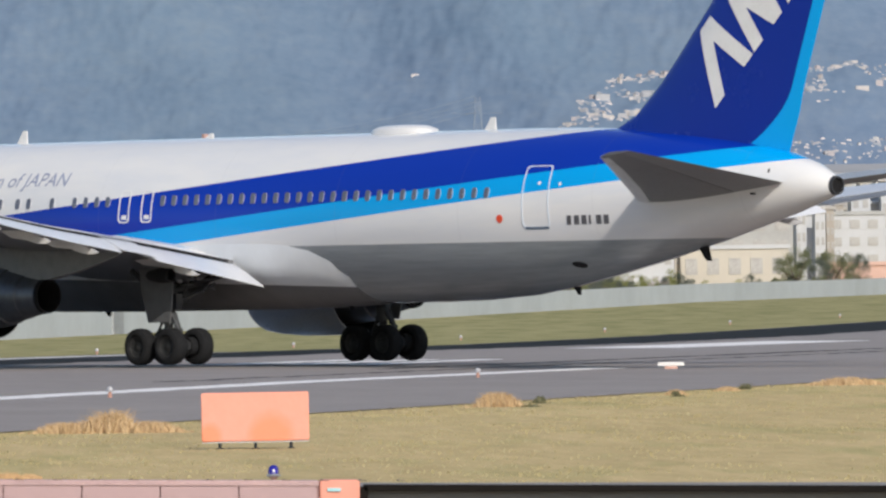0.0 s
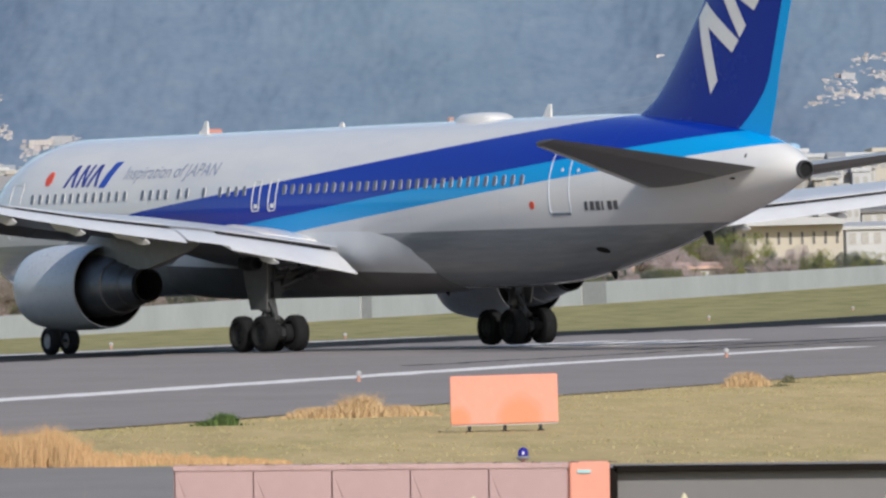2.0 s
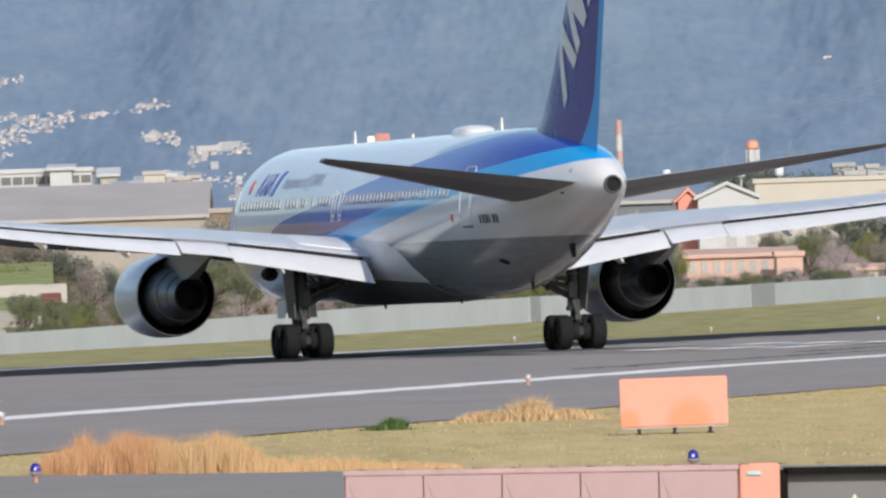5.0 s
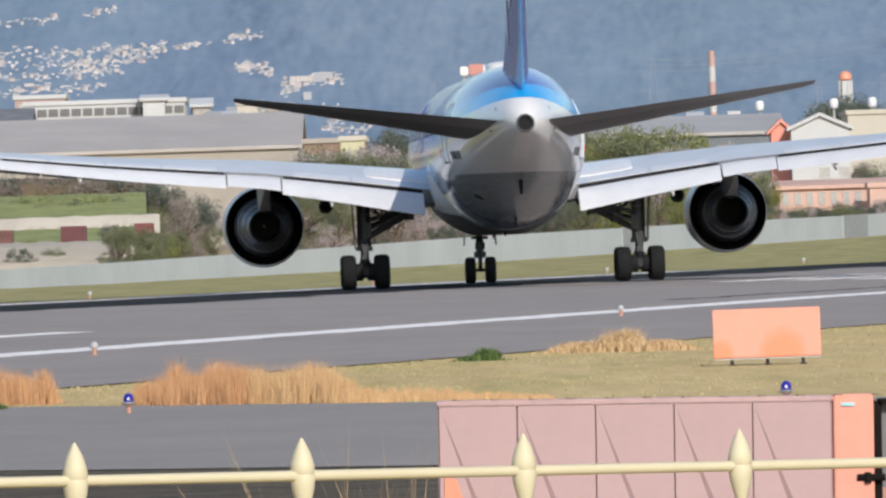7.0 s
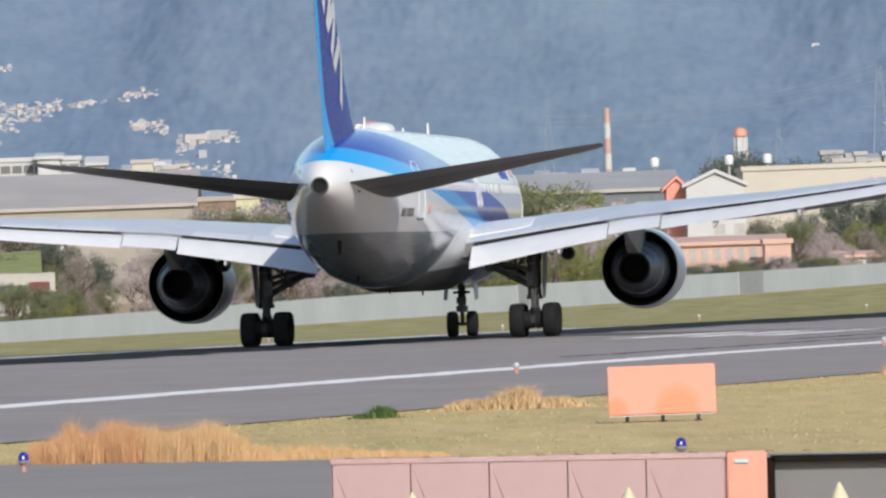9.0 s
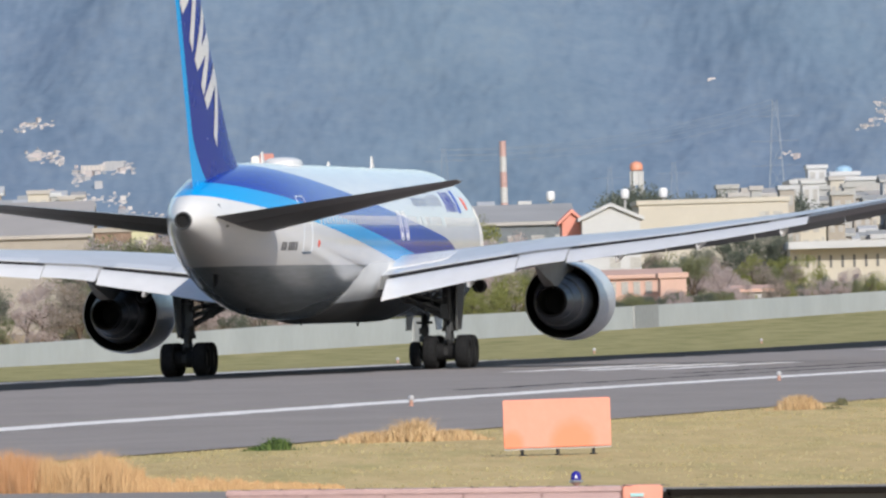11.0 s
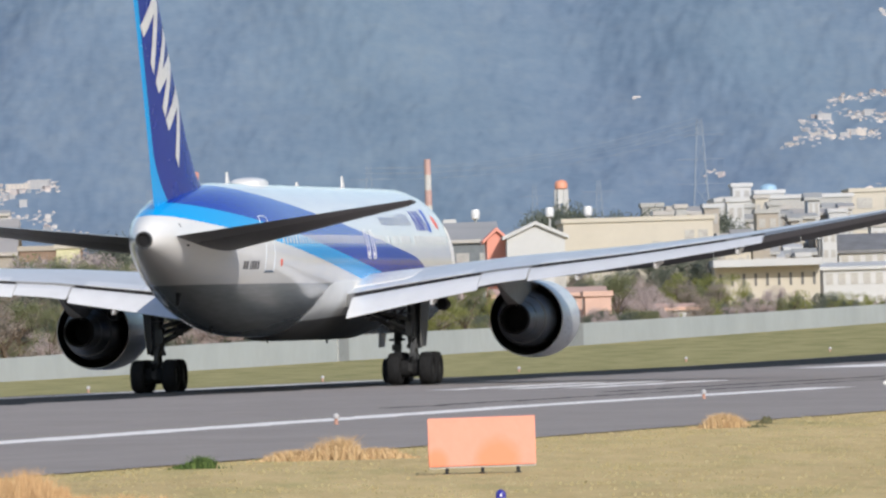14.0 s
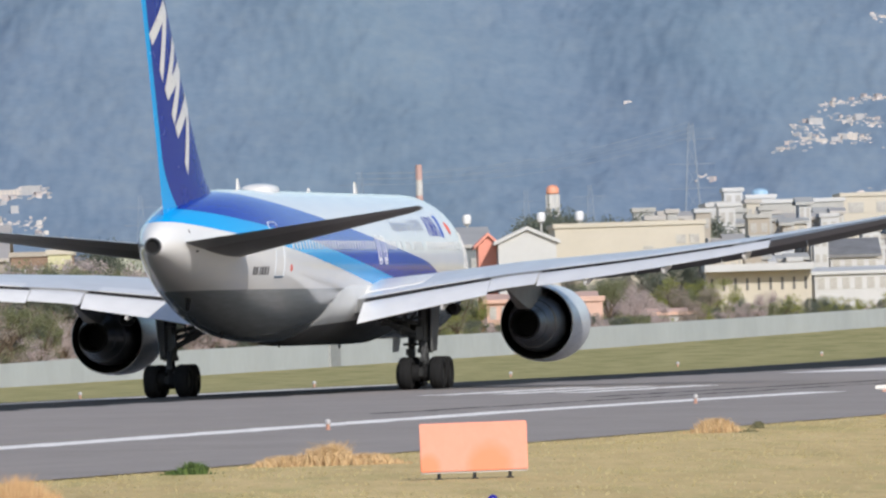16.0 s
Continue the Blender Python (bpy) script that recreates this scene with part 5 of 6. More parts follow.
M_DULLLEAF = random_tint("dull_green_leaf", [(0.1, (0.07, 0.07, 0.04)), (0.5, (0.11, 0.11, 0.06)), (0.9, (0.17, 0.16, 0.09))])
M_TURFBLADE = random_tint("turf_blade", [(0.1, (0.28, 0.245, 0.125)), (0.5, (0.34, 0.29, 0.15)), (0.9, (0.40, 0.335, 0.18))])


def grasses():
    P = lambda u, v: xy(u, v)
    x, y = P(44.2, 217.2)
    blades("straw_heap", [(x + dx, y + dy, n, s, 0.8, h, 0.022, 0.9) for dx, dy, n, s, h in ((0.0, 0, 1800, 0.75, 0.40), (-0.75, -0.3, 1200, 0.7, 0.25), (0.75, 0.2, 1200, 0.7, 0.25), (0.1, 0.2, 500, 0.3, 0.52))], M_STRAW, "heap of cut dry straw at the runway's grass edge", 3)
    for k, (u, v, w, h) in enumerate(((43.8, 262.5, 0.85, 0.38), (44.0, 317.0, 1.7, 0.26), (43.4, 291.0, 0.4, 0.15), (43.2, 301.0, 0.5, 0.14))):
        x, y = P(u, v)
        blades("straw_heap", [(x, y, 1200, w * 0.7, 0.7, h, 0.024, 0.8)], M_STRAW, "low clump of dry straw on the grass edge", 20 + k)
    spots = []
    rnd = random.Random(5)
    for k in range(34):
        px = -4.25 + 3.2 * k / 33 + rnd.uniform(-0.08, 0.08)
        edge = min(1.0, 0.3 + 1.4 * k / 12) * (1.0 if px < -1.75 else max(0.3, 1 - (px + 1.75) * 1.0))
        spots.append((px, 166.0 - 0.85 * px + rnd.uniform(-1.2, 1.2), 560, 0.24, 1.8, (0.67 if px < -2.75 else 0.60) * edge * rnd.uniform(0.7, 1.1), 0.008, 0.45))
    blades("reed_bed", [q for q in spots if q[0] > -2.75], M_PALEREED, "stand of tall straw-coloured dry grass beside the taxiway", 13)
    blades("reed_bed", [q for q in spots if q[0] <= -2.75], M_REED, "stand of tall rust-coloured dry grass beside the taxiway", 6)
    spots = [(-6.72 + 0.22 * k, 174.0 + rnd.uniform(-1, 1), 420, 0.24, 1.4, 0.52 * rnd.uniform(0.7, 1.1), 0.011, 0.3) for k in range(-4, 6)]
    blades("reed_bed", spots, M_REED, "tall pale dry grass at the taxiway's edge", 7)
    spots = [(-1.0 + 0.25 * k, 165.8 - 0.2 * k + rnd.uniform(-1, 2), 420, 0.24, 1.8, 0.24 - 0.016 * k, 0.010, 0.5) for k in range(10)]
    blades("reed_bed", spots, M_PALEREED, "low dry grass thinning into turf", 8)
    x, y = P(43.65, 208.0)
    blades("green_weed", [(x, y, 380, 0.36, 0.4, 0.27, 0.035, 0.9), (x - 0.3, y, 120, 0.3, 0.3, 0.13, 0.04, 1.2)], M_GREENLEAF, "low dark green weed in the dry grass", 9, "weed")
    x, y = -6.1, 167.5
    blades("green_weed", [(x, y, 160, 0.2, 0.3, 0.14, 0.03, 0.9)], M_GREENLEAF, "small green weed among dry reeds", 12, "weed")
    # ragged turf on the strip between taxiway and runway
    spots = []
    for k in range(2600):
        u, v = 42.2 + 38 * rnd.random() ** 1.5, 130 + 280 * rnd.random()
        x, y = P(u, v)
        if y < 163.8 - 1.09 * x:
            continue
        spots.append((x, y, 30, 1.6, 2.2, rnd.uniform(0.03, 0.065), 0.024, 0.8))
    for k in range(260):
        u, v = 42.2 + rnd.random() ** 2 * 1.2, rnd.uniform(150, 340)
        x, y = P(u, v)
        spots.append((x, y, 16, 0.5, 0.6, 0.035, 0.025, 0.8))
    for k in range(120):
        x = rnd.uniform(-8, 8)
        spots.append((x, 163.5 - 1.09 * x + rnd.random(), 14, 0.25, 0.4, 0.05, 0.02, 0.8))
    blades("turf_tufts", spots, M_TURFBLADE, "short uneven tufts of dry turf", 10)
    for k, (u, v, w, h) in enumerate(((43.7, 288.9, 0.12, 0.15), (44.3, 285.5, 0.22, 0.1), (43.0, 305.5, 0.2, 0.2), (42.4, 277.0, 0.16, 0.16), (43.4, 270.5, 0.3, 0.1), (44.6, 262.0, 0.3, 0.09))):
        x, y = P(u, v)
        blades("green_weed", [(x, y, 120, w, 0.3, h, 0.03, 0.9)], M_DULLLEAF, "small dull green weed on the runway's grass edge", 60 + k, "weed")
    # reeds between the eye's railing and the taxiway
    spots = [(-0.46, 44.0, 3, 0.2, 0.3, 1.72, 0.005, 0.35), (-0.42, 44.5, 170, 0.38, 0.4, 1.58, 0.005, 0.55), (-0.16, 45.0, 120, 0.22, 0.3, 1.55, 0.005, 0.55), (-0.3, 44.6, 150, 0.45, 0.3, 1.42, 0.006, 0.8)]
    blades("dry_reeds", spots, M_STRAW, "thin dry weed stems behind the railing", 11)


back_of_sign()
taxi_light()
runway_lights()
marker_board()
cabinet_sign()
fence()
grasses()


# ---- trees ----
def tree(name, h, spread, mat, seed, label, leaves=900, size=0.32, trunk=True, low=0.25):
    rnd = random.Random(seed)
    t = new(name)
    tagged(t, label, "tree", "trees beyond the wall")
    bm = bmesh.new()
    r = 0.035 * h
    tube(bm, (0, 0, -0.2), (0.05 * h * rnd.uniform(-1, 1), 0, h * 0.4), r, r * 0.6, 8)
    tips = []
    for k in range(9):
        a = 2 * math.pi * k / 9 + rnd.uniform(-0.3, 0.3)
        z0 = h * rnd.uniform(0.2, 0.45)
        ln = spread * rnd.uniform(0.45, 0.9)
        q = (math.cos(a) * ln, math.sin(a) * ln, h * rnd.uniform(0.45, 0.9))
        tube(bm, (0, 0, z0), q, r * 0.4, r * 0.1, 6)
        tips.append(q)
    tips.append((0, 0, h * 0.92))
    part("trunk", bm, M_BARK, t)
    verts, faces = [], []
    clumps = []
    for k in range(34):
        b = rnd.choice(tips)
        if k < 10:
            a = rnd.uniform(0, 2 * math.pi)
            clumps.append((math.cos(a) * spread * rnd.uniform(0.3, 0.8), math.sin(a) * spread * rnd.uniform(0.3, 0.8), h * rnd.uniform(low, 0.4), spread * rnd.uniform(0.2, 0.36)))
            continue
        clumps.append((b[0] * rnd.uniform(0.5, 1.1) + rnd.gauss(0, spread * 0.16), b[1] * rnd.uniform(0.5, 1.1) + rnd.gauss(0, spread * 0.16), max(h * low, min(h * 0.97, b[2] + rnd.gauss(0, h * 0.12))), spread * rnd.uniform(0.18, 0.36)))
    for _ in range(leaves):
        cx, cy, cz, cr = rnd.choice(clumps)
        d = Vector((rnd.gauss(0, 1), rnd.gauss(0, 1), rnd.gauss(0, 0.8)))
        d = d.normalized() * cr * rnd.random() ** 0.4
        c = Vector((cx, cy, cz)) + d
        n = Vector((rnd.gauss(0, 1), rnd.gauss(0, 1), rnd.gauss(0.4, 1))).normalized()
        u = n.orthogonal().normalized() * size * rnd.uniform(0.5, 1.2)
        v = n.cross(u) * rnd.uniform(0.5, 0.9)
        i = len(verts)
        verts += [c - u, c - v * 0.6, c + u, c + v * 0.6]
        faces.append((i, i + 1, i + 2, i + 3))
    raw("crown", verts, faces, mat, t)
    return t


M_BARK = simple("tree_bark", (0.10, 0.075, 0.055), 0.9, vary=0.3, scale=4)
# leaf colours here are shifted towards grey for distance haze
M_LEAF_A = foliage("olive_foliage", [(0.1, (0.170, 0.190, 0.115)), (0.5, (0.225, 0.243, 0.14)), (0.9, (0.288, 0.300, 0.17))])
M_LEAF_B = foliage("deep_green_foliage", [(0.1, (0.122, 0.145, 0.122)), (0.5, (0.152, 0.175, 0.141)), (0.9, (0.192, 0.214, 0.167))])
M_LEAF_C = foliage("cherry_blossom", [(0.1, (0.42, 0.355, 0.35)), (0.5, (0.53, 0.45, 0.445)), (0.9, (0.64, 0.56, 0.55))])
M_LEAF_D = foliage("bare_brown_twigs", [(0.1, (0.27, 0.235, 0.205)), (0.5, (0.35, 0.30, 0.265)), (0.9, (0.43, 0.375, 0.33))])
M_LEAF_E = foliage("spring_green_foliage", [(0.1, (0.206, 0.230, 0.09)), (0.5, (0.274, 0.293, 0.105)), (0.9, (0.348, 0.358, 0.13))])


def plant_trees():
    kinds = {}
    for key, mat, label in (("olive", M_LEAF_A, "olive-green broadleaf tree beyond the perimeter wall"), ("deep", M_LEAF_B, "dark green evergreen tree beyond the perimeter wall"), ("cherry", M_LEAF_C, "pale pink cherry tree in blossom beyond the wall"), ("brown", M_LEAF_D, "bare brown tree beyond the perimeter wall"), ("spring", M_LEAF_E, "fresh yellow-green tree beyond the perimeter wall")):
        kinds[key] = [lambda m, k=key, mt=mat, lb=label, s=s: (k, mt, lb, s) for s in (1, 2)]
    made = {}
    rnd = random.Random(77)

    def put(kind, az, d, top, wide=1.0):
        """A tree at a bearing and distance whose top stands at an angle over the eye."""
        v = rnd.randint(0, 1)
        d = max(d, wall_d(az) + rnd.uniform(28, 60))
        k, mat, label, s = kinds[kind][v](None)
        x, y = spot(az, d)
        z = on_ground(x, y)
        hgt = EYE[2] + d * math.tan(radians(top)) - z
        if (kind, v) not in made:
            made[kind, v] = tree("tree", 6.0, 2.7, mat, len(made) + 11, label, 8000, 0.10, low=0.04)
            made[kind, v].matrix_basis = pose(x, y, z, 0, 0, rnd.uniform(0, 360))
            made[kind, v].scale = (hgt / 6.0 * wide, hgt / 6.0 * wide, hgt / 6.0)
            return
        t = copy_thing(made[kind, v], pose(x, y, z, 0, 0, rnd.uniform(0, 360)))
        t.scale = (hgt / 6.0 * wide, hgt / 6.0 * wide, hgt / 6.0)

    def row(kinds_, a0, a1, n, d0, d1, t0, t1, wide=1.0):
        for i in range(n):
            for rep in range(2 if i % 5 == 0 else 1):
              put(rnd.choice(kinds_), a0 + (a1 - a0) * (i + rnd.uniform(0.1, 0.9)) / n, rnd.uniform(d0, d1), rnd.uniform(t0 - 0.3 * (t1 - t0) * (1 + rep), t1 - 0.015), wide * rnd.uniform(0.75, 1.3))

    row(["cherry", "brown", "brown", "olive"], -1.22, -0.45, 11, 690, 760, 0.10, 0.25)
    row(["brown", "cherry", "deep"], -0.45, 0.3, 9, 720, 800, 0.10, 0.24)
    row(["olive", "brown"], -1.5, -1.18, 5, 660, 690, 0.03, 0.12)
    row(["deep"], -0.27, -0.14, 2, 870, 890, 0.44, 0.50, 0.6)
    row(["olive", "brown", "deep", "cherry"], -0.68, 0.0, 8, 800, 840, 0.28, 0.40)
    row(["cherry", "brown", "olive"], -0.66, -0.28, 6, 835, 850, 0.38, 0.425)
    row(["olive", "deep"], -0.1, 0.7, 9, 860, 930, 0.36, 0.47)
    row(["spring", "spring", "olive"], 0.66, 1.12, 8, 830, 870, 0.40, 0.48)
    row(["cherry"], 1.0, 1.36, 5, 800, 830, 0.34, 0.42)
    row(["deep", "olive"], 0.1, 0.75, 8, 740, 800, 0.12, 0.28)
    row(["deep", "olive", "spring"], 0.75, 1.5, 10, 740, 800, 0.12, 0.27)
    row(["deep", "cherry", "olive"], 1.45, 2.1, 11, 720, 760, 0.06, 0.125)
    row(["olive", "cherry", "cherry", "deep", "brown"], 1.5, 2.3, 11, 890, 910, 0.20, 0.29)
    row(["deep"], 1.74, 2.04, 4, 1010, 1060, 0.53, 0.585, 0.8)
    row(["deep"], 2.05, 2.6, 5, 1010, 1060, 0.50, 0.54)
    row(["cherry", "brown", "cherry"], 1.9, 2.38, 7, 730, 770, 0.09, 0.175)
    row(["deep"], 2.30, 2.58, 3, 940, 960, 0.33, 0.375, 0.7)
    row(["deep"], 2.08, 2.26, 2, 940, 960, 0.27, 0.32, 0.7)
    row(["olive", "brown", "spring"], 2.38, 2.66, 6, 905, 925, 0.21, 0.265)
    row(["cherry"], 2.07, 2.32, 6, 895, 910, 0.18, 0.225)
    row(["deep", "olive"], 1.62, 2.28, 16, 740, 760, 0.075, 0.115, 1.5)
    row(["brown", "olive"], 2.5, 2.6, 2, 740, 780, 0.1, 0.17)
    row(["cherry"], 2.79, 2.93, 3, 740, 760, 0.17, 0.225)
    row(["cherry", "spring", "cherry", "olive"], 2.03, 2.6, 9, 740, 770, 0.06, 0.11)
    row(["cherry", "deep", "spring", "olive"], 2.6, 3.45, 14, 740, 770, 0.10, 0.175)
    row(["spring", "cherry", "olive"], 2.55, 3.0, 7, 740, 780, 0.09, 0.16)
    row(["spring", "deep", "spring"], 2.95, 3.5, 10, 740, 790, 0.11, 0.18)
    row(["olive", "spring", "deep"], 3.1, 4.25, 26, 720, 800, 0.08, 0.15)
    row(["olive", "deep"], 3.93, 4.32, 5, 760, 800, 0.18, 0.28)
    row(["deep", "olive"], 4.25, 4.9, 6, 760, 820, 0.10, 0.2)
    row(["deep", "olive", "brown"], -2.4, -1.4, 10, 640, 660, -0.02, 0.03)
    row(["spring", "olive"], -1.5, -1.18, 8, 655, 685, 0.03, 0.11)
    row(["spring", "olive"], -2.4, -1.5, 9, 690, 692, 0.08, 0.12)
    row(["brown", "deep"], -1.42, -1.1, 6, 730, 760, 0.2, 0.3)
    row(["spring", "olive"], -2.4, -1.36, 16, 706, 716, 0.20, 0.262)
    row(["brown", "deep", "brown"], -2.4, -1.3, 16, 722, 726, 0.29, 0.345)
    row(["olive", "spring", "deep"], -1.52, -1.3, 5, 632, 645, 0.0, 0.11)
    row(["spring", "olive"], -2.4, -1.45, 10, 664, 670, 0.03, 0.065)


plant_trees()


# ---- buildings beyond the wall ----
# wall colours and far window glass are toned down for distance haze
M_ROOFGREY = simple("grey_sheet_roof", (0.385, 0.37, 0.36), 0.6, vary=0.12, scale=0.2)
M_WARMROOF = simple("weathered_sheet_roof", (0.405, 0.375, 0.355), 0.7, vary=0.12, scale=0.2)
# dark colour standing in for the shade inside openings
M_SHADE = simple("shaded_opening", (0.13, 0.13, 0.135), 0.5)
M_BEIGE = simple("beige_plaster", (0.34, 0.31, 0.275), 0.85, vary=0.1, scale=0.3)
M_WHITEWALL = simple("white_plaster", (0.475, 0.488, 0.51), 0.8, vary=0.08, scale=0.3)
M_YELLOWWALL = simple("cream_yellow_wall", (0.475, 0.445, 0.39), 0.8, vary=0.07, scale=0.3)
M_PINKWALL = simple("salmon_wall", (0.56, 0.375, 0.315), 0.8, vary=0.12, scale=0.3)
M_GREYWALL = simple("grey_concrete_wall", (0.37, 0.375, 0.375), 0.85, vary=0.12, scale=0.3)
M_DARKROOF = simple("dark_tile_roof", (0.16, 0.165, 0.18), 0.7, vary=0.25, scale=1.0)
M_BROWNROOF = simple("brown_tile_roof", (0.22, 0.15, 0.11), 0.7, vary=0.25, scale=1.0)
M_GLASSFAR = simple("haze_paled_glass", (0.39, 0.385, 0.38), 0.25, vary=0.3, scale=1.0)
M_REDROOF = simple("red_sheet_roof", (0.66, 0.27, 0.21), 0.5, vary=0.1, scale=0.5)
M_EARTH = simple("brown_earth_hedge", (0.13, 0.095, 0.06), 0.95, vary=0.3, scale=0.6)
M_BANK = simple("green_bank", (0.24, 0.26, 0.085), 0.95, vary=0.35, scale=0.5)


def gable(bm, x0, x1, y0, y1, z0, z1, along="x", over=0.3):
    """A pitched roof with thickness over a rectangle."""
    x0, x1, y0, y1 = x0 - over, x1 + over, y0 - over, y1 + over
    if along == "x":
        ym = (y0 + y1) / 2
        prof = [(y0, z0), (ym, z1), (y1, z0), (y1, z0 - 0.25), (ym, z1 - 0.25), (y0, z0 - 0.25)]
        loft(bm, [[(x, p, q) for p, q in prof] for x in (x0, x1)])
    else:
        xm = (x0 + x1) / 2
        prof = [(x0, z0), (xm, z1), (x1, z0), (x1, z0 - 0.25), (xm, z1 - 0.25), (x0, z0 - 0.25)]
        loft(bm, [[(p, y, q) for p, q in prof] for y in (y0, y1)])


def building(name, az0, az1, top, d, depth, wall_mat, label, roof=None, ridge=None, along="x", storeys=1, bays=4, win=True, parapet=True, z_foot=None, category="building", win_h=None, sill_from=0.3, tiny=(), eave=0.15, glass=None, win_w=0.55):
    """A block between two bearings whose eaves stand at an angle over the eye; windows on its face."""
    d = max(d, wall_d(min(az1, 4.6)) + 45 + 0.5 * max(0.0, d - 760))
    xa, xb = spot(az0, d)[0], spot(az1, d)[0]
    w = xb - xa
    zg = on_ground((xa + xb) / 2, d) if z_foot is None else z_foot
    h = EYE[2] + d * math.tan(radians(top)) - zg
    b = new(name)
    b.matrix_basis = pose((xa + xb) / 2, d, zg)
    tagged(b, label, category)
    bm = bmesh.new()
    box(bm, (0, depth / 2, -1.0), (w, depth, h + 1.0))
    if ridge is not None and along == "y":
        rz = EYE[2] + d * math.tan(radians(ridge)) - zg
        loft(bm, [[(-w / 2, y, h), (0, y, rz - 0.3), (w / 2, y, h)] for y in (0.0, depth)])
    part("wall", bm, wall_mat, b, smooth=False)
    bm = bmesh.new()
    if ridge is not None:
        rz = EYE[2] + (d + (depth / 2 if along == "x" else 0)) * math.tan(radians(ridge)) - zg
        gable(bm, -w / 2, w / 2, 0, depth, h, rz, along)
    else:
        box(bm, (0, depth / 2 - eave + 0.15, h), (w + 0.3, depth + 0.3, 0.35 + 0.2 * (eave > 0.5)))
    part("roof", bm, roof or wall_mat, b, smooth=False)
    for fx, fz in tiny:
        bm = bmesh.new()
        box(bm, (-w / 2 + w * fx, -0.02, h * fz), (0.75, 0.08, 0.7))
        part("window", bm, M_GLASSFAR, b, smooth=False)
    if win:
        usable = h * (1 - sill_from)
        sh = usable / storeys
        ww, wh = w / bays * win_w, win_h or sh * 0.5
        first = None
        for s in range(storeys):
            for k in range(bays):
                m = pose(-w / 2 + w * (k + 0.5) / bays, -0.02, h * sill_from + sh * s + sh * 0.22)
                if first is None:
                    bm = bmesh.new()
                    box(bm, (0, 0, 0), (ww, 0.08, wh))
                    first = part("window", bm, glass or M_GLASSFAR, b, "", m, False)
                else:
                    again(first, m, b)
    return b


def build_blocks():
    building("warehouse", -3.0, -0.65, 0.452, 900, 34, M_BEIGE, "long beige warehouse with a broad grey sheet roof", M_WARMROOF, 0.605, win=False)
    building("office_block", -1.905, -1.168, 0.668, 1010, 12, M_WHITEWALL, "long white building with a row of dark windows", M_WHITEWALL, None, storeys=1, bays=14, sill_from=0.895, win_h=0.62, win_w=0.84, glass=M_SHADE)
    building("office_block", -1.36, -1.26, 0.69, 1008, 10, M_WHITEWALL, "white stair tower with a low pitched top", M_WHITEWALL, 0.705, win=False)
    building("apartment_building", -1.95, -1.72, 0.70, 1060, 10, simple("brick_red_wall", (0.36, 0.265, 0.26), 0.8), "reddish-brown apartment building with a white roof", M_WHITEWALL, None, storeys=1, bays=3, sill_from=0.9)
    building("house", -2.3, -1.885, 0.60, 985, 9, M_BEIGE, "beige house with dark blue tiled roof", M_DARKROOF, 0.66, storeys=3, bays=3)
    building("shed", -0.625, -0.335, 0.455, 880, 10, M_BROWNROOF, "brown flat-roofed shed beyond the wall", M_BEIGE, None, storeys=1, bays=3, sill_from=0.6)
    building("house", -0.455, -0.346, 0.462, 868, 6, simple("lime_wall", (0.48, 0.47, 0.31), 0.8), "pale yellow-green box-shaped house", M_YELLOWWALL, None, storeys=2, bays=2)
    # this hall's wall is coloured dark for the shade under its roof
    building("factory_hall", 0.60, 1.58, 0.447, 905, 26, simple("shaded_hall_wall", (0.15, 0.17, 0.19), 0.8), "long grey hall with a pale grey sheet roof", M_ROOFGREY, 0.527, win=True, storeys=1, bays=9, sill_from=0.5)
    building("annex", 1.53, 1.622, 0.44, 884, 6, M_REDROOF, "orange-red annex with pitched roof", M_REDROOF, 0.5, "y", win=False)
    building("house", 1.622, 1.89, 0.455, 880, 12, M_WHITEWALL, "white house with a gabled front", M_WHITEWALL, 0.523, "y", win=False, tiny=((0.55, 0.5), (0.9, 0.5), (0.96, 0.68)))
    building("warehouse", 1.885, 2.575, 0.508, 950, 16, M_YELLOWWALL, "cream-yellow warehouse with a flat roof", M_YELLOWWALL, None, win=False, tiny=((0.93, 0.82), (0.84, 0.82), (0.62, 0.72)))
    building("apartment_building", 2.59, 2.83, 0.585, 1100, 14, M_WHITEWALL, "white apartment building with many windows", M_WHITEWALL, None, storeys=5, bays=8)
    building("apartment_building", 2.84, 3.22, 0.592, 1090, 14, M_GREYWALL, "grey apartment building with balconies", M_WHITEWALL, None, storeys=5, bays=14)
    building("apartment_building", 3.21, 3.60, 0.612, 1080, 12, M_YELLOWWALL, "cream stair block with plain wall", M_YELLOWWALL, None, storeys=4, bays=3)
    building("clubhouse", 2.575, 3.06, 0.283, 800, 9, M_YELLOWWALL, "cream flat-roofed two-storey building with deep eaves", M_WHITEWALL, None, storeys=2, bays=9, sill_from=0.15, eave=1.6, win_w=0.22, glass=M_SHADE)
    building("clubhouse", 3.075, 3.42, 0.27, 806, 9, M_WHITEWALL, "white low building with dark windows", M_WHITEWALL, 0.29, storeys=2, bays=6, sill_from=0.15)
    building("house", 3.15, 3.37, 0.345, 900, 8, M_WHITEWALL, "white house with dark tiled roof", M_DARKROOF, 0.42, storeys=3, bays=4)
    building("shed", 1.56, 2.06, 0.188, 800, 7, M_PINKWALL, "salmon-coloured long low building", M_PINKWALL, 0.214, storeys=1, bays=9, sill_from=0.45)
    building("shed", 1.975, 2.095, 0.168, 780, 5, M_PINKWALL, "small salmon shed near the wall", M_PINKWALL, None, win=False)
    building("shed", 2.29, 2.53, 0.108, 770, 5, M_WHITEWALL, "low white shed under blossom trees", M_PINKWALL, 0.124, storeys=1, bays=5)
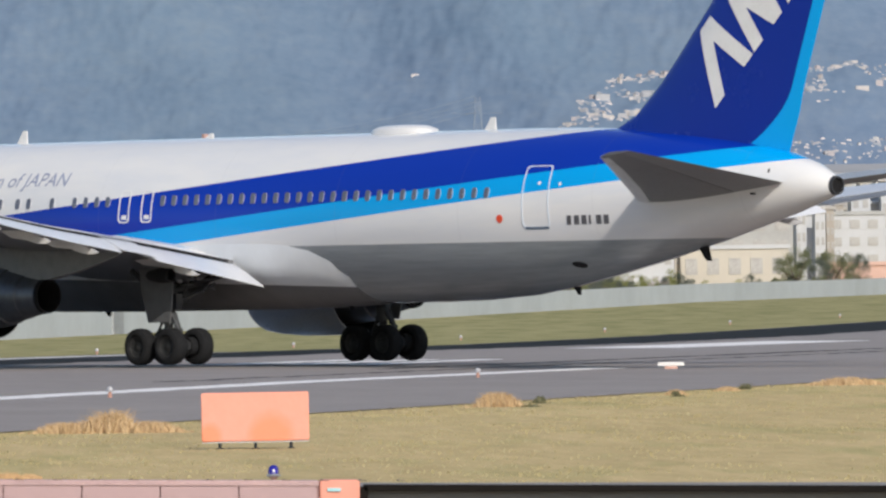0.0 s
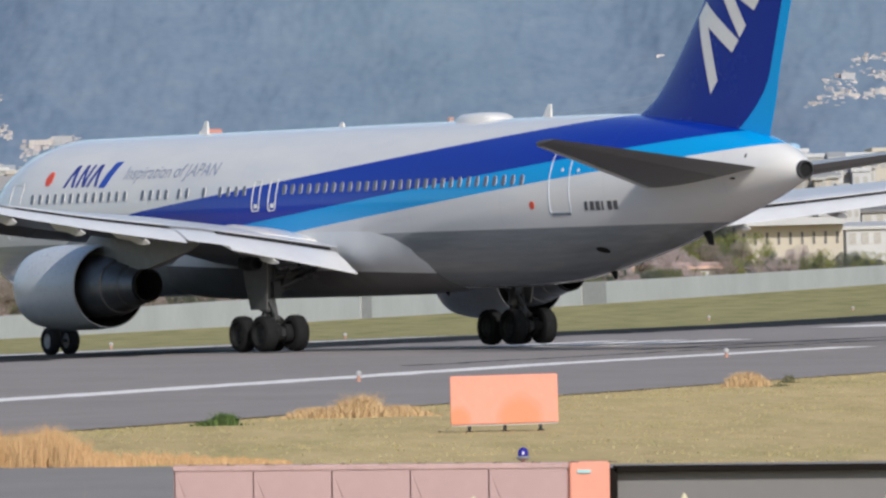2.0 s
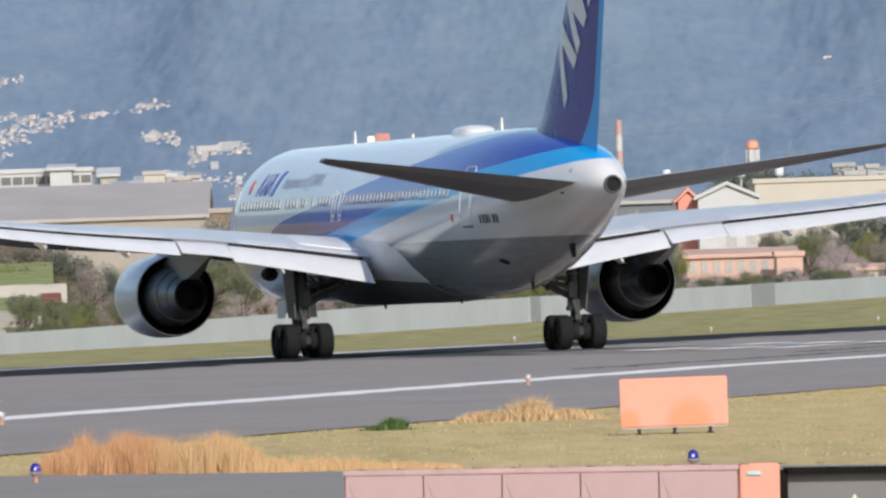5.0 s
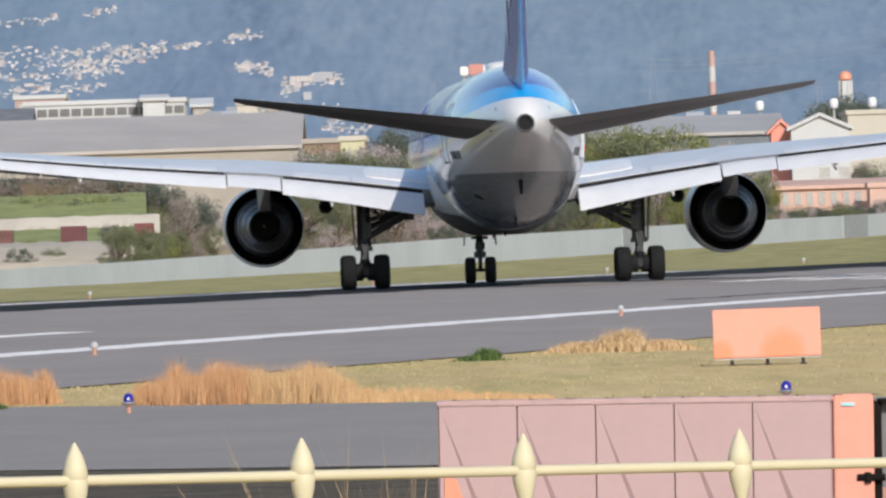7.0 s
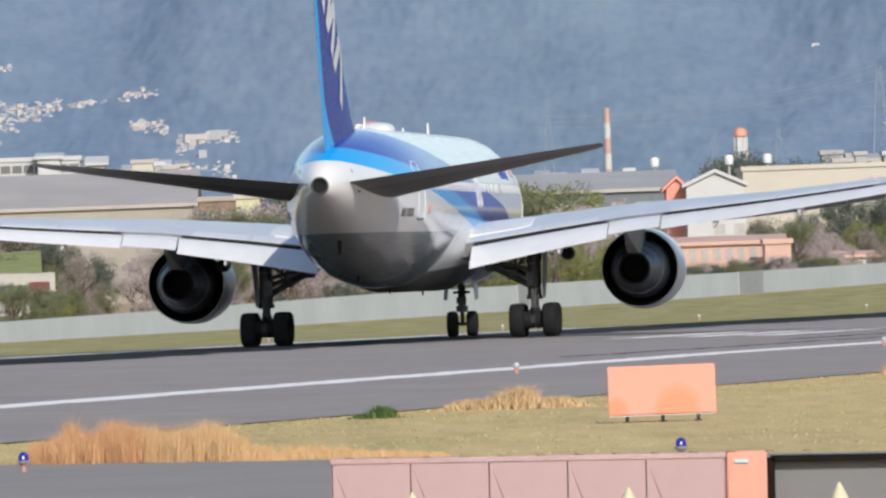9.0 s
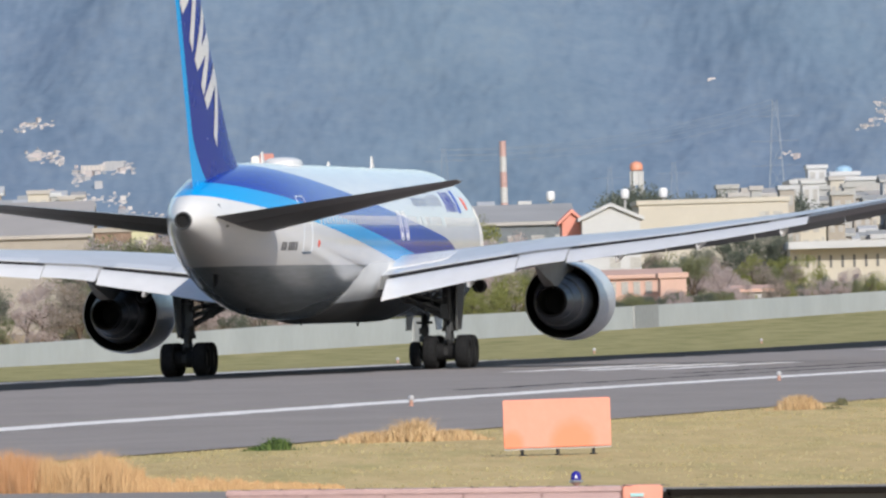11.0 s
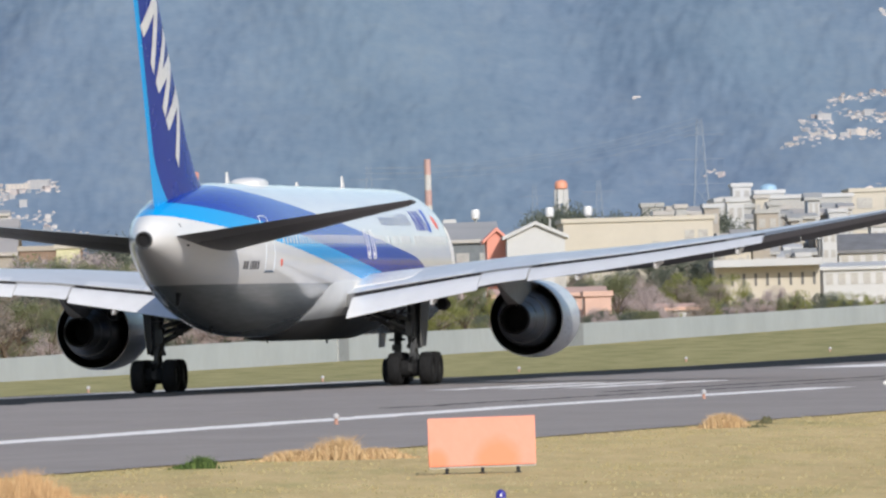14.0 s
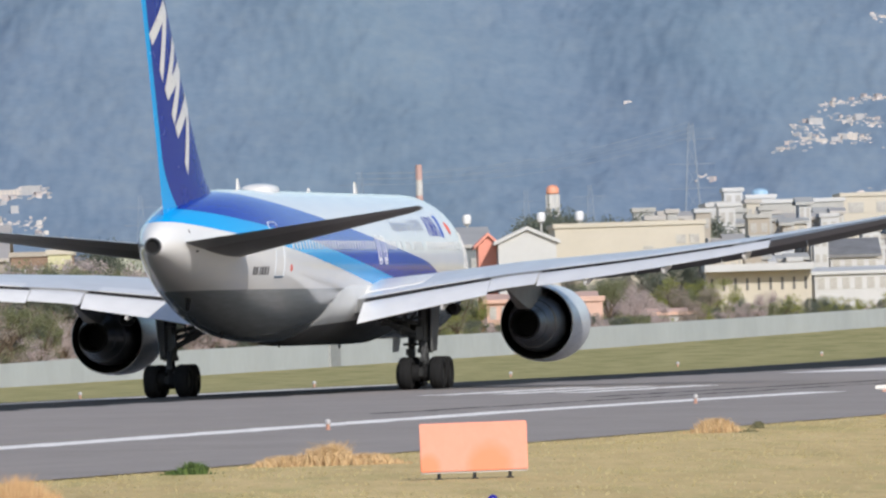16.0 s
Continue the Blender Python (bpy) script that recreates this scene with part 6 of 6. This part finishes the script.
    building("factory_hall", 3.45, 3.95, 0.255, 850, 12, M_YELLOWWALL, "pale yellow factory hall by the field", M_WHITEWALL, None, storeys=1, bays=5)
    building("apartment_building", 3.96, 4.8, 0.405, 900, 12, M_WHITEWALL, "long white block with a band of windows", M_GREYWALL, None, storeys=3, bays=10)
    building("shed", 4.14, 4.8, 0.17, 790, 8, M_PINKWALL, "salmon low building by the wall", M_PINKWALL, None, win=False)
    building("factory_hall", 3.35, 3.97, 0.40, 960, 14, M_GREYWALL, "grey hall with a pale sheet roof", M_ROOFGREY, 0.43, storeys=3, bays=6)
    building("warehouse", 3.9, 4.9, 0.60, 1150, 16, M_GREYWALL, "grey block under the hillside town", M_ROOFGREY, 0.64, storeys=4, bays=14)
    building("apartment_building", 2.05, 2.4, 0.44, 990, 9, M_WHITEWALL, "pale block behind the warehouse", M_WHITEWALL, None, storeys=4, bays=6)
    # close-set small roofs and walls between the larger blocks
    rnd = random.Random(23)
    walls = [M_WHITEWALL, M_YELLOWWALL, M_GREYWALL, M_BEIGE]
    for a0, a1, e0, e1, d0, n in ((2.27, 2.60, 0.50, 0.575, 990, 11), (2.60, 3.2, 0.50, 0.60, 1060, 20), (2.58, 3.14, 0.31, 0.46, 925, 26), (3.3, 3.5, 0.3, 0.5, 940, 8), (4.0, 4.8, 0.42, 0.58, 1000, 22), (-1.15, -0.65, 0.60, 0.66, 1100, 10), (0.5, 1.5, 0.47, 0.53, 985, 16)):
        for k in range(n):
            az, top = a0 + (a1 - a0) * (k + rnd.random()) / n, rnd.uniform(e0, e1)
            w = rnd.uniform(0.035, 0.10)
            flat = rnd.random() < 0.6
            building("house", az - w / 2, az + w / 2, top, d0 + rnd.uniform(0, 50), rnd.uniform(3, 6), rnd.choice(walls), "pale flat-roofed house in the close-built town" if flat else "pale house with a pitched roof in the close-built town", rnd.choice([M_GREYWALL, M_WHITEWALL, M_ROOFGREY]), None if flat else top + rnd.uniform(0.012, 0.03), "x", storeys=4, bays=2, sill_from=0.3, category="house")
    # blue dome, its colour paled for haze
    building("house", 2.67, 2.755, 0.652, 1112, 5, M_WHITEWALL, "white block rising above its neighbours' roofs", M_WHITEWALL, None, storeys=6, bays=2, sill_from=0.4)
    building("house", 2.775, 2.905, 0.617, 1105, 5, M_WHITEWALL, "white block with a pale blue dome on its roof", M_WHITEWALL, None, storeys=6, bays=3, sill_from=0.4)
    x = spot(2.835, 1107.5)[0]
    o = new("dome")
    o.matrix_basis = pose(x, 1107.5, EYE[2] + 1105 * math.tan(radians(0.617)) + 0.34)
    tagged(o, "pale blue dome on a rooftop", "dome")
    bm = bmesh.new()
    revolve(bm, [(0, 0.76), (0.2, 0.75), (0.38, 0.66), (0.5, 0.45), (0.56, 0.22), (0.58, 0.02)], 20, "z", cap=True)
    part("shell", bm, simple("pale_blue_shell", (0.28, 0.44, 0.60), 0.5), o)


build_blocks()


def embankment():
    """The terraced bank at the field's far corner."""
    def strip(name, az0, az1, rows, mat, label):
        verts, faces = [], []
        n = 40
        for i in range(n + 1):
            az = az0 + (az1 - az0) * i / n
            for d, el in rows:
                x, y = spot(az, d)
                verts.append((x, y, EYE[2] + d * math.tan(radians(el + 0.008 * noise.noise(Vector((az * 14, d * 0.1, 2.0))))) ))
        m = len(rows)
        for i in range(n):
            for j in range(m - 1):
                faces.append((i * m + j, (i + 1) * m + j, (i + 1) * m + j + 1, i * m + j + 1))
        tagged(raw(name, verts, faces, mat, None, "", True), label, "", "", "structure")
    strip("ground_slope", -3.2, -1.42, [(640, -0.2), (642, -0.06), (655, 0.035), (668, 0.04)], simple("pale_sandy_slope", (0.42, 0.37, 0.30), 0.9, vary=0.2, scale=0.4), "pale sandy slope behind the wall")
    strip("ground_terrace", -3.2, -1.35, [(667, 0.036), (690, 0.10)], M_BANK, "green terrace with shrubs")
    strip("wall_terrace", -3.2, -1.30, [(692, 0.06), (692.3, 0.152), (694, 0.154)], simple("terrace_concrete", (0.41, 0.38, 0.335), 0.85, vary=0.15, scale=0.4), "pale concrete retaining wall")
    strip("ground_bank", -3.2, -1.36, [(693, 0.15), (705, 0.20), (718, 0.255), (724, 0.25)], M_BANK, "grassy green bank")
    strip("hedge_row", -3.2, -1.36, [(722, 0.2), (723, 0.30), (727, 0.335), (735, 0.33), (737, 0.2)], M_EARTH, "dark brown clipped hedge")
    for az, w, el0, el1, mat, label in ((-1.70, 0.116, 0.040, 0.110, simple("maroon_container", (0.11, 0.03, 0.035), 0.5), "maroon freight container on the terrace"), (-1.375, 0.09, 0.071, 0.113, simple("red_container", (0.15, 0.04, 0.04), 0.5), "dark red freight container on the terrace"), (-1.535, 0.07, 0.036, 0.097, simple("black_container", (0.04, 0.045, 0.05), 0.5), "black storage box on the terrace"), (-2.01, 0.06, 0.060, 0.100, simple("brown_container", (0.13, 0.05, 0.045), 0.5), "rust-red storage box on the terrace"), (-2.2, 0.11, 0.05, 0.11, simple("maroon_box", (0.11, 0.035, 0.035), 0.5), "maroon storage box on the terrace")):
        d = 666
        x, y = spot(az, d)
        z0, z1 = EYE[2] + d * math.tan(radians(el0)), EYE[2] + d * math.tan(radians(el1))
        o = new("container")
        o.matrix_basis = pose(x, y, z0)
        tagged(o, label, "container")
        ww = d * radians(w)
        bm = bmesh.new()
        box(bm, (0, 1.1, -0.25), (ww, 2.2, z1 - z0 + 0.25), bevel=0.03)
        part("body", bm, mat, o, smooth=False)
        for k in range(7):
            bm = bmesh.new()
            box(bm, (-ww / 2 + ww * (k + 0.5) / 7, -0.02, 0.02), (ww / 18, 0.05, z1 - z0 - 0.1))
            part("rib", bm, mat, o, smooth=False)


embankment()


def masts():
    # banded chimney, its red and white paled for haze
    red, white = simple("chimney_red", (0.42, 0.28, 0.27), 0.6), simple("chimney_white", (0.45, 0.46, 0.48), 0.6)
    x, y = spot(1.267, 1300)
    c = new("chimney")
    c.matrix_basis = pose(x, y, on_ground(x, y))
    tagged(c, "tall red and white banded chimney", "chimney")
    top = EYE[2] + 1300 * math.tan(radians(0.822)) - on_ground(x, y)
    for k in range(10):
        bm = bmesh.new()
        a, b = top * (1 - (k + 1) * 0.093), top * (1 - k * 0.093)
        ra, rb = 0.46 - 0.12 * a / top, 0.46 - 0.12 * b / top
        tube(bm, (0, 0, a), (0, 0, b), ra, rb, 16)
        part("band", bm, (red if k % 2 == 0 else white), c)
    bm = bmesh.new()
    tube(bm, (0, 0, -1), (0, 0, top * 0.07), 0.55, 0.46, 16)
    part("base", bm, white, c)
    # orange-topped tower
    x, y = spot(1.88, 1200)
    w = new("beacon_tower")
    w.matrix_basis = pose(x, y, on_ground(x, y))
    g = on_ground(x, y)
    tagged(w, "white tower with a rounded orange top", "tower")
    z = lambda el: EYE[2] + 1200 * math.tan(radians(el)) - g
    for k in range(6):
        a = k * math.pi / 3
        bm = bmesh.new()
        tube(bm, (0.55 * math.cos(a), 0.55 * math.sin(a), 0), (0.55 * math.cos(a), 0.55 * math.sin(a), z(0.665)), 0.14, n=6)
        part("column", bm, M_WHITEWALL, w)
    bm = bmesh.new()
    tube(bm, (0, 0, z(0.60)), (0, 0, z(0.665)), 0.5, 0.5, 16)
    part("shaft", bm, M_WHITEWALL, w)
    bm = bmesh.new()
    revolve(bm, [(z(0.666), 0.45), (z(0.671), 0.62), (z(0.692), 0.63), (z(0.704), 0.45), (z(0.71), 0.1)], 18, "z", cap=True)
    part("cap", bm, simple("beacon_orange", (0.62, 0.28, 0.19), 0.5), w, "rounded orange cap")
    first = None
    for az in (1.481, 1.823, 2.0):
        x, y = spot(az, 1000)
        m = pose(x, y, EYE[2] + 1000 * math.tan(radians(0.585)))
        if first:
            copy_thing(first, m)
            continue
        first = new("floodlight_pole")
        first.matrix_basis = m
        tagged(first, "pole with a white lamp head", "floodlight", "floodlight poles")
        bm = bmesh.new()
        tube(bm, (0, 0, -9.5), (0, 0, -0.6), 0.13, 0.1, 8)
        part("pole", bm, M_GREYWALL, first)
        bm = bmesh.new()
        revolve(bm, [(-0.85, 0.16), (-0.75, 0.32), (-0.3, 0.38), (-0.02, 0.30), (0.0, 0.05)], 14, "z", cap=True)
        part("lamp_head", bm, M_FLAP, first)
    # red and white tank on the slope
    x, y = spot(0.16, 1400)
    t = new("beacon_tank")
    t.matrix_basis = pose(x, y, EYE[2] + 1400 * math.tan(radians(0.745)))
    tagged(t, "red and white painted tank tower", "tank")
    bm = bmesh.new()
    box(bm, (0.45, 0, 0), (1.6, 1.5, 1.25), bevel=0.1)
    part("tank", bm, simple("tank_red", (0.46, 0.21, 0.19), 0.5), t)
    bm = bmesh.new()
    box(bm, (-0.85, 0, 0), (0.9, 1.2, 1.0), bevel=0.1)
    part("side_tank", bm, M_WHITE, t)
    bm = bmesh.new()
    for xx in (-0.9, 0.0, 0.9):
        tube(bm, (xx, 0, -18), (xx, 0, 0.1), 0.14, n=6)
    part("frame", bm, M_GREYWALL, t)
    # power pylons, their steel coloured towards the hill's haze
    grey = simple("hazed_pylon_steel", (0.25, 0.30, 0.38), 0.7)
    for az, e0, e1, d in ((1.757, 0.50, 0.688, 1500), (2.053, 0.5, 0.703, 1500), (2.526, 0.62, 0.975, 2600), (-0.02, 0.5, 0.72, 1700), (0.995, 0.5, 0.80, 2300)):
        x, y = spot(az, d)
        z0, z1 = (on_ground(x, y) if d < 3000 else 0), EYE[2] + d * math.tan(radians(e1))
        p = new("power_pylon")
        p.matrix_basis = pose(x, y, z0)
        tagged(p, "slender grey lattice power pylon", "pylon", "power pylons")
        h = z1 - z0
        b = 0.07 * h
        for sx in (-1, 1):
            for sy in (-1, 1):
                bm = bmesh.new()
                tube(bm, (sx * b, sy * b, 0), (sx * b * 0.15, sy * b * 0.15, h), 0.0020 * h, 0.0014 * h, 5)
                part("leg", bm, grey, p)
        bm = bmesh.new()
        for k in range(9):
            q0, q1 = k / 9, (k + 1) / 9
            w0, w1 = b * (1 - 0.85 * q0), b * (1 - 0.85 * q1)
            tube(bm, (-w0, -w0, q0 * h), (w1, -w1, q1 * h), 0.0009 * h, n=4)
            tube(bm, (w0, -w0, q0 * h), (-w1, -w1, q1 * h), 0.0009 * h, n=4)
        part("lattice", bm, grey, p)
        for q in (0.68, 0.8, 0.92):
            bm = bmesh.new()
            tube(bm, (-0.12 * h, 0, q * h), (0.12 * h, 0, q * h), 0.0012 * h, n=5)
            part("cross_arm", bm, grey, p)


def power_line():
    """Slack cables from the pylon on the plain to the one on the slope."""
    # cable colour is faded into the hill's haze too
    cable = simple("hazed_cable_grey", (0.30, 0.345, 0.41), 0.6)
    line = new("power_line")
    tagged(line, "faint grey power cables slung between two pylons", "cable")
    for k, (ea, eb) in enumerate(((0.79, 0.965), (0.765, 0.94), (0.74, 0.915), (0.79, 0.975), (0.765, 0.945))):
        off = 5.0 if k < 3 else -5.0
        pa, pb = Vector((*spot(0.995, 2300), EYE[2] + 2300 * math.tan(radians(ea)))), Vector((*spot(2.526, 2600), EYE[2] + 2600 * math.tan(radians(eb))))
        pts = []
        for i in range(25):
            q = i / 24
            p = pa.lerp(pb, q)
            pts.append(p + Vector((off * 0.2, off, -2.6 * 4 * q * (1 - q))))
        bm = bmesh.new()
        loft(bm, [[p + Vector((0, 0.03 * math.cos(a), 0.03 * math.sin(a))) for a in (0.5, 2.6, 4.7)] for p in pts])
        part("cable", bm, cable, line)


masts()
power_line()


# ---- the town on the slope ----
def town():
    rnd = random.Random(41)
    # the town's haze is in these wall, roof and window colours
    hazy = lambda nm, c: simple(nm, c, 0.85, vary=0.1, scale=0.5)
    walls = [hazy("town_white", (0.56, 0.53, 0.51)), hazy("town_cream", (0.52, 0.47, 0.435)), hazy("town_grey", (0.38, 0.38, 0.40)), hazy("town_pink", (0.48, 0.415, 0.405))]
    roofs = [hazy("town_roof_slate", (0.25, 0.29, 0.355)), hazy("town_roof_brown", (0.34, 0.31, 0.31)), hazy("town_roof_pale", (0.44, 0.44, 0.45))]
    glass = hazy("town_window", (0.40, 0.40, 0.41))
    kinds = []
    for k, (w, d, h, flat) in enumerate(((4.6, 4, 2.8, False), (3.4, 3.5, 3.2, False), (7.5, 4, 3.0, True), (5.2, 4, 4.2, True), (3.0, 3, 2.4, False), (9.5, 4, 2.4, True), (4.0, 3.6, 3.6, True), (5.8, 4, 2.4, False))):
        t = new("house")
        tagged(t, ("flat-roofed pale block" if flat else "pale house with pitched roof") + " on the hazy hillside", "house", "hillside town")
        bm = bmesh.new()
        box(bm, (0, 0, -2.0), (w, d, h + 2.0))
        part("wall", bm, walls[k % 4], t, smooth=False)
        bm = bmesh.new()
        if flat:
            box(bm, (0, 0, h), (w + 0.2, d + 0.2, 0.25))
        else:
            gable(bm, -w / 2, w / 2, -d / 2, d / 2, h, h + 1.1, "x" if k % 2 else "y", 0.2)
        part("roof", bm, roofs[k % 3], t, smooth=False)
        n = max(2, int(w / 1.5))
        first = None
        for s in range(2):
            for i in range(n):
                m = pose(-w / 2 + w * (i + 0.5) / n, -d / 2 - 0.02, h * (0.18 + 0.42 * s))
                if first is None:
                    bm = bmesh.new()
                    box(bm, (0, 0, 0), (w / n * 0.5, 0.08, h * 0.24))
                    first = part("window", bm, glass, t, "", m, False)
                else:
                    again(first, m, t)
        kinds.append(t)
    used = set()

    def put(az, el):
        lo, hi = 0.0, 1.0
        for _ in range(18):
            q = (lo + hi) / 2
            if hill_el(az, q) < el:
                lo = q
            else:
                hi = q
        x, y, z = hill_point(az, lo)
        k = rnd.randrange(len(kinds))
        sc = rnd.uniform(0.16, 0.36)
        m = pose(x, y, z + 0.1, 0, 0, rnd.uniform(-50, 50))
        if k not in used:
            used.add(k)
            kinds[k].matrix_basis = m
            kinds[k].scale = (sc, sc, sc)
        else:
            copy_thing(kinds[k], m).scale = (sc, sc, sc)

    def foot(az, el):
        lo, hi = 0.0, 1.0
        for _ in range(18):
            q = (lo + hi) / 2
            if hill_el(az, q) < el:
                lo = q
            else:
                hi = q
        return hill_point(az, lo)

    # the darker stops lean to the hill's haze blue
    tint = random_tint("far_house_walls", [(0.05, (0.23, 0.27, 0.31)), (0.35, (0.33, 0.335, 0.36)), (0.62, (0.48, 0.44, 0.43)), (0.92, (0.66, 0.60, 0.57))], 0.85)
    verts, faces = [], []
    lines = (((-2.3, 0.905), (-1.6, 0.90), (-1.23, 0.915), 0.028, 26), ((-1.3, 0.90), (-1.0, 0.94), (-0.80, 0.963), 0.012, 12), ((-2.3, 0.86), (-1.7, 0.85), (-1.35, 0.875), 0.022, 22),
             ((-2.3, 0.80), (-1.75, 0.80), (-1.45, 0.825), 0.022, 18), ((-2.3, 0.74), (-1.9, 0.735), (-1.5, 0.745), 0.022, 18), ((-2.2, 1.04), (-1.8, 1.06), (-1.47, 1.10), 0.016, 10),
             ((-0.93, 0.81), (-0.85, 0.815), (-0.76, 0.79), 0.022, 10), ((-0.72, 0.71), (-0.6, 0.745), (-0.43, 0.755), 0.026, 16), ((-0.90, 0.62), (-0.7, 0.60), (-0.45, 0.60), 0.03, 10), ((-0.55, 0.53), (-0.45, 0.53), (-0.3, 0.50), 0.025, 6),
             ((2.88, 0.83), (3.1, 0.88), (3.45, 0.87), 0.026, 18), ((2.98, 0.93), (3.2, 0.965), (3.45, 0.95), 0.026, 16), ((3.1, 1.02), (3.28, 1.05), (3.45, 1.06), 0.018, 8), ((3.03, 1.43), (3.2, 1.455), (3.45, 1.43), 0.016, 8),
             ((4.0, 0.985), (4.25, 1.02), (4.7, 1.04), 0.032, 24), ((4.05, 1.07), (4.25, 1.09), (4.6, 1.08), 0.014, 6), ((2.54, 0.71), (2.6, 0.72), (2.65, 0.70), 0.012, 1.6), ((3.3, 0.62), (3.8, 0.66), (4.7, 0.70), 0.03, 22), ((3.8, 0.73), (4.2, 0.735), (4.7, 0.74), 0.018, 10), ((2.235, 1.075), (2.24, 1.075), (2.245, 1.075), 0.002, 0.3))
    for p, q, r, thick_, n in lines:
        for j in range(int(n * 8)):
            t = rnd.random()
            f, g = (p, q) if t < 0.5 else (q, r)
            t = 2 * t if t < 0.5 else 2 * t - 1
            az = f[0] + (g[0] - f[0]) * t
            el = f[1] + (g[1] - f[1]) * t + rnd.gauss(0, thick_ * 0.62)
            if noise.noise(Vector((az * 5, el * 10, 3.3))) < -0.18:
                continue
            if j < int(n):
                put(az, el)
                continue
            x, y, z = foot(az, el)
            w, d, h = rnd.uniform(0.4, 1.5), rnd.uniform(1.0, 2.0), rnd.uniform(0.2, 0.55)
            if rnd.random() < 0.08:
                w *= 2.0
            i = len(verts)
            verts += [(x - w / 2, y, z - 1), (x + w / 2, y, z - 1), (x + w / 2, y + d, z - 1), (x - w / 2, y + d, z - 1), (x - w / 2, y, z + h), (x + w / 2, y, z + h), (x + w / 2, y + d, z + h), (x - w / 2, y + d, z + h), (x - w / 4, y + d / 2, z + h * 1.35), (x + w / 4, y + d / 2, z + h * 1.35)]
            faces += [tuple(i + k for k in f) for f in ((0, 1, 5, 4), (1, 2, 6, 5), (2, 3, 7, 6), (3, 0, 4, 7), (4, 5, 9, 8), (6, 7, 8, 9), (5, 6, 9), (7, 4, 8))]
    for az, el, k, sc in ((-0.62, 0.735, 5, 0.95), (-0.52, 0.745, 2, 0.9), (-0.88, 0.80, 3, 0.6), (-0.85, 0.63, 5, 0.6), (-0.6, 0.66, 6, 0.7), (4.3, 0.985, 5, 0.5), (4.45, 1.02, 2, 0.5), (4.38, 1.0, 3, 0.5), (3.1, 0.95, 2, 0.7), (3.25, 0.88, 5, 0.7)):
        copy_thing(kinds[k], pose(*foot(az, el), 0, 0, rnd.uniform(-12, 12))).scale = (sc * 0.8, sc * 0.8, sc * 0.8)
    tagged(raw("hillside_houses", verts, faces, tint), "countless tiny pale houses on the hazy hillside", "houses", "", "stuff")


town()


# ---- what moves ----
PLANE_ROWS = [
    (0, 10.993, 397.079, -40.85),
    (0.5, 9.927, 398.396, -37.73),
    (1, 8.877, 399.834, -34.70),
    (1.5, 7.856, 401.384, -31.88),
    (2, 6.889, 403.005, -29.18),
    (2.5, 6.049, 404.609, -26.18),
    (3, 5.295, 406.244, -23.25),
    (3.2, 5.010, 406.914, -22.10),
    (5.3, 2.741, 414.430, -10.65),
    (5.5, 2.631, 415.173, -9.49),
    (6, 2.370, 417.067, -6.54),
    (6.5, 2.147, 419.015, -4.00),
    (7, 1.998, 420.969, -1.71),
    (7.5, 1.936, 422.885, 0.55),
    (8, 1.948, 424.742, 2.51),
    (8.5, 2.024, 426.544, 4.35),
    (9, 2.153, 428.306, 5.93),
    (9.5, 2.329, 430.058, 7.15),
    (10, 2.541, 431.800, 8.33),
    (10.2, 2.618, 432.487, 8.93),
    (12.3, 3.705, 439.398, 10.77),
    (12.5, 3.806, 439.946, 10.63),
    (13, 4.082, 441.228, 10.88),
    (13.5, 4.336, 442.386, 11.07),
    (14, 4.569, 443.433, 11.24),
    (14.5, 4.779, 444.388, 11.31),
    (15, 4.974, 445.270, 11.40),
    (15.5, 5.154, 446.093, 11.53),
    (16, 5.329, 446.890, 11.62),
]

def motions():
    walk(plane, [(t, pose(x, y, 0, 0, 0, -h)) for t, x, y, h in PLANE_ROWS])
    times = [r[0] for r in PLANE_ROWS]
    gone = [0.0]
    for a, b in zip(PLANE_ROWS, PLANE_ROWS[1:]):
        gone.append(gone[-1] + math.hypot(b[1] - a[1], b[2] - a[2]))
    for w, x, y, r in WHEELS:
        rows = []
        for k in range(121):
            t = 4 * k / FPS
            d = float(np.interp(t, times, gone))
            rows.append((t, pose(x, y, r) @ Matrix.Rotation(-d / r, 4, "X")))
        walk(w, rows)


motions()
